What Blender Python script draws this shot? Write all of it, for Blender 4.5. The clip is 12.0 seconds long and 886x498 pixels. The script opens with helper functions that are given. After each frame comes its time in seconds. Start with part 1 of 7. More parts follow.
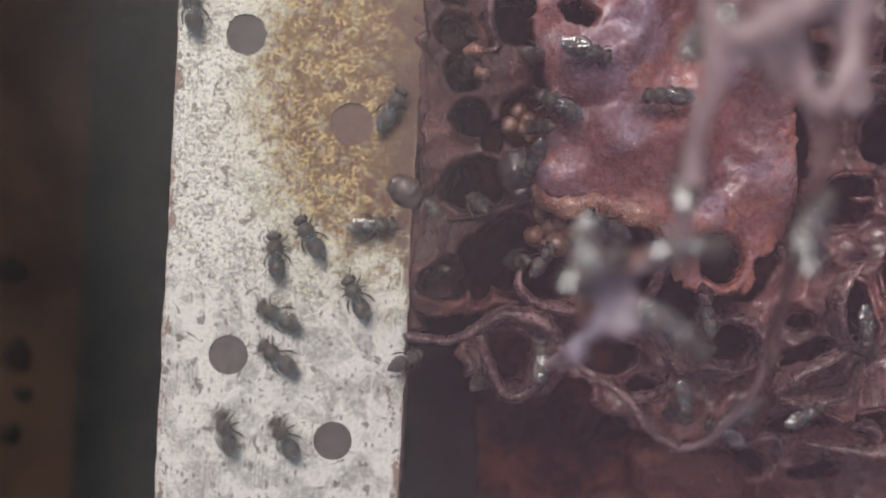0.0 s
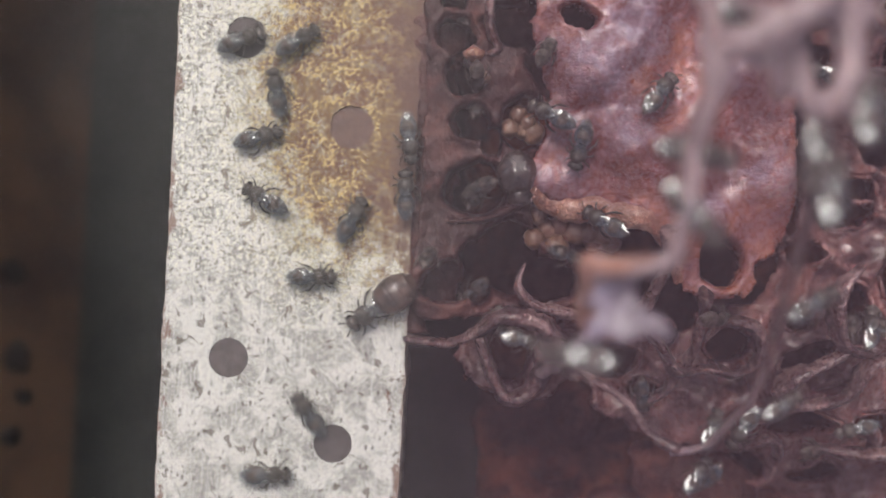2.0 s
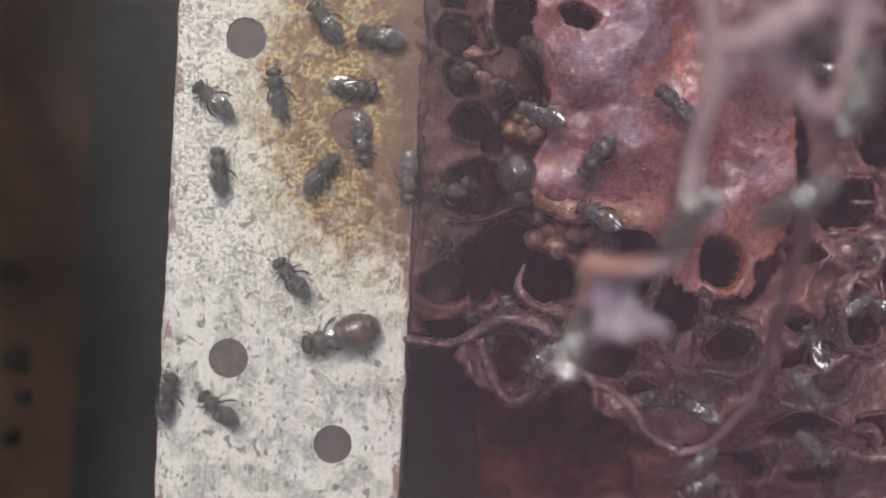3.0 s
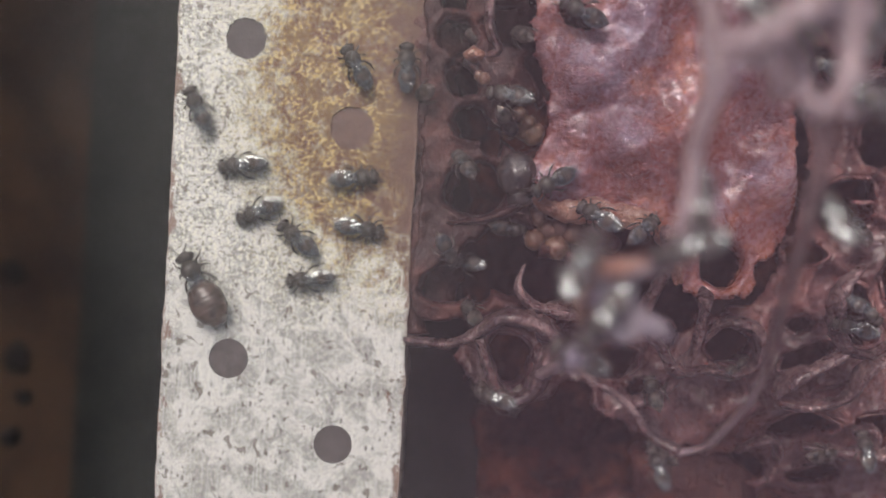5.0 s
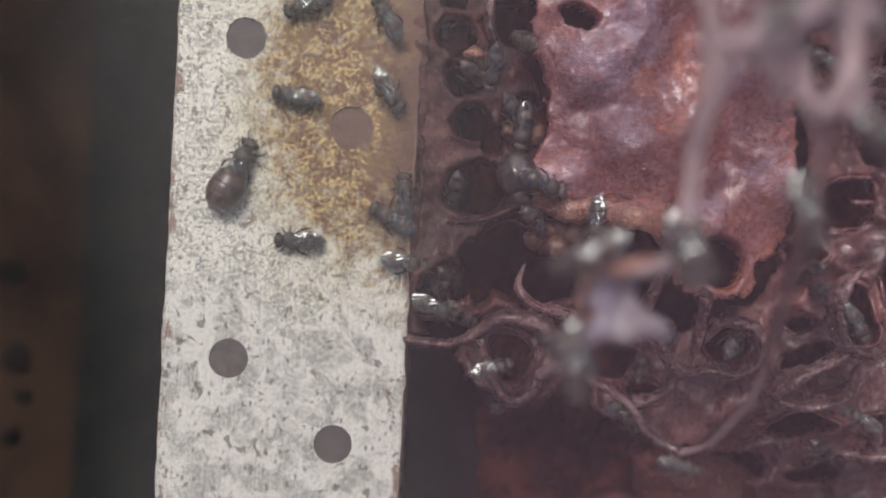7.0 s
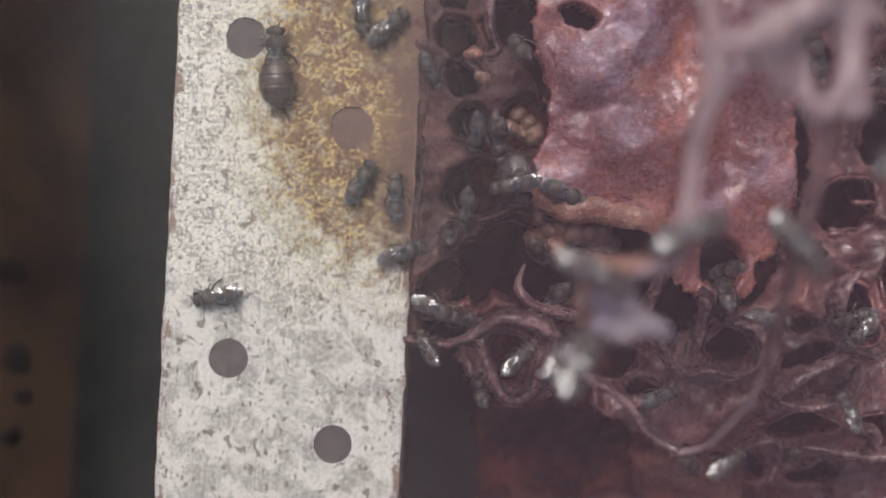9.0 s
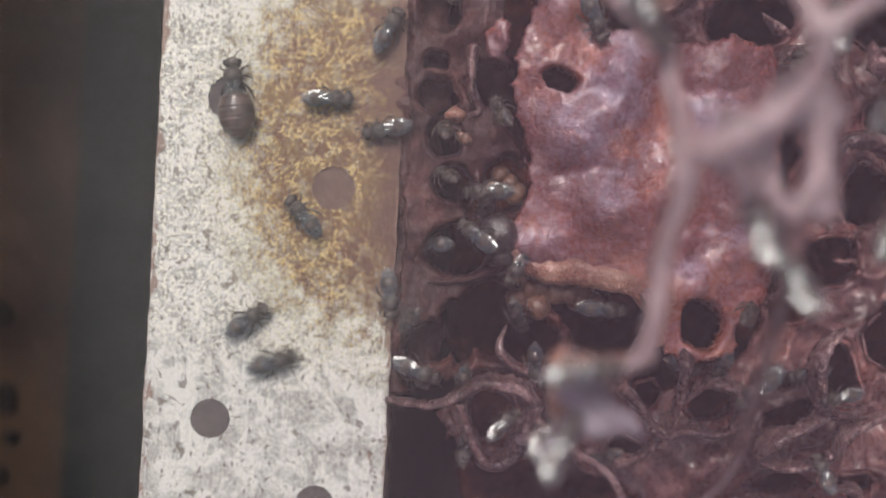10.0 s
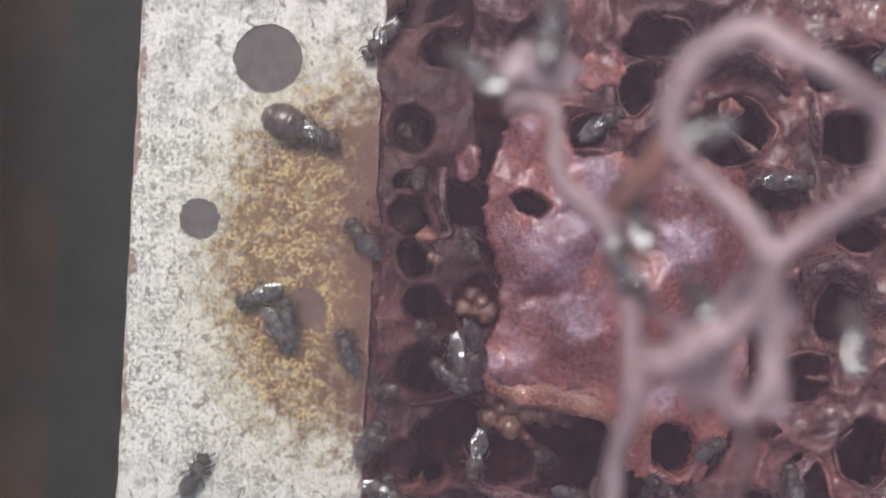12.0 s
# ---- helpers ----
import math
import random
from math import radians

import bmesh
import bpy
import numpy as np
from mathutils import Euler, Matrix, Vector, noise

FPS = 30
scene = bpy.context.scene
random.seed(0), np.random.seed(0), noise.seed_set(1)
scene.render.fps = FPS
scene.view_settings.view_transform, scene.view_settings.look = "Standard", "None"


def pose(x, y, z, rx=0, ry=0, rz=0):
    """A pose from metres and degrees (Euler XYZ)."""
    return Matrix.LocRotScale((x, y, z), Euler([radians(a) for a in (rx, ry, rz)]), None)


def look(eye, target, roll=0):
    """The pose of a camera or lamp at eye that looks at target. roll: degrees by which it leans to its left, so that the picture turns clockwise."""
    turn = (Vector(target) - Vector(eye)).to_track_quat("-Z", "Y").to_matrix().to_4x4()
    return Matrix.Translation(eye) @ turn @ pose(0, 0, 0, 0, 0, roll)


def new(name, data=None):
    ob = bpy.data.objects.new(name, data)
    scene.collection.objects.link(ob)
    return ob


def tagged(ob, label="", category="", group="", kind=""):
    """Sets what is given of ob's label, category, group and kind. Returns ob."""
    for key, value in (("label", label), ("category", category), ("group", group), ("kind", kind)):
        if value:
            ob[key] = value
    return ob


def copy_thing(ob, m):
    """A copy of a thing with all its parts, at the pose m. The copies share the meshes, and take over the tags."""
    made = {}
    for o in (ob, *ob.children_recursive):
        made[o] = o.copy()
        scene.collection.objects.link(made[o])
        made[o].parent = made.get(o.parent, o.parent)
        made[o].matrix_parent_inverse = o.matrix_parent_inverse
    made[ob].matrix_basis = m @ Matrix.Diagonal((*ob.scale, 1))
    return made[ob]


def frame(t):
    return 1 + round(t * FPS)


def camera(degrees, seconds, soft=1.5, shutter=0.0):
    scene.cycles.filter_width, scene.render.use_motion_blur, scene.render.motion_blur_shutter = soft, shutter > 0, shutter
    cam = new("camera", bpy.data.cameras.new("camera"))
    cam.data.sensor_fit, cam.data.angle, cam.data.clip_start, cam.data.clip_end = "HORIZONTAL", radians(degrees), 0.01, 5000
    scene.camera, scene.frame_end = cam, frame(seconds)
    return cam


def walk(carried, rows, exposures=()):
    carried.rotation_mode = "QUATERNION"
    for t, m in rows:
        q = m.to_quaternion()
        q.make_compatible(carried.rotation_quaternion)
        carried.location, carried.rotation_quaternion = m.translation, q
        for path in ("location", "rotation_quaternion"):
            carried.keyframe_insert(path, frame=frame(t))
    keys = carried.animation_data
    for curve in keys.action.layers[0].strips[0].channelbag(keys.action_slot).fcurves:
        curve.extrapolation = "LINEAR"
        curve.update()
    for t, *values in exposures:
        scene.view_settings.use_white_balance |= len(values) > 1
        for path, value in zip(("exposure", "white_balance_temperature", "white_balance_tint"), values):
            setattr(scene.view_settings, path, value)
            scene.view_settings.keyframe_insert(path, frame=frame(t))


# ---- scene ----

# ---- camera ----
cam = camera(49.0, 12.0, soft=1.5, shutter=0.8)
cam.data.dof.use_dof = True
cam.data.dof.focus_distance = 0.082
cam.data.dof.aperture_fstop = 15.5


def mm(x, y, z, rx=0, ry=0, rz=0):
    """A pose given in millimetres and degrees."""
    return pose(x / 1000, y / 1000, z / 1000, rx, ry, rz)


PATH = [
    (0.00, mm(-0, -0.3, 86)),
    (0.50, mm(-0, -0.27, 86)),
    (1.00, mm(-0, -0.25, 86)),
    (1.50, mm(-0, -0.22, 86)),
    (2.00, mm(-0, -0.05, 86)),
    (2.50, mm(-0, 0, 86)),
    (3.00, mm(-0, 0, 86)),
    (5.00, mm(-0, 0.02, 86)),
    (7.00, mm(-0, 0, 86)),
    (9.00, mm(-0, 0, 86)),
    (9.10, mm(0.15, 0.3, 86)),
    (9.25, mm(0.7, 1.4, 86)),
    (9.40, mm(1.2, 2.4, 86)),
    (9.50, mm(1.35, 3.02, 86)),
    (9.75, mm(1.55, 4.3, 86)),
    (10.00, mm(1.62, 5.32, 86)),
    (10.50, mm(1.67, 7.65, 86)),
    (11.00, mm(2.22, 10.17, 86)),
    (11.25, mm(2.65, 11.65, 86)),
    (11.50, mm(3.25, 13.32, 86)),
    (11.75, mm(3.85, 14.75, 86)),
    (12.00, mm(4.15, 15.95, 86)),
]
EXPOSURES = [(0, -0.58), (1.5, -0.55), (2.0, -0.39), (2.5, -0.48), (5.5, -0.51), (6.0, -0.71), (6.5, -0.66), (7.0, -0.61), (9.0, -0.54), (10.0, -0.42), (11.0, -0.34), (12.0, -0.34)]
walk(cam, PATH, [(t, stops, 6500 - 130 * max(0.0, t - 10), 10) for t, stops in EXPOSURES])

# ---- light: an overcast sky over the opened hive ----
world = bpy.data.worlds.new("overcast_sky")
scene.world = world
world.use_nodes = True
wn = world.node_tree
sky = wn.nodes.new("ShaderNodeTexSky")
sky.sky_type = "NISHITA"
sky.sun_disc = False
sky.sun_elevation, sky.sun_rotation = radians(57), radians(-14)
sky.dust_density, sky.air_density = 3.0, 1.0
cloud = wn.nodes.new("ShaderNodeHueSaturation")
cloud.inputs["Saturation"].default_value = 0.7
wn.links.new(sky.outputs[0], cloud.inputs["Color"])
wn.links.new(cloud.outputs[0], wn.nodes["Background"].inputs[0])
wn.nodes["Background"].inputs[1].default_value = 0.15
sun_data = bpy.data.lights.new("sun", "SUN")
sun_data.energy, sun_data.angle, sun_data.color = 1.7, radians(24), (1.0, 0.96, 0.92)
sun = new("sun", sun_data)
sun.matrix_world = look((-0.03, 0.125, 0.2), (0, 0, 0))


# ---- materials ----
def material(name):
    m = bpy.data.materials.new(name)
    m.use_nodes = True
    return m, m.node_tree, m.node_tree.nodes["Principled BSDF"]


def mix(t, fac, a, b):
    """A colour mix; fac, a and b are sockets or values."""
    n = t.nodes.new("ShaderNodeMix")
    n.data_type = "RGBA"
    for i, v in ((0, fac), (6, a), (7, b)):
        if isinstance(v, bpy.types.NodeSocket):
            t.links.new(v, n.inputs[i])
        elif i:
            n.inputs[i].default_value = (*v, 1)
        else:
            n.inputs[i].default_value = v
    return n.outputs[2]


def calc(t, op, a, b=0.0, c=0.0):
    n = t.nodes.new("ShaderNodeMath")
    n.operation = op
    for i, v in enumerate((a, b, c)):
        if isinstance(v, bpy.types.NodeSocket):
            t.links.new(v, n.inputs[i])
        else:
            n.inputs[i].default_value = v
    return n.outputs[0]


def ramp(t, fac, lo, hi, to_lo=0.0, to_hi=1.0):
    n = t.nodes.new("ShaderNodeMapRange")
    n.interpolation_type = "SMOOTHSTEP"
    t.links.new(fac, n.inputs[0])
    for i, v in enumerate((lo, hi, to_lo, to_hi)):
        n.inputs[i + 1].default_value = v
    return n.outputs[0]


def coords(t, scale=(1, 1, 1), shift=(0, 0, 0)):
    """The object's own coordinates, in millimetres."""
    c = t.nodes.new("ShaderNodeTexCoord")
    m = t.nodes.new("ShaderNodeMapping")
    m.inputs[1].default_value = shift
    m.inputs[3].default_value = [1000 * s for s in scale]
    t.links.new(c.outputs["Object"], m.inputs[0])
    return m.outputs[0]


def grain(t, at, scale, detail=4.0, rough=0.55, warp=0.0):
    n = t.nodes.new("ShaderNodeTexNoise")
    t.links.new(at, n.inputs["Vector"])
    n.inputs["Scale"].default_value, n.inputs["Detail"].default_value = scale, detail
    n.inputs["Roughness"].default_value, n.inputs["Distortion"].default_value = rough, warp
    return n.outputs["Fac"]


def spangle(t, at, scale, out="Color", feature="F1"):
    n = t.nodes.new("ShaderNodeTexVoronoi")
    n.feature = feature
    t.links.new(at, n.inputs["Vector"])
    n.inputs["Scale"].default_value = scale
    return n.outputs[out]


def bump(t, p, height, strength, distance):
    n = t.nodes.new("ShaderNodeBump")
    t.links.new(height, n.inputs["Height"])
    n.inputs["Strength"].default_value, n.inputs["Distance"].default_value = strength, distance
    t.links.new(n.outputs[0], p.inputs["Normal"])


def put(t, p, slot, v):
    if isinstance(v, bpy.types.NodeSocket):
        t.links.new(v, p.inputs[slot])
    else:
        p.inputs[slot].default_value = (*v, 1) if isinstance(v, tuple) else v


def zinc_material():
    """Weathered galvanised metal with spangles, scratches, specks and a honey-brown propolis stain."""
    m, t, p = material("weathered_zinc")
    at = coords(t)
    cells = t.nodes.new("ShaderNodeSeparateColor")
    t.links.new(spangle(t, at, 0.8), cells.inputs[0])
    warped = grain(t, at, 0.38, 6, 0.66, 0.6)
    patch = calc(t, "ADD", calc(t, "MULTIPLY", cells.outputs[0], 0.14), calc(t, "MULTIPLY", warped, 0.86))
    col = mix(t, ramp(t, patch, 0.40, 0.58), (0.32, 0.306, 0.285), (0.60, 0.585, 0.55))
    fine = grain(t, at, 2.7, 4, 0.75)
    grit = grain(t, coords(t, shift=(7, 3, 0)), 2.5, 5, 0.78)
    along = t.nodes.new("ShaderNodeSeparateXYZ")
    t.links.new(at, along.inputs[0])
    worn = ramp(t, calc(t, "ADD", along.outputs[1], calc(t, "MULTIPLY", grain(t, at, 0.12, 3, 0.5, 0.4), 14)), -2, 8, 0.38, 1.0)
    worn = calc(t, "MULTIPLY", worn, ramp(t, along.outputs[1], 22, 32, 1.0, 0.55))
    col = mix(t, calc(t, "MULTIPLY", ramp(t, fine, 0.49, 0.57), worn), col, (0.73, 0.715, 0.59))
    col = mix(t, calc(t, "MULTIPLY", ramp(t, grit, 0.53, 0.58, 0, 0.9), worn), col, (0.18, 0.162, 0.122))
    lines = grain(t, coords(t, (5.5, 0.12, 1)), 1.0, 3, 0.7)
    col = mix(t, ramp(t, lines, 0.52, 0.7, 0, 0.45), col, (0.74, 0.73, 0.70))
    specks = calc(t, "MULTIPLY", ramp(t, spangle(t, coords(t, (1.5, 0.8, 1)), 1.0, "Distance"), 0.27, 0.12), ramp(t, grain(t, at, 0.6, 3, 0.6, 0.5), 0.44, 0.54))
    col = mix(t, calc(t, "MULTIPLY", specks, 0.75), col, (0.12, 0.1, 0.085))
    blots = ramp(t, grain(t, coords(t, shift=(31, 17, 0)), 0.75, 4, 0.6, 0.6), 0.605, 0.635, 0, 0.75)
    col = mix(t, blots, col, (0.13, 0.1, 0.075))
    # the propolis stain: an uneven patch of its own shape
    xyz = t.nodes.new("ShaderNodeSeparateXYZ")
    t.links.new(at, xyz.inputs[0])
    dx = calc(t, "DIVIDE", calc(t, "SUBTRACT", xyz.outputs[0], STAIN[0]), STAIN[2])
    dy = calc(t, "DIVIDE", calc(t, "SUBTRACT", xyz.outputs[1], STAIN[1]), STAIN[3])
    far = calc(t, "SQRT", calc(t, "ADD", calc(t, "MULTIPLY", dx, dx), calc(t, "MULTIPLY", dy, dy)))
    ragged = calc(t, "ADD", far, calc(t, "MULTIPLY", calc(t, "SUBTRACT", grain(t, at, 0.45, 6, 0.75), 0.5), 1.7))
    wash = ramp(t, ragged, 1.75, 0.85, 0, 0.85)
    col = mix(t, calc(t, "MULTIPLY", wash, ramp(t, fine, 0.35, 0.6)), col, (0.39, 0.31, 0.13))
    thick = ramp(t, ragged, 1.3, 0.85)
    speckle = ramp(t, grain(t, at, 0.7, 5, 0.7, 0.3), 0.38, 0.48, 0.6, 1.0)
    amber = mix(t, ramp(t, grain(t, at, 0.3, 4, 0.6), 0.4, 0.62), (0.165, 0.088, 0.032), (0.125, 0.052, 0.026))
    bright = calc(t, "ADD", calc(t, "MULTIPLY", fine, 0.56), calc(t, "MULTIPLY", grain(t, coords(t, shift=(12, 5, 3)), 0.7, 6, 0.68, 0.5), 0.44))
    amber = mix(t, ramp(t, bright, 0.495, 0.57, 0, 0.9), amber, (0.57, 0.41, 0.17))
    col = mix(t, calc(t, "MULTIPLY", thick, speckle), col, amber)
    col = mix(t, calc(t, "MULTIPLY", thick, ramp(t, grit, 0.53, 0.60, 0, 0.7)), col, (0.075, 0.042, 0.026))
    # a smooth red-brown resin wash along the nest side of the stain
    wax = calc(t, "ADD", xyz.outputs[0], calc(t, "MULTIPLY", calc(t, "SUBTRACT", grain(t, at, 0.3, 5, 0.65, 0.4), 0.5), 9))
    wax = calc(t, "MULTIPLY", ramp(t, wax, 5.5, 10.5, 0, 0.9), ramp(t, ragged, 1.35, 0.95))
    col = mix(t, wax, col, (0.10, 0.040, 0.027))
    # rust creeping in along the two edges
    edge = calc(t, "SUBTRACT", 10.75, calc(t, "ABSOLUTE", xyz.outputs[0]))
    rust = ramp(t, calc(t, "SUBTRACT", edge, calc(t, "MULTIPLY", ramp(t, grain(t, coords(t, (1, 0.5, 1)), 0.6, 4, 0.7), 0.48, 0.75), 1.8)), 0.3, -0.3, 0, 0.85)
    col = mix(t, rust, col, (0.19, 0.105, 0.075))
    put(t, p, "Base Color", col)
    put(t, p, "Metallic", 0.12)
    put(t, p, "Roughness", ramp(t, fine, 0.3, 0.7, 0.42, 0.68))
    bump(t, p, calc(t, "ADD", fine, calc(t, "MULTIPLY", thick, 0.6)), 0.5, 0.0001)
    return m


# lilac sheen painted on the dome as spots: x, y, radius
SHEEN_SPOTS = ((13.2, 16.0, 3.2), (16.4, 18.4, 3.0), (15.5, 10.4, 2.6), (10.2, 6.6, 2.6), (28.6, 6.2, 2.8), (22.7, 3.4, 1.8), (11.5, 27.3, 2.2), (17.2, 21.6, 2.6), (24.6, 16.2, 2.8))


def wax_material(name, dark, mid, bright, scale=0.35, gloss=0.42, bloom=0.5, relief=0.0004, mottle=0.6, pale=0.0, coat=0.9, crinkle=0.0, crumbs=0.5, polish=0.32, spec=0.5, sheen=(1, 1, 1)):
    """Cerumen: wax and resin, mottled, with a waxy skin and fine crumbs."""
    m, t, p = material(name)
    at = coords(t)
    big = grain(t, at, scale * 0.35, 3, 0.5, 0.4)
    med = grain(t, at, scale * 1.6, 3, 0.6, 0.6)
    fine = grain(t, at, 1.9, 2, 0.6)
    crumb = grain(t, coords(t, shift=(5, 9, 2)), 3.2, 2, 0.6)
    fold = grain(t, coords(t, (1, 0.5, 1)), scale * 4, 3, 0.55, 1.0)
    col = mix(t, ramp(t, big, 0.40, 0.60), dark, mid)
    col = mix(t, ramp(t, calc(t, "ADD", calc(t, "MULTIPLY", big, 0.6), calc(t, "MULTIPLY", med, 0.4)), 0.50, 0.62), col, bright)
    col = mix(t, ramp(t, med, 0.56, 0.68, 0, mottle), col, dark)
    col = mix(t, ramp(t, fine, 0.55, 0.62, 0, bloom), col, tuple(min(1, 0.08 + 1.2 * c) for c in bright))
    col = mix(t, ramp(t, crumb, 0.58, 0.64, 0, crumbs), col, dark)
    if pale:  # lilac-grey sheen of the wax, put into the colour in patches
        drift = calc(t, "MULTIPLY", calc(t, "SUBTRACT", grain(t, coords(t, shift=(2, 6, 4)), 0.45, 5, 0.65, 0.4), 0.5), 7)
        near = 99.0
        for bx, by, br in SHEEN_SPOTS:
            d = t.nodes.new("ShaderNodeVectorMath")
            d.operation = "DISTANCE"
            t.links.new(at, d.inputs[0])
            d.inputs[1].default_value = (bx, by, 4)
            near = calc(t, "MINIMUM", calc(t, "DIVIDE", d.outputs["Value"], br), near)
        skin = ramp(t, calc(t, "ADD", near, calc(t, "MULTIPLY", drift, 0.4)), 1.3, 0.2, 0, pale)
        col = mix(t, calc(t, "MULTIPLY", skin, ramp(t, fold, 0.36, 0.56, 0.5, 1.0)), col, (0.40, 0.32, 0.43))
    put(t, p, "Base Color", col)
    put(t, p, "Roughness", ramp(t, fine, 0.35, 0.65, gloss - 0.14, gloss + 0.16))
    put(t, p, "Subsurface Weight", 0.12)
    p.inputs["Subsurface Radius"].default_value = (1.0, 0.4, 0.25)
    p.inputs["Subsurface Scale"].default_value = 0.0008
    put(t, p, "Coat Weight", coat)
    put(t, p, "Coat Roughness", ramp(t, big, 0.4, 0.6, polish + 0.12, polish))
    put(t, p, "IOR", 1.5)
    put(t, p, "Specular IOR Level", spec)
    put(t, p, "Specular Tint", sheen)
    high = calc(t, "ADD", calc(t, "MULTIPLY", fold, 2.0), calc(t, "ADD", calc(t, "MULTIPLY", fine, 0.3 if crinkle else 0.8), calc(t, "MULTIPLY", crumb, 0.1 if crinkle else 0.5)))
    if crinkle:  # fine wrinkles across the skin, in some places only
        fine_fold = grain(t, coords(t, (1.0, 1.7, 1.0), (3, 1, 7)), 1.1, 5, 0.62, 1.2)
        worn = ramp(t, grain(t, at, 0.22, 2, 0.5), 0.36, 0.6, 0.25, 1.0)
        high = calc(t, "ADD", high, calc(t, "MULTIPLY", calc(t, "MULTIPLY", fine_fold, worn), crinkle))
    bump(t, p, high, 1.0, relief)
    return m


def plain_material(name, a, b, scale, gloss, relief=0.00015, metal=0.0, coat=0.0, spec=0.5):
    m, t, p = material(name)
    at = coords(t)
    g = grain(t, at, scale, 5, 0.65, 0.3)
    col = mix(t, ramp(t, g, 0.35, 0.65), a, b)
    put(t, p, "Base Color", col)
    put(t, p, "Metallic", metal)
    put(t, p, "Specular IOR Level", spec)
    put(t, p, "Roughness", ramp(t, grain(t, at, scale * 6, 3), 0.3, 0.7, gloss - 0.1, gloss + 0.1))
    put(t, p, "Coat Weight", coat)
    p.inputs["Coat Roughness"].default_value = 0.07
    p.inputs["Coat IOR"].default_value = 1.5
    bump(t, p, g, 0.5, relief)
    return m


def wing_material():
    """A thin clear membrane with dark veins and a bright gloss."""
    m, t, p = material("bee_wing")
    at = coords(t)
    veins = ramp(t, spangle(t, at, 0.9, "Distance", "DISTANCE_TO_EDGE"), 0.01, 0.04)
    put(t, p, "Base Color", mix(t, veins, (0.03, 0.022, 0.017), (0.12, 0.115, 0.11)))
    put(t, p, "Roughness", 0.25)
    clear = t.nodes.new("ShaderNodeBsdfTransparent")
    clear.inputs[0].default_value = (0.80, 0.82, 0.82, 1)
    shine = t.nodes.new("ShaderNodeBsdfGlossy")
    shine.inputs["Roughness"].default_value = 0.11
    shine.inputs["Color"].default_value = (0.95, 0.99, 0.98, 1)
    ridge = t.nodes.new("ShaderNodeBump")
    t.links.new(calc(t, "ADD", grain(t, at, 0.7, 1), calc(t, "MULTIPLY", veins, 0.12)), ridge.inputs["Height"])
    ridge.inputs["Strength"].default_value, ridge.inputs["Distance"].default_value = 0.45, 0.0005
    t.links.new(ridge.outputs[0], shine.inputs["Normal"])
    film = t.nodes.new("ShaderNodeMixShader")
    t.links.new(ramp(t, veins, 0, 1, 0.5, 0.06), film.inputs[0])
    t.links.new(clear.outputs[0], film.inputs[1])
    t.links.new(p.outputs[0], film.inputs[2])
    rim = t.nodes.new("ShaderNodeFresnel")
    rim.inputs[0].default_value = 1.75
    both = t.nodes.new("ShaderNodeMixShader")
    t.links.new(calc(t, "ADD", rim.outputs[0], 0.03), both.inputs[0])
    t.links.new(film.outputs[0], both.inputs[1])
    t.links.new(shine.outputs[0], both.inputs[2])
    t.links.new(both.outputs[0], t.nodes["Material Output"].inputs[0])
    return m


STAIN = (7.1, 15.2, 9.0, 13.6)
ZINC = zinc_material()
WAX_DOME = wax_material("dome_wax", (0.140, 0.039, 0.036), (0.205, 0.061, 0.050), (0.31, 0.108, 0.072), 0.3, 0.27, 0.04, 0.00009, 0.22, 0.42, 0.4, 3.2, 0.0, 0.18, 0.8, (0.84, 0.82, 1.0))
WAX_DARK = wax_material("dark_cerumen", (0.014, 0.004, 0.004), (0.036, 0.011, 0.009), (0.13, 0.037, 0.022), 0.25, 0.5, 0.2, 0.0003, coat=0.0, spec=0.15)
WAX_PORE = wax_material("porous_cerumen", (0.040, 0.013, 0.013), (0.074, 0.025, 0.023), (0.13, 0.050, 0.042), 0.4, 0.46, 0.15, 0.00012, 0.4, coat=0.0, crumbs=0.3, spec=0.35)
WAX_CELL = wax_material("cell_cerumen", (0.066, 0.023, 0.023), (0.125, 0.047, 0.046), (0.23, 0.095, 0.085), 0.3, 0.36, 0.12, 0.00018, 0.4, coat=0.6, crumbs=0.25, polish=0.18, spec=0.5)
WAX_RIDGE = wax_material("ridge_cerumen", (0.070, 0.028, 0.029), (0.145, 0.066, 0.066), (0.34, 0.205, 0.20), 0.7, 0.38, 0.4, 0.0003, coat=0.7, polish=0.18, spec=0.5)
WAX_WEB = wax_material("web_cerumen", (0.28, 0.185, 0.195), (0.39, 0.275, 0.285), (0.50, 0.365, 0.37), 0.4, 0.36, 0.2, 0.0002)
WAX_MEMBRANE = wax_material("membrane_cerumen", (0.21, 0.135, 0.145), (0.30, 0.205, 0.22), (0.40, 0.29, 0.30), 0.3, 0.42, 0.15, 0.00015, 0.4)
WAX_LILAC = wax_material("lilac_membrane", (0.15, 0.105, 0.135), (0.23, 0.175, 0.23), (0.34, 0.275, 0.355), 0.5, 0.4, 0.2, 0.0002)
WAX_RED = wax_material("red_cerumen", (0.050, 0.015, 0.013), (0.095, 0.029, 0.023), (0.17, 0.055, 0.036), 0.3, 0.5, 0.1, 0.0002, 0.3, coat=0.0, spec=0.25)
WAX_ORANGE = wax_material("orange_wax", (0.30, 0.105, 0.070), (0.43, 0.175, 0.115), (0.55, 0.28, 0.20), 0.9, 0.42, 0.3, 0.0004)
HONEY_WAX = wax_material("brood_wax", (0.15, 0.070, 0.045), (0.215, 0.112, 0.070), (0.30, 0.175, 0.11), 0.5, 0.40, 0.2, 0.0001)
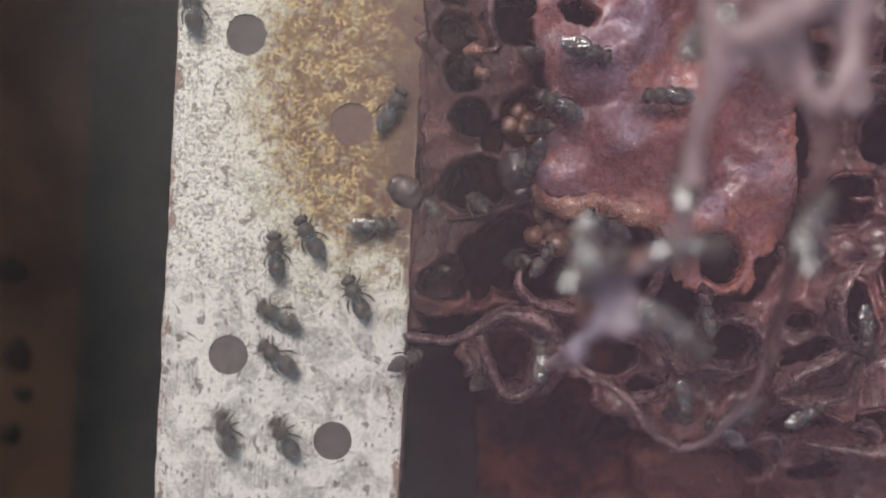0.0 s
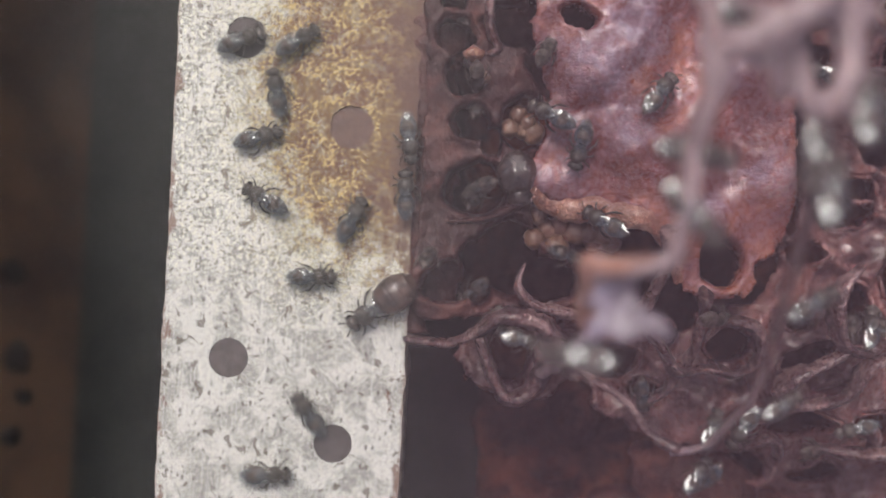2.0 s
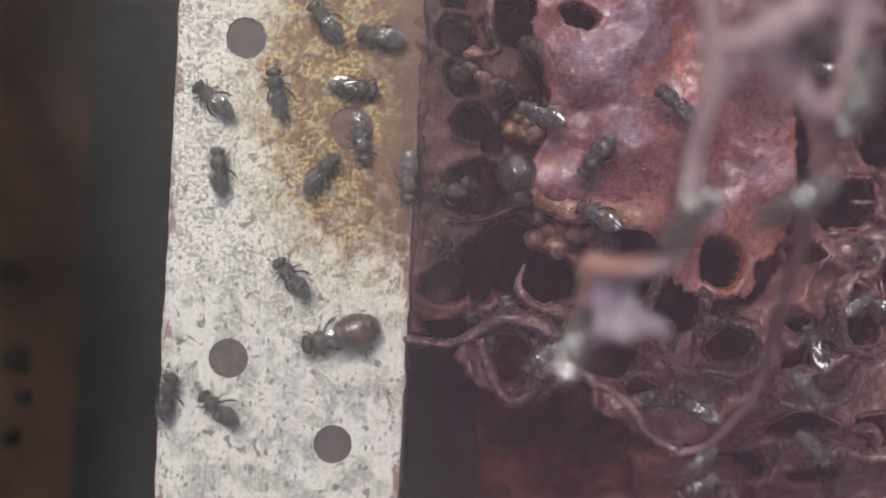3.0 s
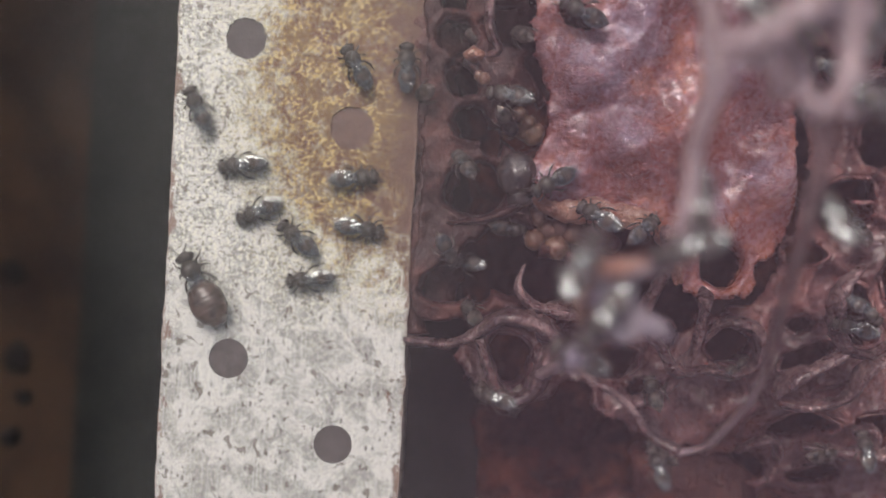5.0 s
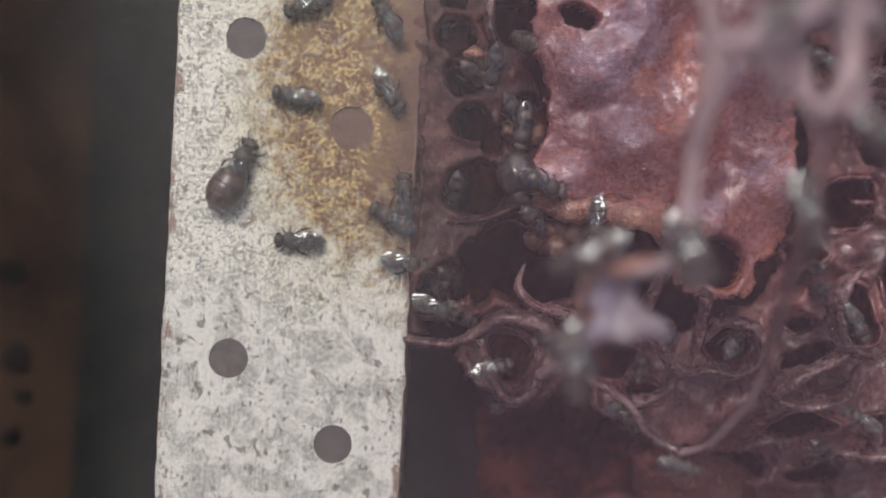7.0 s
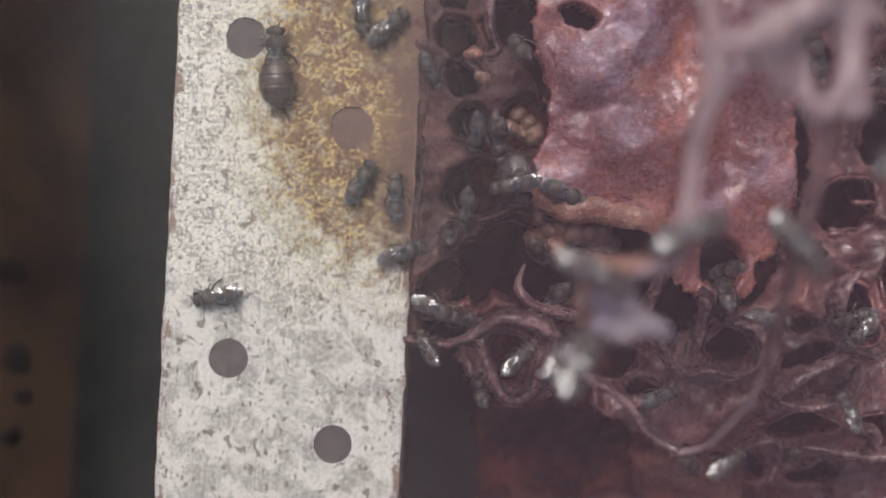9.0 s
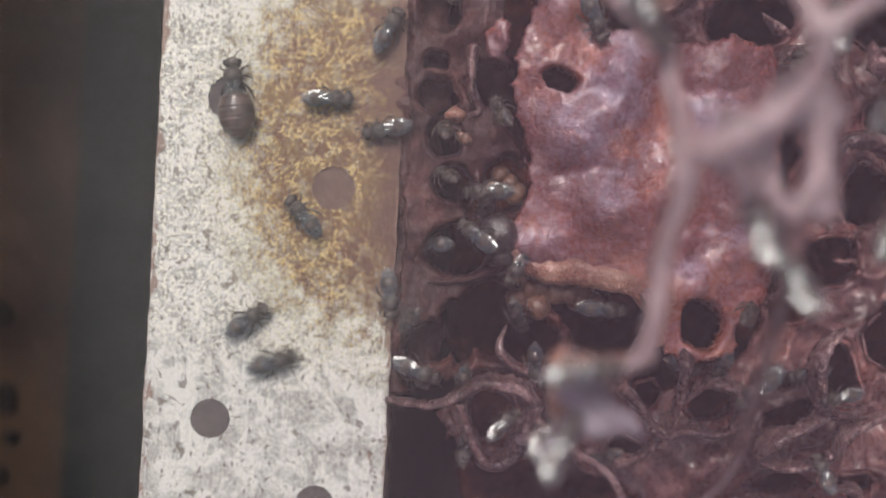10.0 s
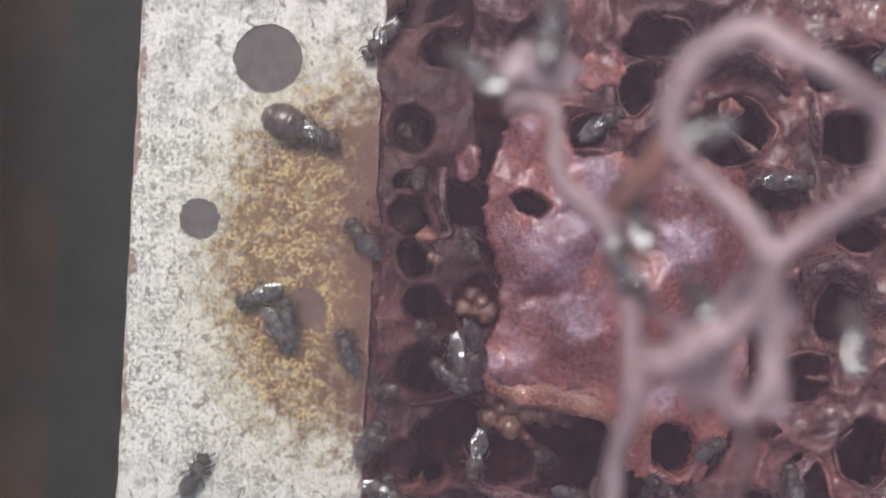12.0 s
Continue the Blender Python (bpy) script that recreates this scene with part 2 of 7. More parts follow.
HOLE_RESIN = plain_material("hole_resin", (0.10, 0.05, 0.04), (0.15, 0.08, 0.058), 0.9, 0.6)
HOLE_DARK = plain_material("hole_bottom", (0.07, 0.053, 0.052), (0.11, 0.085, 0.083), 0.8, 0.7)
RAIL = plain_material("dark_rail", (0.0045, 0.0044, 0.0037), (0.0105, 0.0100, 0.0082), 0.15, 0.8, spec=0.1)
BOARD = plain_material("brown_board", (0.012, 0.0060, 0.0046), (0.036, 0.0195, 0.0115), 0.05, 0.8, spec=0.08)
BOX_WOOD = plain_material("box_wood", (0.16, 0.09, 0.05), (0.26, 0.16, 0.09), 0.06, 0.65)
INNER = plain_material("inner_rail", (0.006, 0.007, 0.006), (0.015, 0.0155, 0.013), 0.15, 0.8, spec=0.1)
KNOT = plain_material("dark_resin", (0.006, 0.004, 0.004), (0.012, 0.008, 0.006), 0.5, 0.8, spec=0.1)
SHELL = plain_material("bee_shell", (0.042, 0.034, 0.030), (0.085, 0.067, 0.059), 2.5, 0.42, 0.00010, coat=0.4, spec=0.25)
SHELL_BROWN = plain_material("bee_abdomen", (0.048, 0.035, 0.030), (0.100, 0.073, 0.062), 2.0, 0.38, 0.00005, coat=0.5, spec=0.25)
QUEEN_BROWN = plain_material("queen_abdomen", (0.040, 0.024, 0.020), (0.095, 0.056, 0.044), 1.2, 0.3, 0.00005, coat=0.7)
RESIN = plain_material("clear_resin", (0.022, 0.013, 0.012), (0.050, 0.030, 0.027), 1.6, 0.3, 0.0002, coat=0.7)
EYE = plain_material("bee_eye", (0.02, 0.016, 0.016), (0.04, 0.03, 0.028), 6.0, 0.12, 0.00001)
WING = wing_material()


# ---- building helpers ----
def part(name, bm, mat, parent=None, label="", smooth=True):
    me = bpy.data.meshes.new(name)
    if smooth:
        for f in bm.faces:
            f.smooth = True
    bm.to_mesh(me)
    bm.free()
    me.materials.append(mat)
    ob = new(name, me)
    ob.parent = parent
    if label:
        ob["label"] = label
    return ob


def empty(name, label, category, group="", kind=""):
    return tagged(new(name), label, category, group, kind)


def wob(x, y, z=0.0, size=1.0):
    return noise.noise(Vector((x, y, z)) / size)


def fbm(x, y, z=0.0, size=1.0, octaves=4):
    return noise.fractal(Vector((x, y, z)) / size, 0.9, 2.1, octaves)


def ball(bm, c, r, div=2, rough=0.0, turn=0.0):
    made = bmesh.ops.create_icosphere(bm, subdivisions=div, radius=1.0)["verts"]
    rz = Matrix.Rotation(turn, 3, "Y")
    for v in made:
        d = 1 + rough * noise.noise(v.co * 1.7 + Vector(c) * 3)
        v.co = (Vector(c) + rz @ Vector((v.co.x * r[0] * d, v.co.y * r[1] * d, v.co.z * r[2] * d))) / 1000
    return made


def spline(pts, step):
    """Points along a smooth line through pts, about step apart; each point is (x, y, z, radius)."""
    p = [np.array(q, float) for q in pts]
    p = [2 * p[0] - p[1]] + p + [2 * p[-1] - p[-2]]
    out = []
    for a, b, c, d in zip(p, p[1:], p[2:], p[3:]):
        n = max(2, int(np.linalg.norm((c - b)[:3]) / step))
        for i in range(n):
            t = i / n
            out.append(0.5 * (2 * b + (c - a) * t + (2 * a - 5 * b + 4 * c - d) * t * t + (3 * b - a - 3 * c + d) * t ** 3))
    return out + [p[-2]]


def strand(bm, pts, step=0.35, sides=9, rough=0.25, flat=1.0, skirt=1.0, fray=0.0):
    """A rough, thick thread of wax through pts (x, y, z, radius)."""
    line = spline(pts, step)
    rings = []
    for i, q in enumerate(line):
        o = Vector(q[:3])
        ahead = (Vector(line[min(i + 1, len(line) - 1)][:3]) - Vector(line[max(i - 1, 0)][:3])).normalized()
        side = ahead.cross(Vector((0, 0, 1)))
        side = side.normalized() if side.length > 0.05 else Vector((1, 0, 0))
        up = side.cross(ahead).normalized()
        o += side * 0.35 * q[3] * wob(*o, 2.3) + up * 0.3 * q[3] * wob(o.y, o.x, o.z + 9, 2.0)
        ring = []
        for k in range(sides):
            a = 2 * math.pi * k / sides
            r = q[3] * (1 + rough * fbm(o.x + 3 * math.cos(a), o.y + 3 * math.sin(a), o.z, 1.3, 3) + fray * fbm(o.x + math.cos(a), o.y + math.sin(a), o.z, 0.5, 2))
            drop = flat if math.sin(a) > -0.1 else flat * skirt
            wide = 1.0 if math.sin(a) > -0.1 or skirt < 2 else 2.4
            ring.append(bm.verts.new((o + side * r * wide * math.cos(a) + up * r * drop * math.sin(a)) / 1000))
        rings.append(ring)
    for a, b in zip(rings, rings[1:]):
        for k in range(sides):
            bm.faces.new((a[k], a[(k + 1) % sides], b[(k + 1) % sides], b[k]))
    bm.faces.new(rings[0][::-1]), bm.faces.new(rings[-1])


def inside(poly, x, y):
    hit, j = False, len(poly) - 1
    for i in range(len(poly)):
        (xi, yi), (xj, yj) = poly[i], poly[j]
        if (yi > y) != (yj > y) and x < (xj - xi) * (y - yi) / (yj - yi) + xi:
            hit = not hit
        j = i
    return hit


def sheet(poly, holes, height, step=0.3, ragged=0.8, lip=0.7, curl=2.0):
    """A crumpled sheet of wax over the outline poly, with open cells (x, y, half length, half width, degrees) and raised rims."""
    bm = bmesh.new()
    px, py = [p[0] for p in poly], [p[1] for p in poly]
    nx, ny = int((max(px) - min(px)) / step) + 3, int((max(py) - min(py)) / step) + 3
    made = {}

    def vert(i, j):
        if (i, j) in made:
            return made[i, j]
        x, y = min(px) + (i - 1) * step, min(py) + (j - 1) * step
        z = height(x, y)
        ox = oy = 0
        for hx, hy, ha, hb, hr in holes:
            c, s = math.cos(radians(hr)), math.sin(radians(hr))
            u, v = ((x - hx) * c + (y - hy) * s) / ha, (-(x - hx) * s + (y - hy) * c) / hb
            w = math.atan2(v, u)
            d = math.hypot(u, v) * (1 + 0.22 * noise.noise(Vector((hx + 1.3 * math.cos(w), hy + 1.3 * math.sin(w), 0))))
            if d < 1.9:
                z += lip * math.exp(-((d - 1.22) / 0.22) ** 2) * (0.6 + 0.8 * abs(wob(x, y, 3, 1.5)))
            if d < 1.12:
                z -= (1.12 - d) * 9
        made[i, j] = bm.verts.new((x / 1000, y / 1000, z / 1000))
        return made[i, j]

    def kept(x, y):
        x2, y2 = x + ragged * fbm(x, y, 5, 2.2), y + ragged * fbm(y, x, 8, 2.2)
        if not inside(poly, x2, y2):
            return False
        for hx, hy, ha, hb, hr in holes:
            c, s = math.cos(radians(hr)), math.sin(radians(hr))
            u, v = ((x - hx) * c + (y - hy) * s) / ha, (-(x - hx) * s + (y - hy) * c) / hb
            w = math.atan2(v, u)
            if math.hypot(u, v) * (1 + 0.22 * noise.noise(Vector((hx + 1.3 * math.cos(w), hy + 1.3 * math.sin(w), 0)))) < 0.92:
                return False
        return True

    for i in range(nx):
        for j in range(ny):
            if kept(min(px) + (i - 0.5) * step, min(py) + (j - 0.5) * step):
                bm.faces.new((vert(i, j), vert(i + 1, j), vert(i + 1, j + 1), vert(i, j + 1)))
    # the rim sags a little
    for _ in range(2):
        bmesh.ops.smooth_vert(bm, verts=[v for v in bm.verts if v.is_boundary], factor=0.5, use_axis_x=True, use_axis_y=True, use_axis_z=True)
    for v in bm.verts:
        if v.is_boundary:
            v.co.z -= curl * 0.0001
    return bm


def thickened(ob, thick):
    mod = ob.modifiers.new("thickness", "SOLIDIFY")
    mod.thickness, mod.offset = thick / 1000, -1
    return ob


def box(bm, x0, y0, z0, x1, y1, z1, bevel=0.0):
    made = bmesh.ops.create_cube(bm, size=1)["verts"]
    for v in made:
        v.co = Vector(((x0, x1)[v.co.x > 0], (y0, y1)[v.co.y > 0], (z0, z1)[v.co.z > 0])) / 1000
    if bevel:
        bmesh.ops.bevel(bm, geom=list({e for v in made for e in v.link_edges}), offset=bevel / 1000, segments=2, affect="EDGES")


# ---- the bar between the two halves of the hive ----
HOLES = [(-4.84, -9.92, 1.75, 0.02), (-4.72, 18.43, 1.8, 0.1), (4.98, 10.97, 1.9, 0.08), (4.75, -17.02, 1.7, 0.02), (0.58, 32.82, 3.05, 0.06)]


def build_bar():
    """A pale metal bar with drilled holes; the bar lies along its own y."""
    bm = bmesh.new()
    edges = []

    def loop(pts):
        vs = [bm.verts.new((x / 1000, y / 1000, 0)) for x, y in pts]
        es = [bm.edges.new((a, b)) for a, b in zip(vs, vs[1:] + vs[:1])]
        edges.extend(es)
        return vs

    w, h = 10.75, 168
    ys = [-h + i * 0.5 for i in range(int(4 * h) + 1)]
    right = [(w + 0.22 * fbm(3, y, 0, 2.5), y) for y in ys]
    left = [(-w + 0.16 * fbm(9, y, 4, 2.5), y) for y in reversed(ys)]
    outer = loop(right + left)
    rings = []
    for x, y, r, rough in HOLES:
        pts = [(x + r * (1 + rough * fbm(x + math.cos(a) * 2, y + math.sin(a) * 2, 0, 0.45)) * math.cos(a),
                y + r * (1 + rough * fbm(x + math.cos(a) * 2, y + math.sin(a) * 2, 0, 0.45)) * math.sin(a)) for a in np.linspace(0, 2 * math.pi, 80, endpoint=False)]
        rings.append(loop(pts))
    bmesh.ops.triangle_fill(bm, use_beauty=True, edges=edges, normal=(0, 0, 1))
    for ring, deep in [(outer, 9.0)] + [(r, 0.35) for r in rings]:
        low = [bm.verts.new(v.co - Vector((0, 0, deep / 1000))) for v in ring]
        n = len(ring)
        for k in range(n):
            bm.faces.new((ring[k], low[k], low[(k + 1) % n], ring[(k + 1) % n]))
    bmesh.ops.recalc_face_normals(bm, faces=bm.faces)
    root = empty("hive_bar", "pale weathered galvanised metal bar with drilled holes and brown propolis stain", "hive bar", kind="structure")
    part("bar_plate", bm, ZINC, root, smooth=False)
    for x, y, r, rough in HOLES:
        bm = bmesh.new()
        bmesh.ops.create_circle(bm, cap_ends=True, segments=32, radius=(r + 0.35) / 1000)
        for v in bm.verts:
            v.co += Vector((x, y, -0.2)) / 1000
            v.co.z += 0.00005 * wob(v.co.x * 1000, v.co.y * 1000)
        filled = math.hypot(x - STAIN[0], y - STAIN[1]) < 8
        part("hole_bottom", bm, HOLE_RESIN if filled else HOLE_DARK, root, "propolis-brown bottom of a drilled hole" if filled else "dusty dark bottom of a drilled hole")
    root.matrix_basis = mm(-13.6, 0, 0, 0, 0, -3)
    return root


def build_ground():
    bm = bmesh.new()
    box(bm, -192, -182, -62, 202, 212, -50)
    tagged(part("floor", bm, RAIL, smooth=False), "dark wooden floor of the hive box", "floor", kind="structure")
    for name, x0, y0, x1, y1 in (("wall_west", -192, -182, -180, 212), ("wall_east", 190, -182, 202, 212), ("wall_south", -180, -182, 190, -170), ("wall_north", -180, 200, 190, 212)):
        bm = bmesh.new()
        box(bm, x0, y0, -50, x1, y1, 46, 0.8)
        tagged(part(name, bm, BOX_WOOD, smooth=False), "plain brown wooden side wall of the hive box", "wall", kind="structure")
    bm = bmesh.new()
    box(bm, -33.58, -160, -50, 11, 165, -41.9)
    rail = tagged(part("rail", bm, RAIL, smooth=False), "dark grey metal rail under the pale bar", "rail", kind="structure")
    rail.matrix_basis = mm(-13.6, 0, 0, 0, 0, -3)
    bm = bmesh.new()
    box(bm, 11.2, -165, -30, 18.5, 165, -17, 0.5)
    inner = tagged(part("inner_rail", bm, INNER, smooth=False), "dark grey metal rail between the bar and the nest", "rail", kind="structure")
    inner.matrix_basis = mm(-13.6, 0, 0, 0, 0, -3)
    bm = bmesh.new()
    rng = random.Random(12)
    strand(bm, [(11.3 + 0.5 * rng.uniform(-1, 1), y, -1.3 + 0.5 * rng.uniform(-1, 1), rng.uniform(0.8, 1.3)) for y in range(-7, 70, 3)], rough=0.5, flat=0.8)
    strand(bm, [(13.2 + 0.7 * rng.uniform(-1, 1), y, -3.6 + 0.8 * rng.uniform(-1, 1), rng.uniform(1.1, 1.9)) for y in range(-5, 70, 4)], rough=0.5, flat=0.7)
    seam = tagged(part("wax_seam", bm, WAX_PORE), "dark red-brown cerumen seam sealing the nest to the bar", "wax seam")
    seam.matrix_basis = mm(-13.6, 0, 0, 0, 0, -3)
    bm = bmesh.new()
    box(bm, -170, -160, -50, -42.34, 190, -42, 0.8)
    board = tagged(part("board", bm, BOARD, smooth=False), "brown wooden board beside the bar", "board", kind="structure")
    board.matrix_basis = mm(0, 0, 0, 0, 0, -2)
    for k, (x, y, r) in enumerate(((-55.73, -14.21, 1.9), (-56.25, -2.9, 1.5), (-54.99, -19.27, 1), (-56.85, -24.48, 1.3))):
        bm = bmesh.new()
        ball(bm, (0, 0, 0), (r, r * 1.1, 0.5), 2, 0.35)
        d = tagged(part("resin_drop", bm, KNOT), "dark resin drop stuck on the brown board", "resin drop", "resin drops")
        d.matrix_basis = mm(x, y, -41.6, 0, 0, 40 * k)


# ---- the nest ----
def floor_height(x, y):
    edge = min(1.0, max(0.0, (3.2 + 1.6 * fbm(1, y, 3, 5, 3) - x) / 2.5))  # falls away beside the bar
    return -14 * edge * edge + -17 + 4.5 * fbm(x, y, 0, 14, 4) + 1.2 * fbm(x, y, 7, 3, 3)


def cell_height(x, y):
    """Ridges round hollow cells, of two sizes."""
    u, v = x + 2.4 * wob(x, y, 1, 5) + 0.8 * wob(x, y, 6, 1.7), y + 2.4 * wob(y, x, 2, 5) + 0.8 * wob(y, x, 7, 1.7)
    d, _ = noise.voronoi(Vector((u, v, 0)) / 6.4)
    e, _ = noise.voronoi(Vector((u + 40, v, 3)) / 3.1)
    a, b = math.exp(-((d[1] - d[0]) / 0.17) ** 2), math.exp(-((e[1] - e[0]) / 0.15) ** 2)
    return a * (0.7 + 0.6 * wob(x, y, 4, 4)) + 0.22 * b * max(0, 0.2 + 1.2 * wob(x, y, 11, 6))


# swellings of the wax dome: x, y, half widths, height
BULGES = [(12.5, 14.7, 2.6, 2.0, 1.7), (16.5, 16.6, 2.4, 1.8, 1.5), (15.6, 8.8, 3.2, 2.2, 1.9), (10.2, 5.6, 2.0, 1.8, 1.3),
          (22.9, 2.0, 2.2, 1.7, 1.4), (28.4, 4.8, 2.4, 2.4, 1.9), (11.6, 26.0, 1.6, 1.8, 2.4), (17.4, 20.6, 3.0, 1.7, 1.4),
          (21.5, 11.5, 2.0, 2.6, 1.3), (25.5, 15.5, 2.6, 2.2, 1.5), (18.5, 12.2, 1.6, 2.2, -1.2), (13.0, 11.8, 2.4, 1.0, -1.0), (24.0, 7.8, 2.2, 1.6, -1.0)]


def dome_height(x, y):
    ax, ay = (x - 18.62) / 17, (y - 14.04) / 26
    lift = sum(0.62 * h * math.exp(-((x - bx) / rx) ** 2 - ((y - by) / ry) ** 2) for bx, by, rx, ry, h in BULGES)
    return 3.6 - 3.0 * (ax * ax + ay * ay) + lift + 1.6 * fbm(x, y, 2, 8, 2) + 0.34 * fbm(x, y, 9, 2.2, 3) + 0.08 * fbm(x, y, 31, 0.8, 2)


def left_height(x, y):
    return 0.4 + 1.3 * fbm(x, y, 12, 6, 3) + 0.16 * fbm(x, y, 3, 1.5, 3) - 0.12 * max(0, x - 4)


def rims(root, holes, height, mat, thick, lift, share=0.8):
    """Rounded rims of wax round the open cells, each a part of the sheet."""
    for k, (hx, hy, ha, hb, hr) in enumerate(holes):
        rng = random.Random(k + int(10 * hx))
        c, s = math.cos(radians(hr)), math.sin(radians(hr))
        start, n = rng.uniform(0, 6.28), 22
        pts = []
        for i in range(n + 1):
            w = start + 2 * math.pi * share * i / n
            g = 1.0 / (1 + 0.22 * noise.noise(Vector((hx + 1.3 * math.cos(w), hy + 1.3 * math.sin(w), 0))))
            u, v = ha * g * math.cos(w), hb * g * math.sin(w)
            x, y = hx + u * c - v * s, hy + u * s + v * c
            pts.append((x, y, height(x, y) + lift - 0.4, thick * (0.7 + 0.6 * abs(wob(x, y, 1, 1.7))) * (0.35 if i in (0, n) else 1)))
        bm = bmesh.new()
        strand(bm, pts, step=0.3, sides=8, rough=0.45, fray=0.25)
        part("rim", bm, mat, root)


def build_nest():
    bm = bmesh.new()
    xs, ys = np.arange(0.2, 95, 0.7), np.arange(-60, 90, 0.7)
    grid = [[bm.verts.new((x / 1000, y / 1000, floor_height(x, y) / 1000)) for x in xs] for y in ys]
    for a, b in zip(grid, grid[1:]):
        for k in range(len(xs) - 1):
            bm.faces.new((a[k], a[k + 1], b[k + 1], b[k]))
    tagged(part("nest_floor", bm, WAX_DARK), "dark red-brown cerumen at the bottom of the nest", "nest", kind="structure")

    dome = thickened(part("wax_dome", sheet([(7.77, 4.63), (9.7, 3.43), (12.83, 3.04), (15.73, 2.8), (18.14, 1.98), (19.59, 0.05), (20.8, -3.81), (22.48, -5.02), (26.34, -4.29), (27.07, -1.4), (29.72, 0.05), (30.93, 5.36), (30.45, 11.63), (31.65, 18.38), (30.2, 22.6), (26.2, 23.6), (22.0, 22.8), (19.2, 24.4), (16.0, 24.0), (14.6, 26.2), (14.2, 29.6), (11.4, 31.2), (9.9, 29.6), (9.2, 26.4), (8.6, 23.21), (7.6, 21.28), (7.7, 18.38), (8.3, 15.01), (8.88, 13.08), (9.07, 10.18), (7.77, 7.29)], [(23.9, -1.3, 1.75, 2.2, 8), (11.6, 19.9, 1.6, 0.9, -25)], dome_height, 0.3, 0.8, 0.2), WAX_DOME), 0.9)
    bm = bmesh.new()
    torn = [(x, y, dome_height(x, y) - 0.4, r) for x, y, r in ((7.62, 5.11, 0.4), (9.7, 3.81, 0.8), (12.83, 3.33, 0.95), (15.73, 3.04, 0.95), (18.14, 1.98, 0.7), (19.49, 0.05, 0.5), (20.31, -2.85, 0.35))]
    strand(bm, [(x, y, z, 1.25 * r) for x, y, z, r in torn], step=0.4, sides=14, rough=0.22, flat=0.75, fray=0.16)
    crumbs(bm, [(x, y - 0.5 * r, z, r) for x, y, z, r in torn], random.Random(3), 0.22, 1.0, 2.2)
    part("torn_edge", bm, WAX_ORANGE, dome, "torn crumbly orange wax edge")
    flap = thickened(part("wax_flap", sheet([(15.6, 29.6), (17.2, 28.9), (19.0, 29.8), (19.4, 31.6), (18.0, 33.0), (16.2, 32.6), (15.3, 31.2)], [], lambda x, y: 3.4 + 0.5 * fbm(x, y, 4, 3, 3), 0.25, 0.9, 0.3), WAX_DOME), 0.6)
    flake = thickened(part("wax_flake", sheet([(5.0, 22.2), (6.2, 21.8), (7.4, 22.8), (7.6, 24.2), (6.4, 24.9), (5.2, 24.0)], [], lambda x, y: 3.2 + 0.8 * fbm(x, y, 14, 2.5, 3), 0.25, 0.8, 0.3), WAX_DOME), 0.6)
    tagged(flake, "small raised reddish wax flake beside the dome", "wax sheet")
    tagged(flap, "small torn orange-red wax flap among dark cells", "wax sheet")
    tagged(dome, "reddish domed wax sheet with torn orange edge over brood", "wax sheet")
    porous = thickened(part("porous_wax", sheet([(-2.08, 34.64), (-1.19, 26.73), (-1.58, 21.79), (-1.78, 9.44), (-2.27, 2.03), (-2.77, -5.88), (-0.2, -6.62), (3.26, -5.88), (5.98, -5.14), (11.17, -5.88), (12.65, -4.89), (12.4, -0.44), (8.7, 0.54), (7.46, 2.52), (7.71, 4.74), (8.94, 9.44), (8.7, 13.39), (7.21, 16.36), (7.3, 19.81), (7.4, 24.6), (7.2, 29.7), (5.73, 36.61)], [(2.49, 11.04, 1.8, 1.45, -10), (4.35, 9.42, 0.95, 1.35, 0), (2.98, 5.18, 3, 2.3, 0), (1.66, 15.19, 1.5, 1.8, 20), (5.91, 19.83, 2.25, 2, 0), (5.91, -0.68, 2.75, 3.75, 5), (9.18, -2.88, 2.8, 2.2, 5), (1.27, 18.85, 1.8, 1.7, 0), (0.29, -3.13, 2.25, 1.9, 0), (2.98, -1.9, 1.4, 3, 10), (7.13, 11.04, 1.9, 2.5, 0), (1.4, 26.4, 1.9, 1.8, 10), (4.6, 33.6, 2.2, 1.6, 15), (1.0, 21.8, 1.1, 0.9, 0)], left_height, 0.25, 0.5, 0.3), WAX_PORE), 0.8)
    tagged(porous, "brown porous cerumen sheet with open round holes beside the bar", "wax sheet")
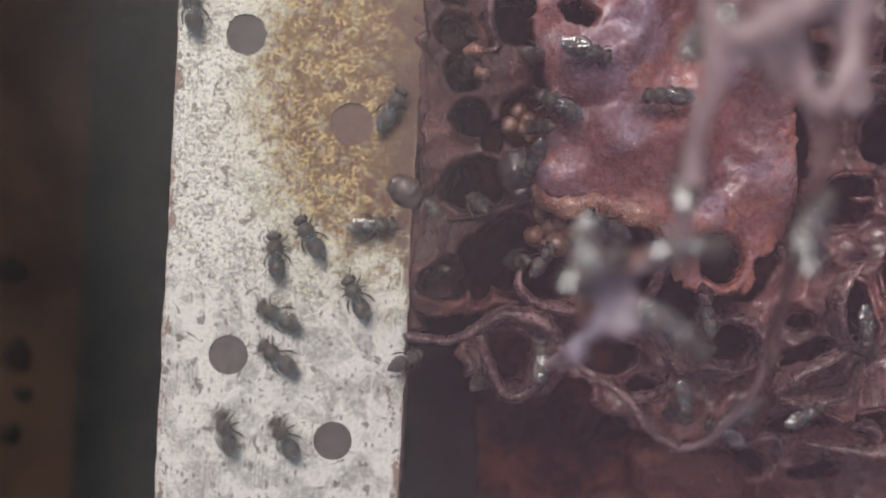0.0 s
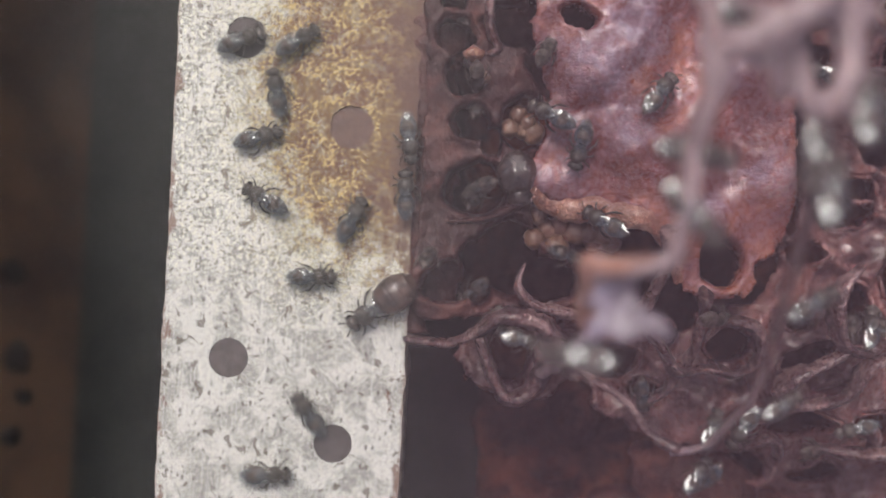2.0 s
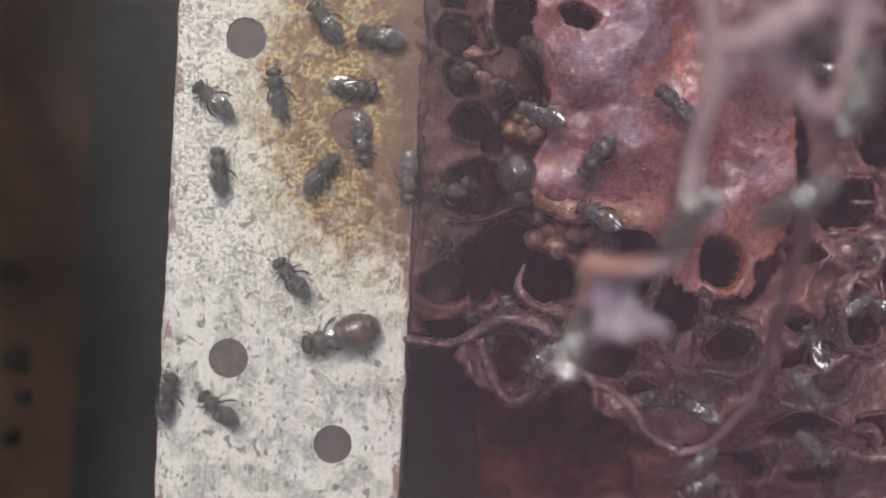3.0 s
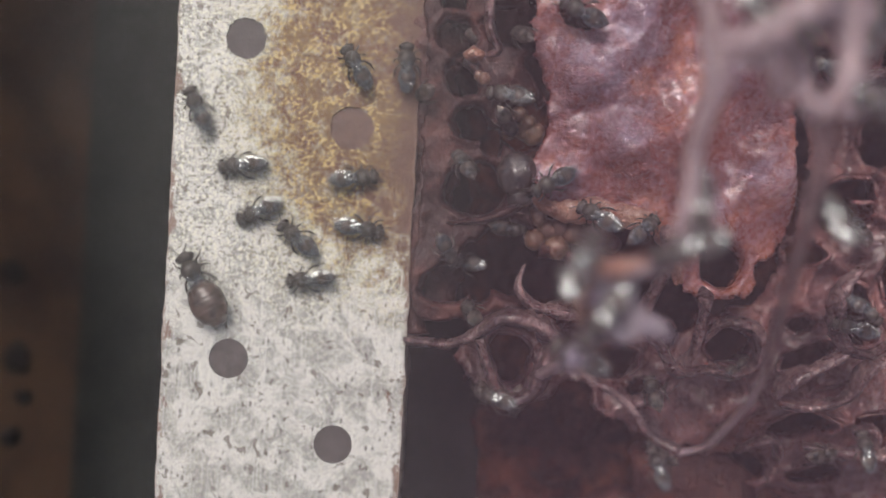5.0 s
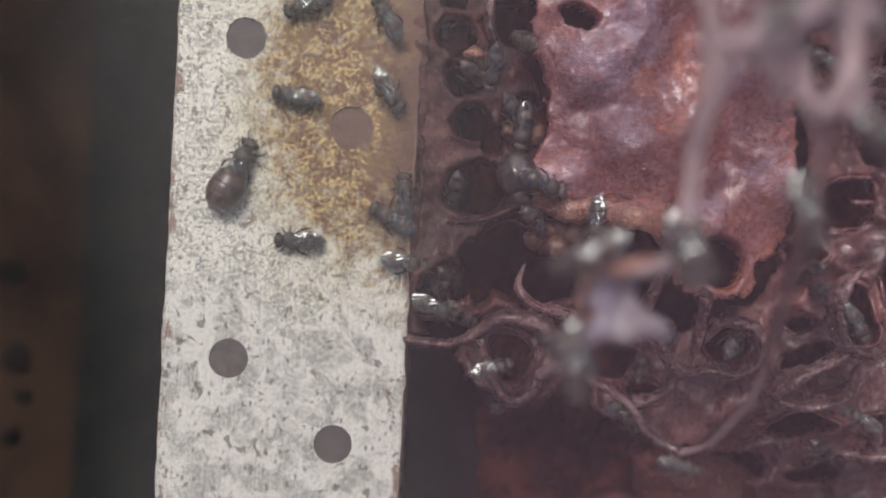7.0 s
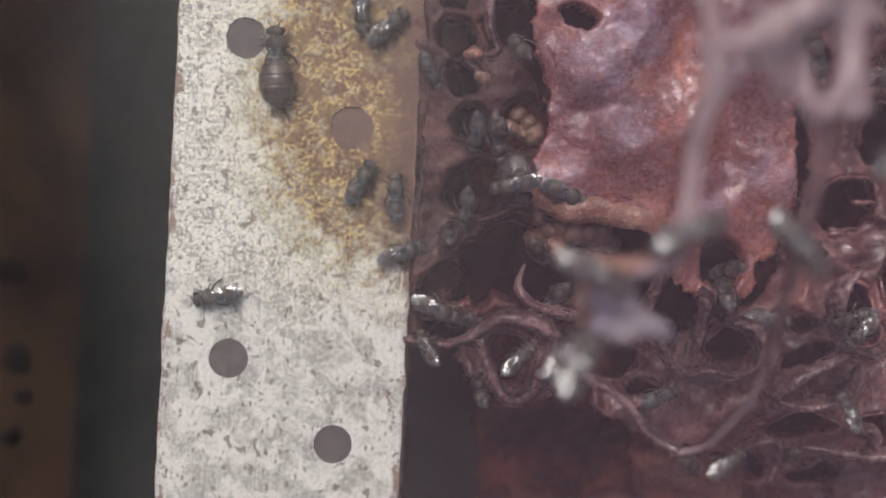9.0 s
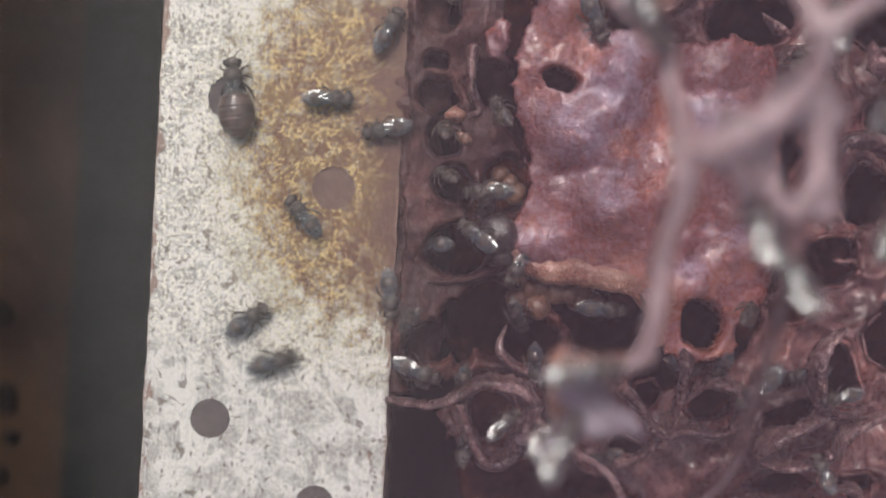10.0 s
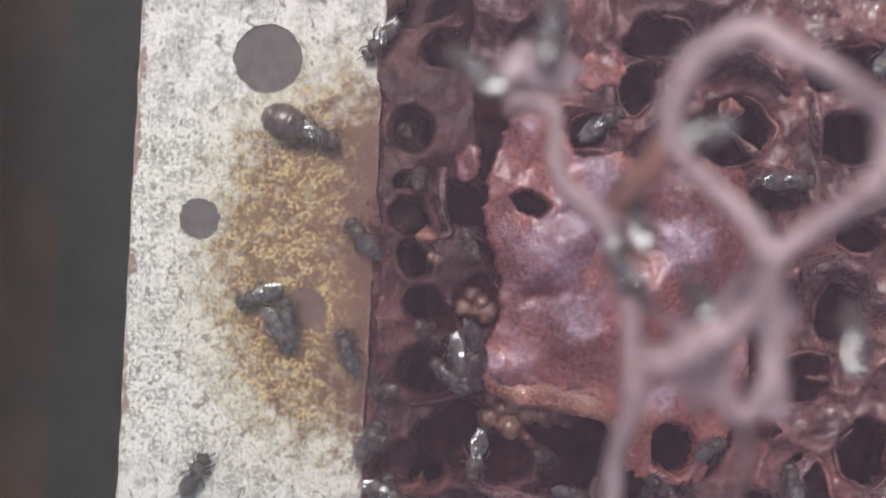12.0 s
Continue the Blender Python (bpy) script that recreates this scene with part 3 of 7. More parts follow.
    low = thickened(part("cell_wax", sheet([(0.82, -10.18), (3.38, -6.86), (6.19, -6.09), (10.28, -6.86), (13.1, -6.09), (16.17, -6.09), (20.26, -8.13), (23.33, -6.09), (27.93, -5.06), (30.49, -1.48), (32.54, 3.12), (33.56, 9.77), (33.05, 17.44), (31.4, 21.6), (26.2, 22.4), (22.0, 21.6), (19.2, 23.2), (16.4, 23.2), (14.4, 25.6), (13.6, 29.0), (10.2, 31.0), (7.6, 30.0), (6.2, 36.0), (9.0, 44.05), (21.28, 53.25), (62.21, 53.25), (67.32, -3.02), (62.21, -38.83), (32.54, -41.39), (30.23, -28.6), (28.44, -21.95), (23.84, -18.98), (20.26, -18.37), (16.68, -16.06), (11.56, -12.23), (9, -13.86), (5.42, -14.02), (2.61, -11.46)], [(6.05, -9.95, 1.9, 2.3, 0), (25.55, -8.55, 2.1, 1.9, 0), (37.55, -5.95, 2, 3, 5), (15.3, -10.2, 2.9, 1.8, -10), (20.05, -7.95, 1.3, 1.5, 0), (18.72, -13.25, 1.8, 1.2, -30), (32.54, -16.06, 2.75, 1.3, 10), (27.93, -20.92, 2.9, 1.7, -10), (35.35, -21.43, 2.3, 1.3, 5), (39.44, -16.32, 2.1, 1.4, -10), (33.55, -9.95, 3, 0.9, 20), (32.8, -6.95, 1.1, 0.9, 0), (33.05, -0.45, 1.8, 1.1, 10), (36.8, 4.55, 3.3, 2, 20), (33.55, 20.75, 2.5, 1.2, 5), (29.95, 26.25, 4.25, 3.1, 20), (41.45, 26, 3, 2.5, 0), (39.95, 32.5, 3, 2, 10), (41.7, 17, 2.2, 1.5, -20), (39.95, 10, 1.8, 3, 0), (23.95, 35, 3, 2, 0), (17.4, 26.6, 1.9, 1.5, 10), (21.4, 30.2, 1.7, 2.5, -15), (12.6, 34.4, 2.4, 1.8, 20), (36.95, 3, 2.5, 1.3, 10), (42.8, -2.95, 2.5, 3, 0)], low_height, 0.3, 1.0, 0.35), WAX_CELL), 0.7)
    rims(low, [(25.55, -8.55, 2.1, 1.9, 0), (37.55, -5.95, 2, 3, 5), (15.3, -10.2, 2.9, 1.8, -10), (20.05, -7.95, 1.3, 1.5, 0), (18.72, -13.25, 1.8, 1.2, -30), (32.54, -16.06, 2.75, 1.3, 10), (27.93, -20.92, 2.9, 1.7, -10), (35.35, -21.43, 2.3, 1.3, 5), (39.44, -16.32, 2.1, 1.4, -10), (33.55, -9.95, 3, 0.9, 20), (32.8, -6.95, 1.1, 0.9, 0), (33.05, -0.45, 1.8, 1.1, 10), (36.8, 4.55, 3.3, 2, 20), (33.55, 20.75, 2.5, 1.2, 5), (29.95, 26.25, 4.25, 3.1, 20), (41.45, 26, 3, 2.5, 0), (39.95, 32.5, 3, 2, 10), (41.7, 17, 2.2, 1.5, -20), (39.95, 10, 1.8, 3, 0), (23.95, 35, 3, 2, 0), (17.4, 26.6, 1.9, 1.5, 10), (21.4, 30.2, 1.7, 2.5, -15), (12.6, 34.4, 2.4, 1.8, 20), (36.95, 3, 2.5, 1.3, 10), (42.8, -2.95, 2.5, 3, 0)], low_height, WAX_CELL, 0.2, 0.4, 0.6)
    for outline, gaps, skin in (([(14.3, 12.6), (14.5, 10.2), (15.8, 9.4), (17.4, 8.4), (18.2, 7.2), (19.6, 6.0), (20.6, 5.6), (21.4, 6.2), (22.0, 7.6), (22.3, 9.2), (22.6, 11.0), (22.4, 13.0), (21.6, 14.8), (20.6, 15.0), (19.4, 13.8), (17.6, 12.8), (16.0, 12.6)], [(19.75, 10.0, 1.25, 1.9, 0)], WAX_MEMBRANE), ([(7.11, 27.38), (10.5, 27.69), (11.73, 26.15), (10.5, 24.3), (7.72, 24.14), (6.18, 25.22)], [], WAX_MEMBRANE), ([(8.5, -0.93), (11.7, -1.09), (11.77, -3.17), (12.6, -5.47), (10.42, -4.83), (8.82, -5.56), (7.07, -6.84), (6.43, -6.52), (8.34, -4.12)], [], WAX_LILAC)):
        web = thickened(part("web_membrane", sheet(outline, gaps, web_height, 0.3, 1.4, 0.25), skin), 0.4)
        tagged(web, "thin brown-violet wax membrane stretched in the high web", "wax membrane", "wax membranes")
    for k, (x, y, z, a, b) in enumerate(((24.63, -22.59, -9, 6.5, 3.6), (17.43, -28.43, -12, 6, 4), (30.47, -27.85, -10, 5, 3.5))):
        bm = bmesh.new()
        ball(bm, (0, 0, 0), (a, b, 0.55 * b), 4, 0.3)
        lump = tagged(part("wax_lump", bm, WAX_RED), "smooth dark red wax lump low in the nest", "wax lump", "wax lumps")
        lump.matrix_basis = mm(x, y, z, 0, 0, 35 * k - 20)
    tagged(low, "dark brown cerumen cells with shiny ridged rims", "wax sheet")


def web_height(x, y):
    return 32 + 3.2 * min(1.0, max(0.0, (x - 12) / 5)) + 3.0 * math.exp(-((x - 16) / 2.2) ** 2 - ((y - 11) / 5) ** 2) + 1.0 * fbm(x, y, 20, 6, 3)


def low_height(x, y):
    far = min(1.0, max(0.0, (y - 12) / 14))  # shallower towards the far end
    return -3.4 + 1.2 * far - 0.7 * max(0.0, -15.5 - y) + (2.0 - 0.3 * far) * cell_height(x, y) + 2.8 * fbm(x, y, 6, 9, 3) + 0.28 * fbm(x, y, 3, 1.4, 4)


STRANDS = [
    ("wax_loop", "pinkish brown looped cerumen strand near the bar", WAX_RIDGE, [
        [(-3.45, -8.05, 0, 0.19), (0.30, -8.25, 2, 0.19), (2.82, -6.89, 6.5, 0.27), (4.83, -5.52, 7.5, 0.39), (7.57, -5.97, 7.5, 0.42), (9.23, -7.39, 7, 0.37)],
        [(9.23, -7.39, 7, 0.32), (8.45, -9.59, 7, 0.39), (7.21, -11.74, 6.5, 0.37), (5.36, -12.34, 6.5, 0.34), (4.16, -10.68, 6.5, 0.27), (3.05, -7.35, 6.5, 0.21)],
        [(7.21, -11.74, 6.5, 0.27), (8.36, -10.12, 6.5, 0.42), (7.77, -8.38, 5.5, 0.27)],
    ]),
    ("wax_strand", "curved brown cerumen strand bridging the nest cells", WAX_RIDGE, [
        [(8.88, -7.91, 10, 0.26), (11.60, -10.08, 11, 0.23), (14.22, -11.82, 11, 0.25), (15.86, -14.25, 11.5, 0.30), (17.90, -15.44, 12, 0.36)],
    ]),
    ("wax_strand", "thin dark cerumen strand under the web ring", WAX_RIDGE, [
        [(20.04, 7.29, 35, 0.5), (20.13, 4.26, 34, 0.42), (20.12, 1.29, 32, 0.36), (20.08, -2.62, 29, 0.3), (20.9, -7.8, 23, 0.22)],
    ]),
    ("wax_strand", "mauve cerumen strand rising over dark cells", WAX_MEMBRANE, [
        [(17.4, -15.6, 11.5, 0.24), (19.4, -14.9, 13, 0.27), (20.3, -12.6, 16.5, 0.27), (20.9, -10.2, 20, 0.2), (21.0, -7.6, 23, 0.15)],
    ]),
    ("wax_strand", "thin forked cerumen strand", WAX_RIDGE, [
        [(16.6, -6.3, 6, 0.26), (18.2, -8.1, 5, 0.25), (19.9, -10.5, 4, 0.26), (22.76, -10.45, 2, 0.17), (25.3, -11.2, 0, 0.17)],
        [(20.22, -10.76, 3, 0.22), (19.07, -12.8, 1, 0.19), (16.8, -13.7, 0, 0.22)],
    ]),
    ("wax_stalk", "crumbly upright cerumen stalk", WAX_RIDGE, [
        [(22.08, -4.57, 5, 0.28), (22.02, -5.91, 4, 0.19), (21.91, -7.67, 3, 0.22), (21.64, -9.83, 1, 0.19), (21.28, -11.46, -2, 0.22)],
    ]),
    ("wax_ridge", "thin curved rim of an open cerumen cell", WAX_RIDGE, [
        [(7.12, -1.43, 1, 0.17), (6.54, -3.13, 2, 0.19), (7.72, -4.83, 2, 0.22), (10.3, -5.57, 2, 0.28), (12.5, -5.81, 2, 0.22)],
    ]),
    ("wax_ridge", "thin curved rim of an open cerumen cell", WAX_PORE, [
        [(0.3, 2.3, 0, 0.17), (3.26, 2.62, 1, 0.19), (5.94, 3.49, 1.5, 0.22), (7.62, 4.69, 2, 0.17)],
    ]),
    ("wax_ridge", "rough pinkish rim of a deep round cell", WAX_RIDGE, [
        [(35.56, -1.38, 4, 0.28), (33.92, -3.27, 4.5, 0.33), (33.31, -5.64, 4.5, 0.41), (34.13, -8.15, 4, 0.28), (36.48, -9.02, 3, 0.22), (38.87, -7.76, 2, 0.22)],
    ]),
    ("wax_ridge", "thick shiny cerumen ridges of side cells", WAX_RIDGE, [
        [(28.62, -12.89, 2, 0.44), (29.9, -11.6, 2.5, 0.44), (32.13, -10.33, 3, 0.28), (34.55, -8.73, 3, 0.28), (33.65, -7.1, 4, 0.28)],
        [(29.1, -13.23, 2, 0.39), (31.55, -13.72, 2, 0.28), (34.55, -12.74, 3, 0.28), (36.51, -9.96, 4, 0.33), (39.85, -8.53, 4, 0.33)],
        [(23.3, -7.95, 0, 0.28), (24.71, -6.4, 2, 0.28), (27.15, -7.03, 2, 0.33), (27.72, -9.83, 1, 0.22), (25.8, -11.2, 0, 0.22), (23.55, -9.95, 0, 0.22)],
    ]),
    ("wax_ridge", "thick shiny cerumen ridges of lower cells", WAX_RIDGE, [
        [(30.17, -21.43, -4.11, 0.29), (30.31, -18.26, -1.47, 0.22), (29.09, -17.12, -0.87, 0.22), (26.58, -18.49, -2.6, 0.29)],
        [(32.65, -17.91, -2.29, 0.28), (35.39, -18.26, -1.47, 0.28), (38.58, -18.58, -0.64, 0.29), (42.82, -17.46, -0.05, 0.28)],
        [(36.62, -16.20, -1.38, 0.28), (38.55, -16.56, -0.57, 0.33), (39.21, -19.65, -3.2, 0.23)],
    ]),
    ("wax_strand", "thin upright cerumen strand beside the bar", WAX_RIDGE, [
        [(4.3, 23, 2, 0.19), (4.1, 19.34, 2, 0.22), (4.74, 17.34, 1, 0.22), (2.3, 16.8, 0, 0.25), (3.3, 15.55, 0, 0.22)],
    ]),
    ("web_strand", "smooth pale pinkish cerumen web strand high over the nest", WAX_WEB, [
        [(8.09, 24.77, 30, 0.8), (9.6, 24.4, 31, 0.6), (10.3, 23.3, 32, 0.5), (10.45, 20.5, 32, 0.5), (11.7, 18.7, 32, 0.5), (13.77, 16.67, 32, 0.58), (13.9, 14.0, 33.5, 0.52), (14.0, 11.4, 35.5, 0.58), (13.9, 9.3, 37, 0.62)],
        [(13.9, 9.3, 37, 0.62), (13.4, 7.0, 36.5, 0.54), (13.1, 4.8, 35, 0.5), (12.96, 1.85, 34, 0.5), (12.67, -0.6, 33, 0.5)],
        [(12.67, -0.6, 33, 0.42), (10.6, -1.05, 33, 0.5), (8.4, -0.95, 32, 0.62)],
    ]),
    ("web_strand", "pale forked cerumen web strand high over the nest", WAX_WEB, [
        [(14.4, 10.2, 36.5, 0.66), (15.79, 10.5, 37.5, 0.88), (17.11, 11.2, 37.5, 1.05), (18.37, 11.95, 38, 0.66), (19.33, 13.4, 39, 0.5), (19.75, 15.4, 40, 0.62), (21.62, 16.9, 40, 0.5), (25.06, 19.0, 39, 0.66)],
        [(19.75, 15.4, 40, 0.6), (18.9, 17.0, 40, 0.5), (17.25, 18.7, 39.5, 0.46), (15.5, 20.5, 39, 0.5), (15.0, 22.4, 39, 0.62), (15.6, 24.1, 39, 0.7), (16.6, 25.5, 39, 0.66)],
        [(16.6, 25.5, 39, 0.66), (18.79, 26.58, 39, 0.66), (20.62, 25.33, 40, 0.61), (22.36, 23.82, 41, 0.55), (25.11, 22.53, 40, 0.66), (29.15, 22.11, 38, 0.77)],
        [(25.11, 22.53, 40, 0.55), (24.9, 19.99, 40, 0.55), (23.96, 18.2, 40, 0.55)],
    ]),
    ("web_strand", "short orange-brown cerumen arm hanging from the high web", WAX_ORANGE, [
        [(15.1, 21.0, 38.6, 0.62), (14.0, 19.5, 37.5, 0.55), (12.9, 17.9, 35.5, 0.26)],
    ]),
    ("web_ring", "broad pale cerumen web ring with an open gap", WAX_WEB, [
        [(18.26, 12.48, 35, 0.66), (18.62, 10.26, 35, 0.55), (19, 8.03, 35, 0.66), (20.04, 7.29, 35, 0.66), (21.14, 9.22, 35, 0.61), (21.23, 11.89, 35, 0.66), (20.34, 13.96, 35, 0.77)],
    ]),
    ("wax_bridge", "orange-tipped cerumen foot under the web", WAX_ORANGE, [
        [(11.6, -0.8, 33, 0.4), (10.04, -0.95, 33, 0.5), (8.5, -0.95, 32.2, 0.64), (7.89, -0.5, 32, 0.5)],
        [(8.2, -0.9, 32, 0.6), (8.7, -2.53, 30, 0.8), (9.2, -4.35, 28, 0.9)],
    ]),
    ("wax_strand", "pale purple cerumen pillar spreading into thin arms", WAX_WEB, [
        [(9.15, -3.28, 29, 0.55), (9.28, -5.2, 26, 0.61), (8.78, -6.85, 22, 0.55), (8.38, -8.3, 16, 0.42), (7.95, -10.42, 6, 0.33)],
    ]),
    ("wax_strand", "ragged brown cerumen strut beside the dome", WAX_RIDGE, [
        [(19.12, 0.99, 5, 0.28), (19.35, -1.4, 3, 0.28), (18.3, -4.95, 0, 0.28), (17.9, -8.23, -3, 0.28)],
    ]),
    ("wax_ridge", "thin pinkish cerumen ridges in the far hollow", WAX_RIDGE, [
        [(30.54, 20.44, 1, 0.28), (31.06, 21.86, 2, 0.33), (32.67, 22.27, 3, 0.33), (34.84, 21.55, 3, 0.28), (35.69, 19.9, 2, 0.28)],
        [(36.18, 29.43, 2, 0.28), (36.19, 26.61, 3, 0.3), (37.06, 23.66, 1, 0.28)],
        [(29.95, 26, 0, 0.22), (31.13, 24.64, 1, 0.28), (32.45, 24.25, 0, 0.22)],
        [(39.03, 23.41, 1, 0.28), (39.18, 21.3, 3, 0.39), (41.11, 21.79, 3, 0.39), (43.51, 23.81, 2, 0.33)],
        [(35.21, 11.11, 2, 0.33), (35.42, 14.09, 4, 0.39), (38.28, 14.57, 4, 0.39), (40.63, 13.1, 3, 0.44), (40.58, 10.14, 2, 0.33)],
        [(26.71, 32.69, -1, 0.33), (29.15, 33.29, 1, 0.39), (32.12, 32.3, 1, 0.33), (34.95, 29.5, 0, 0.33)],
    ]),
    ("wax_crumb", "small orange wax crumb in the far hollow", WAX_ORANGE, [
        [(28.76, 28.69, 2, 0.28), (29.1, 28.13, 2.5, 0.44), (29.83, 27.81, 2, 0.28)],
    ]),
    ("wax_crumb", "small pink wax nub on the porous cerumen", WAX_ORANGE, [
        [(1.9, 17.0, 0.8, 0.26), (2.7, 17.15, 1.2, 0.4), (3.5, 16.9, 0.9, 0.28)],
    ]),
]


def crumbs(bm, pts, rng, size, spread, count=1.0):
    """Fine crumbs of wax on top of a strand through pts."""
    for x, y, z, rad in spline(pts, 0.28):
        for _ in range(int(count + rng.random())):
            a, k = rng.uniform(0, math.pi), size * rng.uniform(0.5, 1.3)
            ball(bm, (x + spread * rad * math.cos(a), y + rng.uniform(-0.15, 0.15), z + 0.8 * rad * math.sin(a)), (k, k * rng.uniform(0.7, 1.2), k * 0.8), 1, 0.4)


def build_strands():
    rng = random.Random(8)
    for name, label, mat, rows in STRANDS:
        root = empty(name, label, "wax strand", "wax strands of the nest")
        for pts in rows:
            bm = bmesh.new()
            low = max(p[2] for p in pts) < 9
            ends = [(*p[:3], p[3] * ((0.5 if name == "wax_ridge" else 1.3) if i in (0, len(pts) - 1) else 1)) for i, p in enumerate(pts)]
            strand(bm, ends, flat=0.9, sides=12 if low else 9, rough=0.28 if low else 0.25, skirt=7.0 if low else 1.5, fray=0.3 if low else 0.12)
            part("strand", bm, mat, root)
            if low and mat is WAX_RIDGE:
                bm = bmesh.new()
                crumbs(bm, ends, rng, 0.11, 0.8, 0.9)
                part("crumbs", bm, WAX_RIDGE, root, "pale wax crumbs", smooth=False)


def build_brood(at, n, spread, label, r0=0.85):
    rng = random.Random(int(at[0] * 10))
    root = empty("brood_cluster", label, "brood cells", "brood clusters")
    done = []
    for k in range(n * 12):
        c = Vector((rng.gauss(0, spread[0]), rng.gauss(0, spread[1]), rng.uniform(-0.6, 0.6)))
        if len(done) < n and all((c - d).length > r0 * 1.05 for d in done):
            done.append(c)
            bm = bmesh.new()
            r = r0 * rng.uniform(0.85, 1.2)
            ball(bm, c, (r, r * 1.05, r * 1.2), 3, 0.15)
            part("brood_cell", bm, HONEY_WAX, root)
    root.matrix_basis = mm(*at)


# ---- bees ----
def tube(bm, pts, sides=6):
    strand(bm, pts, step=0.25, sides=sides, rough=0.0)


def build_bee(name, label, queen=False):
    """A small stingless bee that faces +x, with its feet at z = 0."""
    root = empty(name, label, "bee", "" if queen else "worker bees")
    bm = bmesh.new()
    ball(bm, (1.85, 0, 1.0), (0.52, 0.80, 0.62), 3)
    ball(bm, (2.18, 0, 0.72), (0.30, 0.42, 0.34), 2)
    head = part("head", bm, SHELL, root)
    for s in (-1, 1):
        bm = bmesh.new()
        ball(bm, (1.9, 0.62 * s, 1.05), (0.30, 0.22, 0.44), 2)
        part("eye", bm, EYE, head)
        bm = bmesh.new()
        tube(bm, [(2.2, 0.2 * s, 1.15, 0.05), (2.5, 0.45 * s, 1.4, 0.045), (2.8, 0.6 * s, 1.0, 0.055), (3.05, 0.68 * s, 0.7, 0.045)])
        part("antenna", bm, SHELL, head)
    bm = bmesh.new()
    ball(bm, (0.65, 0, 1.2), (0.92, 0.90, 0.80), 3)
    ball(bm, (-0.1, 0, 1.35), (0.35, 0.55, 0.35), 2)
    part("thorax", bm, SHELL, root)
    bm = bmesh.new()
    if queen:
        seg = [(-0.6, 0.8), (-1.3, 1.35), (-2.2, 1.62), (-3.1, 1.6), (-3.9, 1.3), (-4.6, 0.75)]
    else:
        seg = [(-0.35, 0.55), (-0.8, 0.88), (-1.35, 0.98), (-1.9, 0.88), (-2.4, 0.62), (-2.8, 0.28)]
    seg = [(seg[0][0] + 0.3, 0.05)] + seg + [(seg[-1][0] - 0.25, 0.03)]
    rings, sides = [], 18
    for k in range(8 * (len(seg) - 1) + 1):
        i, u = divmod(k, 8)
        (xa, ra), (xb, rb) = seg[min(i, len(seg) - 1)], seg[min(i + 1, len(seg) - 1)]
        u /= 8
        x, r = xa + (xb - xa) * u, ra + (rb - ra) * (u * u * (3 - 2 * u))
        r *= 1 - 0.055 * max(0, math.cos(2 * math.pi * u)) ** 6 * (0 < k < 8 * (len(seg) - 1))
        zc = 0.35 + 0.62 * min(r, 1.2) + (0.2 if queen else 0.12)
        rings.append([bm.verts.new((x / 1000, r * math.cos(a) / 1000, (zc + 0.86 * r * math.sin(a)) / 1000)) for a in np.linspace(0, 2 * math.pi, sides, endpoint=False)])
    for a, b in zip(rings, rings[1:]):
        for k in range(sides):
            bm.faces.new((a[k], b[k], b[(k + 1) % sides], a[(k + 1) % sides]))
    bm.faces.new(rings[0]), bm.faces.new(rings[-1][::-1])
    bmesh.ops.recalc_face_normals(bm, faces=bm.faces)
    part("abdomen", bm, QUEEN_BROWN if queen else SHELL_BROWN, root, "swollen brown banded abdomen" if queen else "")
    for k, (x, reach, sweep) in enumerate(((1.1, 1.25, 0.75), (0.7, 1.4, -0.15), (0.2, 1.4, -1.25))):
        for s in (-1, 1):
            bm = bmesh.new()
            w = 0.12 if k == 2 else 0.07
            tube(bm, [(x, 0.5 * s, 0.7, 0.10), (x + 0.3 * sweep, 0.55 * reach * s + 0.2 * s, 1.05, 0.09),
                      (x + 0.75 * sweep, (0.85 * reach + 0.15) * s, 0.45, w), (x + 1.1 * sweep, reach * s, 0.05, 0.045), (x + 1.3 * sweep, (reach + 0.15) * s, 0.06, 0.035)])
            hip = Vector((x, 0.5 * s, 0.7)) / 1000
            bmesh.ops.translate(bm, verts=bm.verts, vec=-hip)
            part("leg", bm, SHELL, root).location = hip
    for s in (-1, 1):
        bm = bmesh.new()
        n, m_ = 15, 5
        long = 3.3
        rows_ = []
        for i in range(n):
            u = i / (n - 1)
            half = 0.60 * math.sin(math.pi * (0.05 + 0.93 * u ** 0.9)) ** 0.6 * (0.6 + 0.5 * u) + 0.02
            row = []
            for j in range(m_):
                v = 2 * j / (m_ - 1) - 1
                x = 0.25 - long * u
                y = s * (0.34 - 0.06 * u) + s * half * v
                z = 1.98 + 0.02 * s - 0.42 * u - 0.22 * (abs(y)) ** 2 + 0.05 * math.sin(9 * u + 3 * v)
                row.append(bm.verts.new((x / 1000, y / 1000, z / 1000)))
            rows_.append(row)
        for a, b in zip(rows_, rows_[1:]):
            for j in range(m_ - 1):
                bm.faces.new((a[j], a[j + 1], b[j + 1], b[j]) if s > 0 else (a[j], b[j], b[j + 1], a[j + 1]))
        part("wing", bm, WING, root, "clear folded wing with dark veins")
    return root


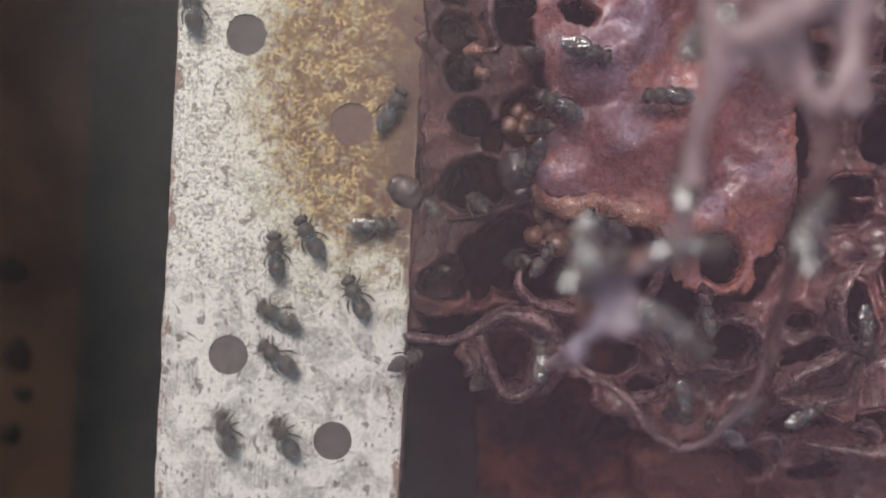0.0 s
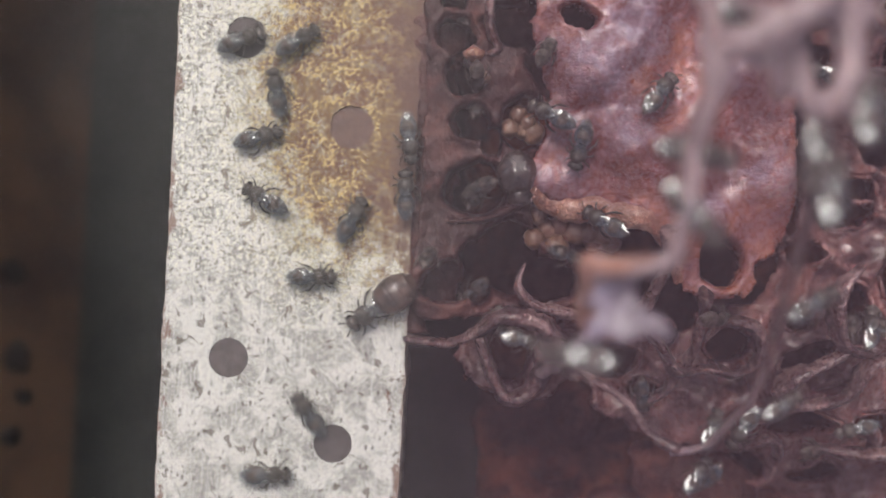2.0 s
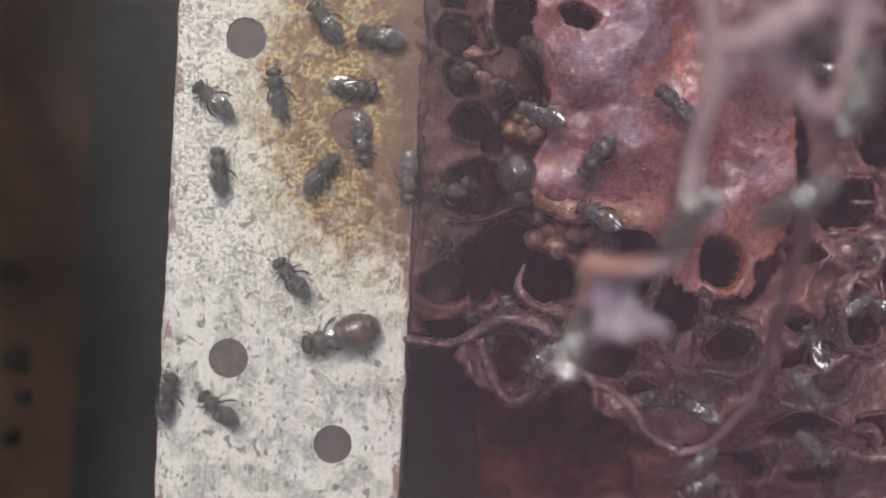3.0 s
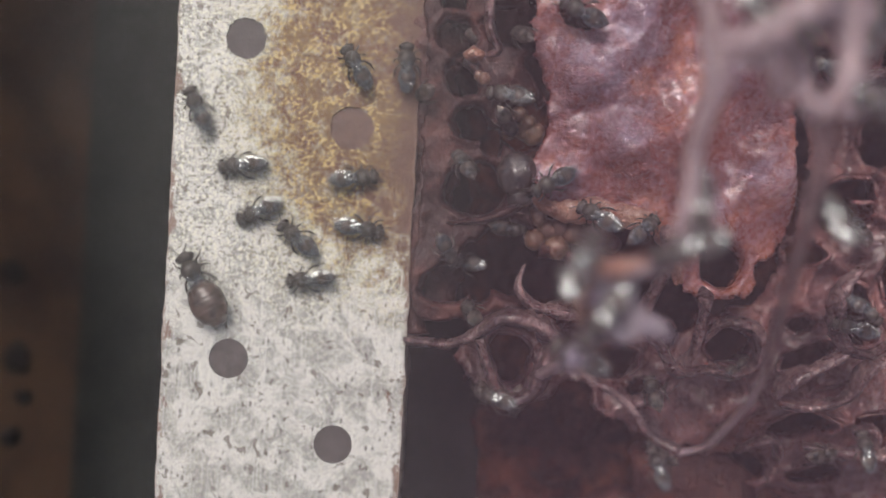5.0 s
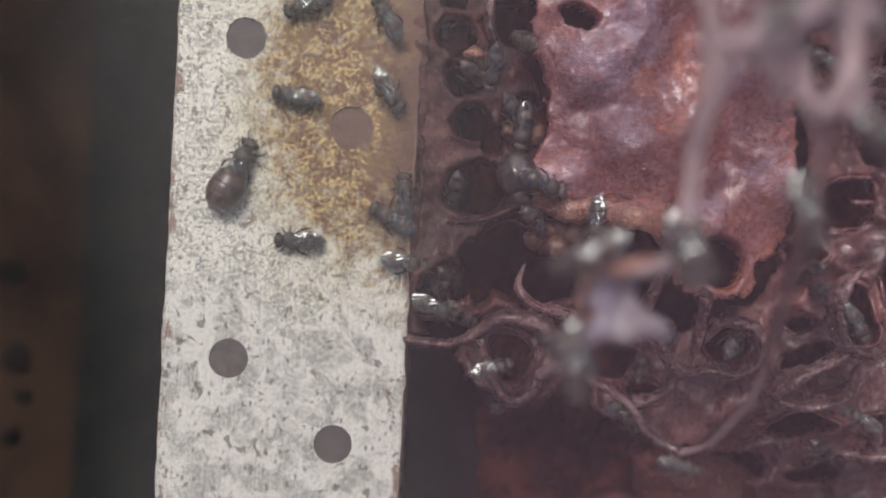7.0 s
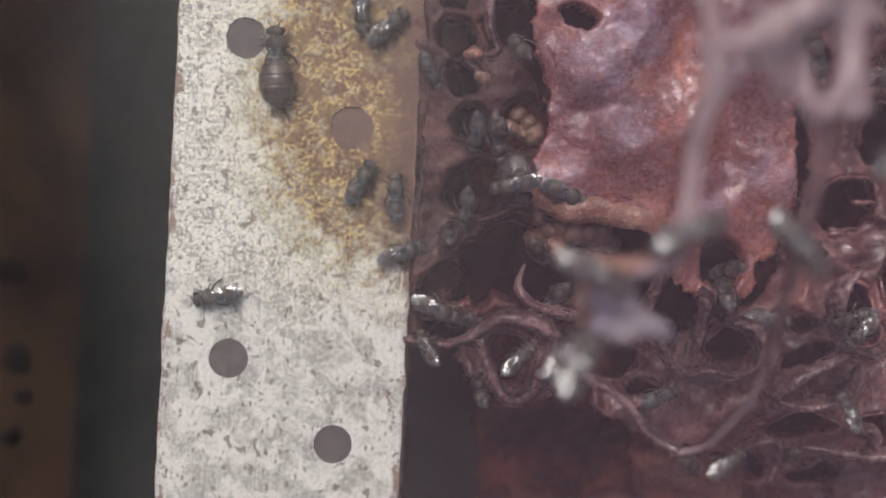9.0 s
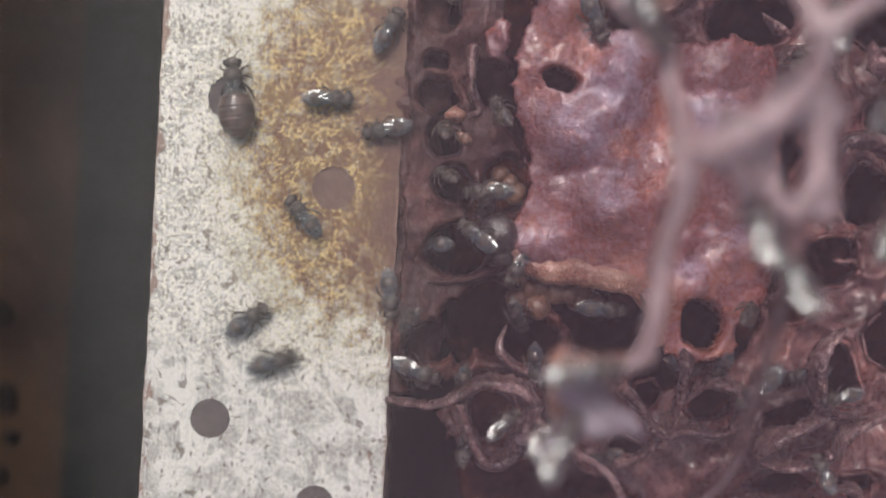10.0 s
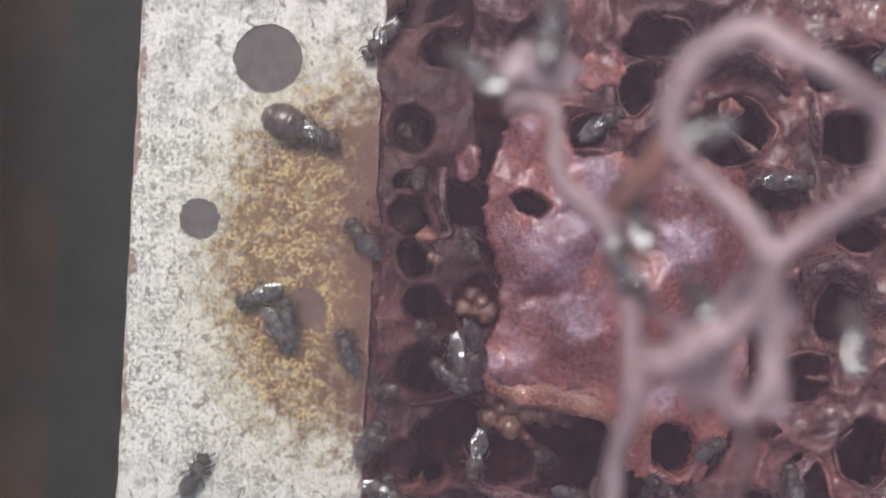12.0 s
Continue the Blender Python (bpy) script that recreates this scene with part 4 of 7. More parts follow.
QUEEN_ROWS = [
    (0, mm(-1.19, 3.31, -2.0, -0, 0, 325)),
    (0.5, mm(0.94, 1.65, -2.0, -0, 0, 305)),
    (1, mm(0.64, 0.54, -2.0, -0, -0, 270)),
    (1.5, mm(-1.78, -2.75, -1.0, -0, -0, 230)),
    (1.8, mm(-4.64, -4.76, 0, -0, -0, 215)),
    (2, mm(-6.32, -5.44, 0, -0, -0, 215)),
    (2.2, mm(-6.72, -6.01, 0, -0, -0, 220)),
    (2.5, mm(-7.51, -7.12, 0, -0, -0, 222)),
    (2.6, mm(-8, -7.26, 0, -0, -0, 220)),
    (2.8, mm(-8.5, -7.46, 0, -0, -0, 215)),
    (3, mm(-10.08, -7.86, 0, -0, -0, 195)),
    (3.2, mm(-11.27, -7.46, 0, 0, 0, 180)),
    (4, mm(-17, -6.61, 0, 0, 0, 165)),
    (4.8, mm(-21.35, -3.88, 0, 0, 0, 135)),
    (5, mm(-21.64, -2.4, 0, 0, 0, 118)),
    (5.2, mm(-21.35, -1.41, 0, 0, 0, 100)),
    (5.5, mm(-20.56, 0.32, 0, -0, 0, 82)),
    (5.8, mm(-20.26, 2.04, 0, -0, 0, 70)),
    (6, mm(-19.77, 2.63, 0, -0, 0, 65)),
    (6.2, mm(-19.57, 3.52, 0, -0, 0, 65)),
    (6.5, mm(-18.38, 5.74, 0, -0, 0, 60)),
    (6.8, mm(-18.28, 6.38, 0, -0, 0, 60)),
    (7, mm(-17.69, 7.46, 0, -0, 0, 62)),
    (7.2, mm(-17.2, 9.04, 0, -0, 0, 70)),
    (8, mm(-15.02, 14.87, 0, 0, 0, 100)),
    (8.8, mm(-14.82, 16.85, 0, 0, 0, 95)),
    (9, mm(-14.53, 17.1, 0, 0, 0, 92)),
    (9.2, mm(-15.69, 17.88, 0, 0, 0, 110)),
    (9.5, mm(-15.85, 18.29, 0, 0, 0, 118)),
    (9.8, mm(-16.42, 18.88, 0, 0, 0, 110)),
    (10, mm(-16.56, 19.7, 0, 0, 0, 95)),
    (10.2, mm(-16.74, 20.63, 0, -0, 0, 80)),
    (10.5, mm(-15.08, 22.42, 0, -0, 0, 62)),
    (10.8, mm(-13.76, 24.14, 0, -0, 0, 55)),
    (11, mm(-13.19, 25.05, 0, -0, 0, 52)),
    (11.2, mm(-11.86, 25.24, 0, -0, 0, 35)),
    (11.4, mm(-10.78, 25.95, 0, -0, 0, 22)),
    (11.7, mm(-8.52, 26.37, 0, -0, 0, 0)),
    (12, mm(-7.17, 25.98, 0, -0, 0, -22)),
]

WORKER_ROWS = [
    ("black stingless worker bee walking on the pale metal bar", [
        (0, mm(-14.63, -0.74, 0, 0, 0, 95)),
        (0.2, mm(-14.92, 0.75, 0, 0, 0, 93.4)),
        (0.5, mm(-14.77, 1.75, 0, -0, 0, 60)),
        (1, mm(-15.52, 2.76, 0, -0, 0, 75)),
        (1.2, mm(-15.61, 5.24, 0, -0, 0, 67.1)),
        (1.5, mm(-14.77, 4.52, 0, -0, 0, 60)),
        (1.75, mm(-15.27, 4.48, 0, 0, 0, 105)),
        (2, mm(-15.76, 4.45, 0, 0, 0, 150)),
        (2.25, mm(-14.53, 4.84, 0, 0, 0, 100)),
        (2.5, mm(-13.29, 5.24, 0, -0, 0, 50)),
        (2.8, mm(-12.06, 6.37, 0, -0, 0, 28.61)),
        (3, mm(-10.57, 6.72, 0, -0, 0, 50)),
        (3.07, mm(-10.74, 6.97, 0, 0, 0, 90.5)),
        (3.13, mm(-10.9, 7.22, 0, 0, 0, 131)),
        (3.2, mm(-11.07, 7.46, 0, 0, 0, 171.5)),
        (4.8, mm(-15.02, 7.39, 0, -0, -0, 181.08)),
        (5, mm(-17.74, 7.34, 0, -0, -0, 185)),
        (5.2, mm(-18.58, 6.99, 0, -0, -0, 195.91)),
        (5.35, mm(-18.78, 6.99, 0, 0, 0, 137.96)),
        (5.5, mm(-18.97, 6.99, 0, -0, 0, 80)),
        (5.8, mm(-18.58, 7.97, 0, -0, 0, 80)),
        (6, mm(-15.52, 11.18, 0, -0, 0, 85)),
        (6.5, mm(-12.3, 11.91, 0, -0, 0, 40)),
        (6.67, mm(-12.55, 12.41, 0, -0, 0, 83.33)),
        (6.83, mm(-12.8, 12.9, 0, 0, 0, 126.67)),
        (7, mm(-13.04, 13.39, 0, 0, 0, 170)),
        (7.1, mm(-12.55, 15.02, 0, 0, 0, 125.07)),
        (7.2, mm(-12.06, 16.65, 0, -0, 0, 80.13)),
        (8, mm(-11.07, 24.76, 0, -0, 0, 77.94)),
        (12, mm(-6.92, 40.7, 0, -0, 0, 75.42)),
    ]),
    ("black stingless worker bee walking on the pale metal bar", [
        (0, mm(-14.53, -6.08, 0, 0, 0, 150)),
        (0.2, mm(-16.01, -4.69, 0, 0, 0, 111.49)),
        (0.5, mm(-15.76, -2.94, 0, 0, 0, 110)),
        (0.65, mm(-14.9, -2.47, 0, -0, 0, 65)),
        (0.8, mm(-14.03, -1.99, 0, -0, 0, 20)),
        (1, mm(-11.56, -2.08, 0, -0, 0, 15)),
        (1.5, mm(-9.34, -2.5, 0, -0, 0, 10)),
        (2, mm(-11.32, -2.47, 0, -0, 0, 0)),
        (2.5, mm(-13.04, -2.17, 0, -0, 0, 5)),
        (2.67, mm(-13.13, -2.26, 0, -0, 0, 46.67)),
        (2.83, mm(-13.21, -2.34, 0, -0, 0, 88.33)),
        (3, mm(-13.29, -2.42, 0, 0, 0, 130)),
        (3.2, mm(-13.84, -0.94, 0, 0, 0, 102.02)),
        (4.8, mm(-14.03, 1.06, 0, -0, 0, 62.57)),
        (4.9, mm(-13.42, 1.06, 0, 0, 0, 101.28)),
        (5, mm(-12.8, 1.06, 0, 0, 0, 140)),
        (5.5, mm(-12.55, 1.06, 0, 0, 0, 95)),
        (6, mm(-11.81, 1.54, 0, 0, 0, 105)),
        (6.25, mm(-11.74, 1.66, 0, 0, 0, 142.5)),
        (6.5, mm(-11.66, 1.79, 0, 0, 0, 180)),
        (7, mm(-12.8, 0.79, 0, 0, 0, 180)),
        (7.2, mm(-13.04, 1.43, 0, -0, -0, 213.58)),
        (8.8, mm(-18.97, -3.31, 0, -0, -0, 200)),
        (9, mm(-19.96, -4.15, 0, -0, -0, 190)),
        (9.07, mm(-20.19, -3.92, 0, 0, 0, 142)),
        (9.13, mm(-20.41, -3.69, 0, 0, 0, 94)),
        (9.2, mm(-20.63, -3.46, 0, -0, 0, 45.99)),
        (9.5, mm(-18.71, -2.86, 0, -0, 0, 75)),
        (9.6, mm(-18.53, -1.75, 0, -0, 0, 60)),
        (10, mm(-15.37, -0.8, 0, -0, 0, 35)),
        (10.5, mm(-12.11, 3.25, 0, -0, 0, 55)),
        (11, mm(-12.55, 5.03, 0, 0, 0, 100)),
        (11.5, mm(-11.77, 7.44, 0, -0, 0, 60)),
        (11.67, mm(-11.22, 7.82, 0, -0, 0, 20)),
        (11.83, mm(-10.68, 8.2, 0, -0, 0, -20)),
        (12, mm(-10.13, 8.59, 0, -0, 0, -60)),
    ]),
    ("black stingless worker bee walking on the pale metal bar", [
        (0, mm(-14.53, -9.74, 0, 0, 0, 140)),
        (0.2, mm(-16.01, -8.15, 0, 0, 0, 116.42)),
        (0.5, mm(-16.5, -5.76, 0, 0, 0, 110)),
        (0.8, mm(-19.37, -3.18, 0, 0, 0, 119.17)),
        (1, mm(-19.47, -0.45, 0, -0, 0, 85)),
        (1.2, mm(-19.17, 3.96, 0, -0, 0, 81.09)),
        (1.5, mm(-18.48, 5.85, 0, -0, 0, 80)),
        (1.8, mm(-17.2, 8.72, 0, -0, 0, 57.85)),
        (2, mm(-16.01, 9.78, 0, -0, 0, 15)),
        (2.25, mm(-15.52, 10.23, 0, -0, 0, 57.5)),
        (2.5, mm(-15.02, 10.67, 0, 0, 0, 100)),
        (2.8, mm(-18.18, 12.11, 0, 0, 0, 154.54)),
        (3, mm(-20.21, 13.14, 0, 0, 0, 140)),
        (3.2, mm(-20.21, 13.64, 0, 0, 0, 146.17)),
        (4, mm(-21.07, 13.97, 0, -0, -0, 185.32)),
        (4.8, mm(-21.94, 14.3, 0, -0, -0, 224.47)),
        (4.9, mm(-21.69, 13.37, 0, 0, 0, 169.74)),
        (5, mm(-21.45, 12.43, 0, 0, 0, 115)),
        (5.1, mm(-21.49, 11.44, 0, -0, 0, 57.43)),
        (5.2, mm(-21.54, 10.45, 0, -0, 0, -0.14)),
        (5.3, mm(-20.69, 11.11, 0, -0, 0, 49.9)),
        (5.4, mm(-19.83, 11.76, 0, 0, 0, 99.95)),
        (5.5, mm(-18.97, 12.42, 0, 0, 0, 150)),
        (6, mm(-17.99, 9.94, 0, 0, 0, 130)),
        (6.3, mm(-20.95, 10.43, 0, 0, 0, 165.33)),
        (6.5, mm(-22.68, 11.17, 0, -0, -0, 200)),
        (6.8, mm(-23.6, 11.02, -3, 9.43, 70.43, 190)),
        (7.1, mm(-23.3, 11.02, -9, 6.8, 137.41, 190)),
        (7.5, mm(-19.5, 11.02, -9.05, -0, -180, 190)),
        (12, mm(-19.5, 10.92, -9.05, -0, -180, 190)),
    ]),
    ("black stingless worker bee walking on the pale metal bar", [
        (0, mm(-11.66, 0.84, 0, 0, 0, 120)),
        (0.5, mm(-11.56, 2.74, 0, 0, 0, 100)),
        (0.8, mm(-11.86, 4.48, 0, 0, 0, 96.31)),
        (1, mm(-12.06, 7.21, 0, -0, 0, 90)),
        (1.2, mm(-13.29, 10.68, 0, -0, 0, 90)),
        (1.3, mm(-12.88, 10.85, 0, -0, 0, 33.33)),
        (1.4, mm(-12.47, 11.02, 0, -0, 0, -23.33)),
        (1.5, mm(-12.06, 11.19, 0, -0, 0, -80)),
        (1.6, mm(-12.39, 12.87, 0, -0, 0, -22)),
        (1.7, mm(-12.72, 14.55, 0, -0, 0, 35.99)),
        (1.8, mm(-13.04, 16.24, 0, 0, 0, 93.99)),
        (1.9, mm(-12.8, 17.26, 0, -0, 0, 61.99)),
        (2, mm(-12.55, 18.28, 0, -0, 0, 30)),
        (2.2, mm(-10.57, 18.8, 0, -0, 0, -4.15)),
        (2.5, mm(-9.83, 18.09, 0, -0, 0, -30)),
        (2.67, mm(-10, 18.74, 0, -0, 0, 23.33)),
        (2.83, mm(-10.16, 19.4, 0, -0, 0, 76.67)),
        (3, mm(-10.33, 20.06, 0, 0, 0, 130)),
        (3.07, mm(-10.08, 20.31, 0, -0, 0, 82.64)),
        (3.13, mm(-9.83, 20.56, 0, -0, 0, 35.28)),
        (3.2, mm(-9.59, 20.81, 0, -0, 0, -12.08)),
        (4.5, mm(-4.64, 18.85, 0, -0, 0, -36.03)),
        (4.67, mm(-4.15, 17.94, 0, -0, 0, 5.98)),
        (4.83, mm(-3.66, 17.04, 0, -0, 0, 47.99)),
        (5, mm(-3.16, 16.13, 0, -0, 0, 90)),
        (5.33, mm(-3.24, 15.8, 0, 0, 0, 136.67)),
        (5.67, mm(-3.33, 15.47, 0, -0, -0, 183.33)),
        (6, mm(-3.41, 15.13, 0, -0, -0, 230)),
        (6.5, mm(-4.15, 17.72, 0, 0, 0, 175)),
        (7, mm(-4.89, 20.31, 0, 0, 0, 120)),
        (8, mm(-4.64, 24.76, 0, 0, 0, 120)),
        (8.5, mm(-4.64, 22.16, 0, -0, 0, 80)),
        (9, mm(-4.64, 19.57, 0, -0, 0, 40)),
        (9.17, mm(-4.11, 18.35, 0, 0, 0, 93.33)),
        (9.33, mm(-3.58, 17.14, 0, 0, 0, 146.67)),
        (9.5, mm(-3.05, 15.92, 0, -0, -0, 200)),
        (10, mm(-3.51, 15.75, 0, -0, -0, 190)),
        (10.25, mm(-2.8, 15.8, 0, 0, 0, 152.5)),
        (10.5, mm(-2.08, 15.85, 0, 0, 0, 115)),
        (11, mm(-2.42, 17.14, 0, 0, 0, 127.98)),
        (12, mm(-2.97, 16.99, 0, 0, 0, 127.98)),
    ]),
    ("black stingless worker bee walking on the pale metal bar", [
        (0, mm(-5.98, 1.73, 0, -0, 0, 5)),
        (0.17, mm(-5.7, 1.49, 0, -0, 0, 53.33)),
        (0.33, mm(-5.42, 1.25, 0, 0, 0, 101.67)),
        (0.5, mm(-5.14, 1.01, 0, 0, 0, 150)),
        (1, mm(-5.63, 0.54, 0, 0, 0, 130)),
        (1.5, mm(-7.12, -0.18, 0, 0, 0, 130)),
        (1.8, mm(-8.2, 1.51, 0, 0, 0, 104.37)),
        (2, mm(-7.86, 2.72, 0, -0, 0, 60)),
        (2.5, mm(-5.14, 6.97, 0, -0, 0, 70)),
        (2.8, mm(-6.62, 8.94, 0, 0, 0, 128.66)),
        (2.87, mm(-6.79, 9.11, 0, 0, 0, 179.11)),
        (2.93, mm(-6.95, 9.27, 0, -0, -0, 229.55)),
        (3, mm(-7.12, 9.44, 0, -0, 0, 280)),
        (4.8, mm(-7.12, 2.3, 0, -0, -0, 270)),
        (4.9, mm(-7.12, 2.05, 0, -0, 0, 310)),
        (5, mm(-7.12, 1.8, 0, -0, 0, 350)),
        (5.25, mm(-5.51, 1.43, 0, -0, 0, 320)),
        (5.5, mm(-3.9, 1.06, 0, -0, 0, 290)),
        (5.67, mm(-3.57, 0.89, 0, -0, 0, 337.25)),
        (5.83, mm(-3.24, 0.72, 0, -0, 0, 384.5)),
        (6, mm(-2.92, 0.56, 0, -0, 0, 431.75)),
        (6.5, mm(-2.77, 4.5, 0, -0, 0, 450)),
        (7, mm(-3.41, 4.74, 0, -0, 0, 450)),
        (9, mm(-4.15, 4.74, 0, -0, 0, 450)),
        (9.17, mm(-3.87, 5.01, 0, 0, 0, 496.67)),
        (9.33, mm(-3.58, 5.28, 0, -0, -0, 543.33)),
        (9.5, mm(-3.29, 5.54, 0, -0, -0, 590)),
        (10, mm(-3.02, 1.17, 0, -0, 0, 633.98)),
        (10.17, mm(-3, 1.08, 0, -0, -0, 592.66)),
        (10.33, mm(-2.99, 0.98, 0, -0, -0, 551.33)),
        (10.5, mm(-2.97, 0.88, 0, 0, 0, 510)),
        (10.67, mm(-3.61, 0.95, 0, 0, 0, 461.67)),
        (10.83, mm(-4.25, 1.01, 0, -0, 0, 413.33)),
        (11, mm(-4.89, 1.08, 0, -0, 0, 365)),
        (11.4, mm(-4.7, 0.35, 0, -0, 0, 328.44)),
        (11.7, mm(-3.46, -0.1, 0.5, -0, 0, 374.22)),
        (12, mm(-2.22, -0.56, 1, -0, 0, 420)),
    ]),
    ("black stingless worker bee walking on the pale metal bar", [
        (0, mm(-7.61, -4.45, 0, 0, 0, 115)),
        (0.5, mm(-7.71, -1.96, 0, 0, 0, 95)),
        (1, mm(-9.09, 3.51, 0, -0, 0, 85)),
        (1.2, mm(-9.59, 6.23, 0, -0, 0, 59.68)),
        (1.35, mm(-8.1, 6.98, 0, -0, 0, 24.07)),
        (1.5, mm(-6.62, 7.73, 0, -0, 0, -11.55)),
        (1.75, mm(-4.94, 6.34, 0, -0, 0, 39.23)),
        (2, mm(-3.26, 4.94, 0, -0, 0, 90)),
        (2.4, mm(-2.92, 11.9, 0, 0, 0, 99.87)),
        (2.7, mm(-4.27, 15.24, 0, 0, 0, 134.93)),
        (3, mm(-5.63, 18.58, 0, 0, 0, 170)),
        (3.9, mm(-6.37, 17.73, 0, -0, -0, 200.53)),
        (4.8, mm(-7.12, 16.87, 0, -0, -0, 231.06)),
        (4.9, mm(-7.36, 16.5, 0, 0, 0, 175.53)),
        (5, mm(-7.61, 16.13, 0, 0, 0, 120)),
        (5.5, mm(-9.34, 19.59, 0, 0, 0, 110)),
        (6, mm(-12.06, 24.77, 0, 0, 0, 127.71)),
        (6.27, mm(-11.97, 24.11, 0, 0, 0, 175.14)),
        (6.53, mm(-11.89, 23.44, 0, -0, -0, 222.57)),
        (6.8, mm(-11.81, 22.78, 0, -0, -0, 270)),
        (6.9, mm(-11.93, 22.04, 0, -0, -0, 235)),
        (7, mm(-12.06, 21.3, 0, -0, -0, 200)),
        (7.2, mm(-13.54, 23.52, 0, 0, 0, 146.17)),
        (7.4, mm(-15.02, 25.74, 0, 0, 0, 92.34)),
        (12, mm(-12.85, 40.7, 0, -0, 0, 81.74)),
    ]),
    ("black stingless worker bee walking on the pale metal bar", [
        (0, mm(-18.97, -16.31, 0, 0, 0, 105)),
        (0.07, mm(-18.58, -17.67, 0, 0, 0, 163.44)),
        (0.13, mm(-18.18, -19.04, 0, -0, -0, 221.89)),
        (0.2, mm(-17.79, -20.4, 0, -0, 0, 280.33)),
        (0.4, mm(-17.49, -24.44, 0, -0, 0, 272.27)),
        (1, mm(-17.49, -27.87, 0, -0, -0, 270)),
        (8.8, mm(-17.49, -27.62, 0, -0, -0, 270)),
        (9.03, mm(-17.54, -27.6, 0, -0, -0, 214.98)),
        (9.27, mm(-17.58, -27.58, 0, 0, 0, 159.97)),
        (9.5, mm(-17.62, -27.56, 0, 0, 0, 104.95)),
        (11, mm(-20.21, -17.45, 0, 0, 0, 94.9)),
        (11.5, mm(-19.18, -9.36, 0, -0, 0, 78.97)),
        (12, mm(-17.54, -3.77, 0, -0, 0, 60)),
    ]),
    ("black stingless worker bee walking on the pale metal bar", [
        (0, mm(-13.89, -16.8, 0, 0, 0, 120)),
        (0.1, mm(-13.96, -15.81, 0, -0, 0, 70.81)),
        (0.2, mm(-14.03, -14.82, 0, -0, 0, 21.61)),
        (0.3, mm(-12.72, -14.98, 0, -0, 0, 64.41)),
        (0.4, mm(-11.4, -15.14, 0, 0, 0, 107.2)),
        (0.5, mm(-10.08, -15.3, 0, 0, 0, 150)),
        (0.6, mm(-8.43, -16.2, 0, -0, -0, 203.82)),
        (0.7, mm(-6.79, -17.1, 0, -0, -0, 257.64)),
        (0.8, mm(-5.14, -18, 0, -0, 0, 311.46)),
        (1, mm(-4.64, -21.45, 0, -0, 0, 300)),
        (1.3, mm(-4.15, -25.39, 0, -0, 0, 287.27)),
        (12, mm(-0, -36.38, 1, -0, 0, 290.68)),
    ]),
    ("black stingless worker bee walking on the pale metal bar", [
        (0, mm(-4.4, 12.1, 0, -0, 0, 60)),
        (0.5, mm(-4.5, 10.15, 0, -0, 0, 90)),
        (1, mm(-6.13, 10.67, 0, -0, 0, 70)),
        (1.25, mm(-5.14, 9.94, 0, 0, 0, 115)),
        (1.5, mm(-4.15, 9.21, 0, 0, 0, 160)),
        (1.75, mm(-3.53, 9.3, 0, -0, -0, 217.59)),
        (2, mm(-2.92, 9.39, 0, -0, 0, 275.19)),
        (4, mm(-3.41, 1.05, 0, -0, -0, 240.79)),
        (4.8, mm(-9.09, -1.66, 0, -0, -0, 200)),
        (5, mm(-11.81, -2.64, 0, -0, -0, 185)),
        (5.5, mm(-14.53, -2.9, 0, 0, 0, 165)),
        (5.75, mm(-12.85, -3.15, 0, 0, 0, 120)),
        (6, mm(-11.17, -3.4, 0, -0, 0, 75)),
        (6.15, mm(-9.39, -2.9, 0, -0, 0, 27.5)),
        (6.3, mm(-7.61, -2.41, 0, -0, 0, -20)),
        (6.37, mm(-6.51, -2.83, 0, -0, 0, -76.67)),
        (6.43, mm(-5.4, -3.24, 0, -0, -0, -133.33)),
        (6.5, mm(-4.3, -3.65, 0, 0, 0, -190)),
        (6.67, mm(-3.01, -4.15, 0.33, -0, -0, -134.27)),
        (6.83, mm(-1.73, -4.64, 0.67, -0, 0, -78.54)),
        (7, mm(-0.44, -5.14, 1, -0, 0, -22.81)),
        (12, mm(-0.5, -5.25, 1, -0, 0, -22.81)),
    ]),
    ("black stingless worker bee walking on the pale metal bar", [
        (0, mm(-21.94, 20.75, 0, 0, 0, 100)),
        (0.3, mm(-21.69, 23.48, 0, 0, 0, 100)),
        (0.47, mm(-21.9, 22.81, 0, 0, 0, 145)),
        (0.65, mm(-22.11, 22.14, 0, -0, -0, 190)),
        (0.82, mm(-22.32, 21.47, 0, -0, -0, 235)),
        (1, mm(-22.53, 20.8, 0, -0, 0, 280)),
        (1.2, mm(-21.69, 19.18, 0, -0, 0, 335.36)),
        (1.5, mm(-17.74, 18.6, 0, -0, 0, 365)),
        (2, mm(-17.49, 18.28, 0, -0, 0, 380)),
        (2.25, mm(-16.87, 17.69, 0, -0, 0, 350)),
        (2.5, mm(-16.26, 17.1, 0, -0, 0, 320)),
        (2.67, mm(-15.68, 16.03, 0, -0, 0, 366.67)),
        (2.83, mm(-15.1, 14.96, 0, -0, 0, 413.33)),
        (3, mm(-14.53, 13.89, 0, 0, 0, 460)),
        (3.4, mm(-16.01, 17.84, 0, 0, 0, 472.21)),
        (4.5, mm(-18.97, 24.77, 0, 0, 0, 487.32)),
        (4.93, mm(-19.37, 24.28, 0, 0, 0, 529.71)),
        (5.37, mm(-19.77, 23.78, 0, -0, -0, 572.1)),
        (5.8, mm(-20.16, 23.29, 0, -0, -0, 614.5)),
        (6, mm(-20.21, 20.32, 0, -0, -0, 610)),
        (6.2, mm(-17.39, 16.37, 0, -0, 0, 660)),
        (6.3, mm(-15.61, 13.32, 0, -0, -0, 613.33)),
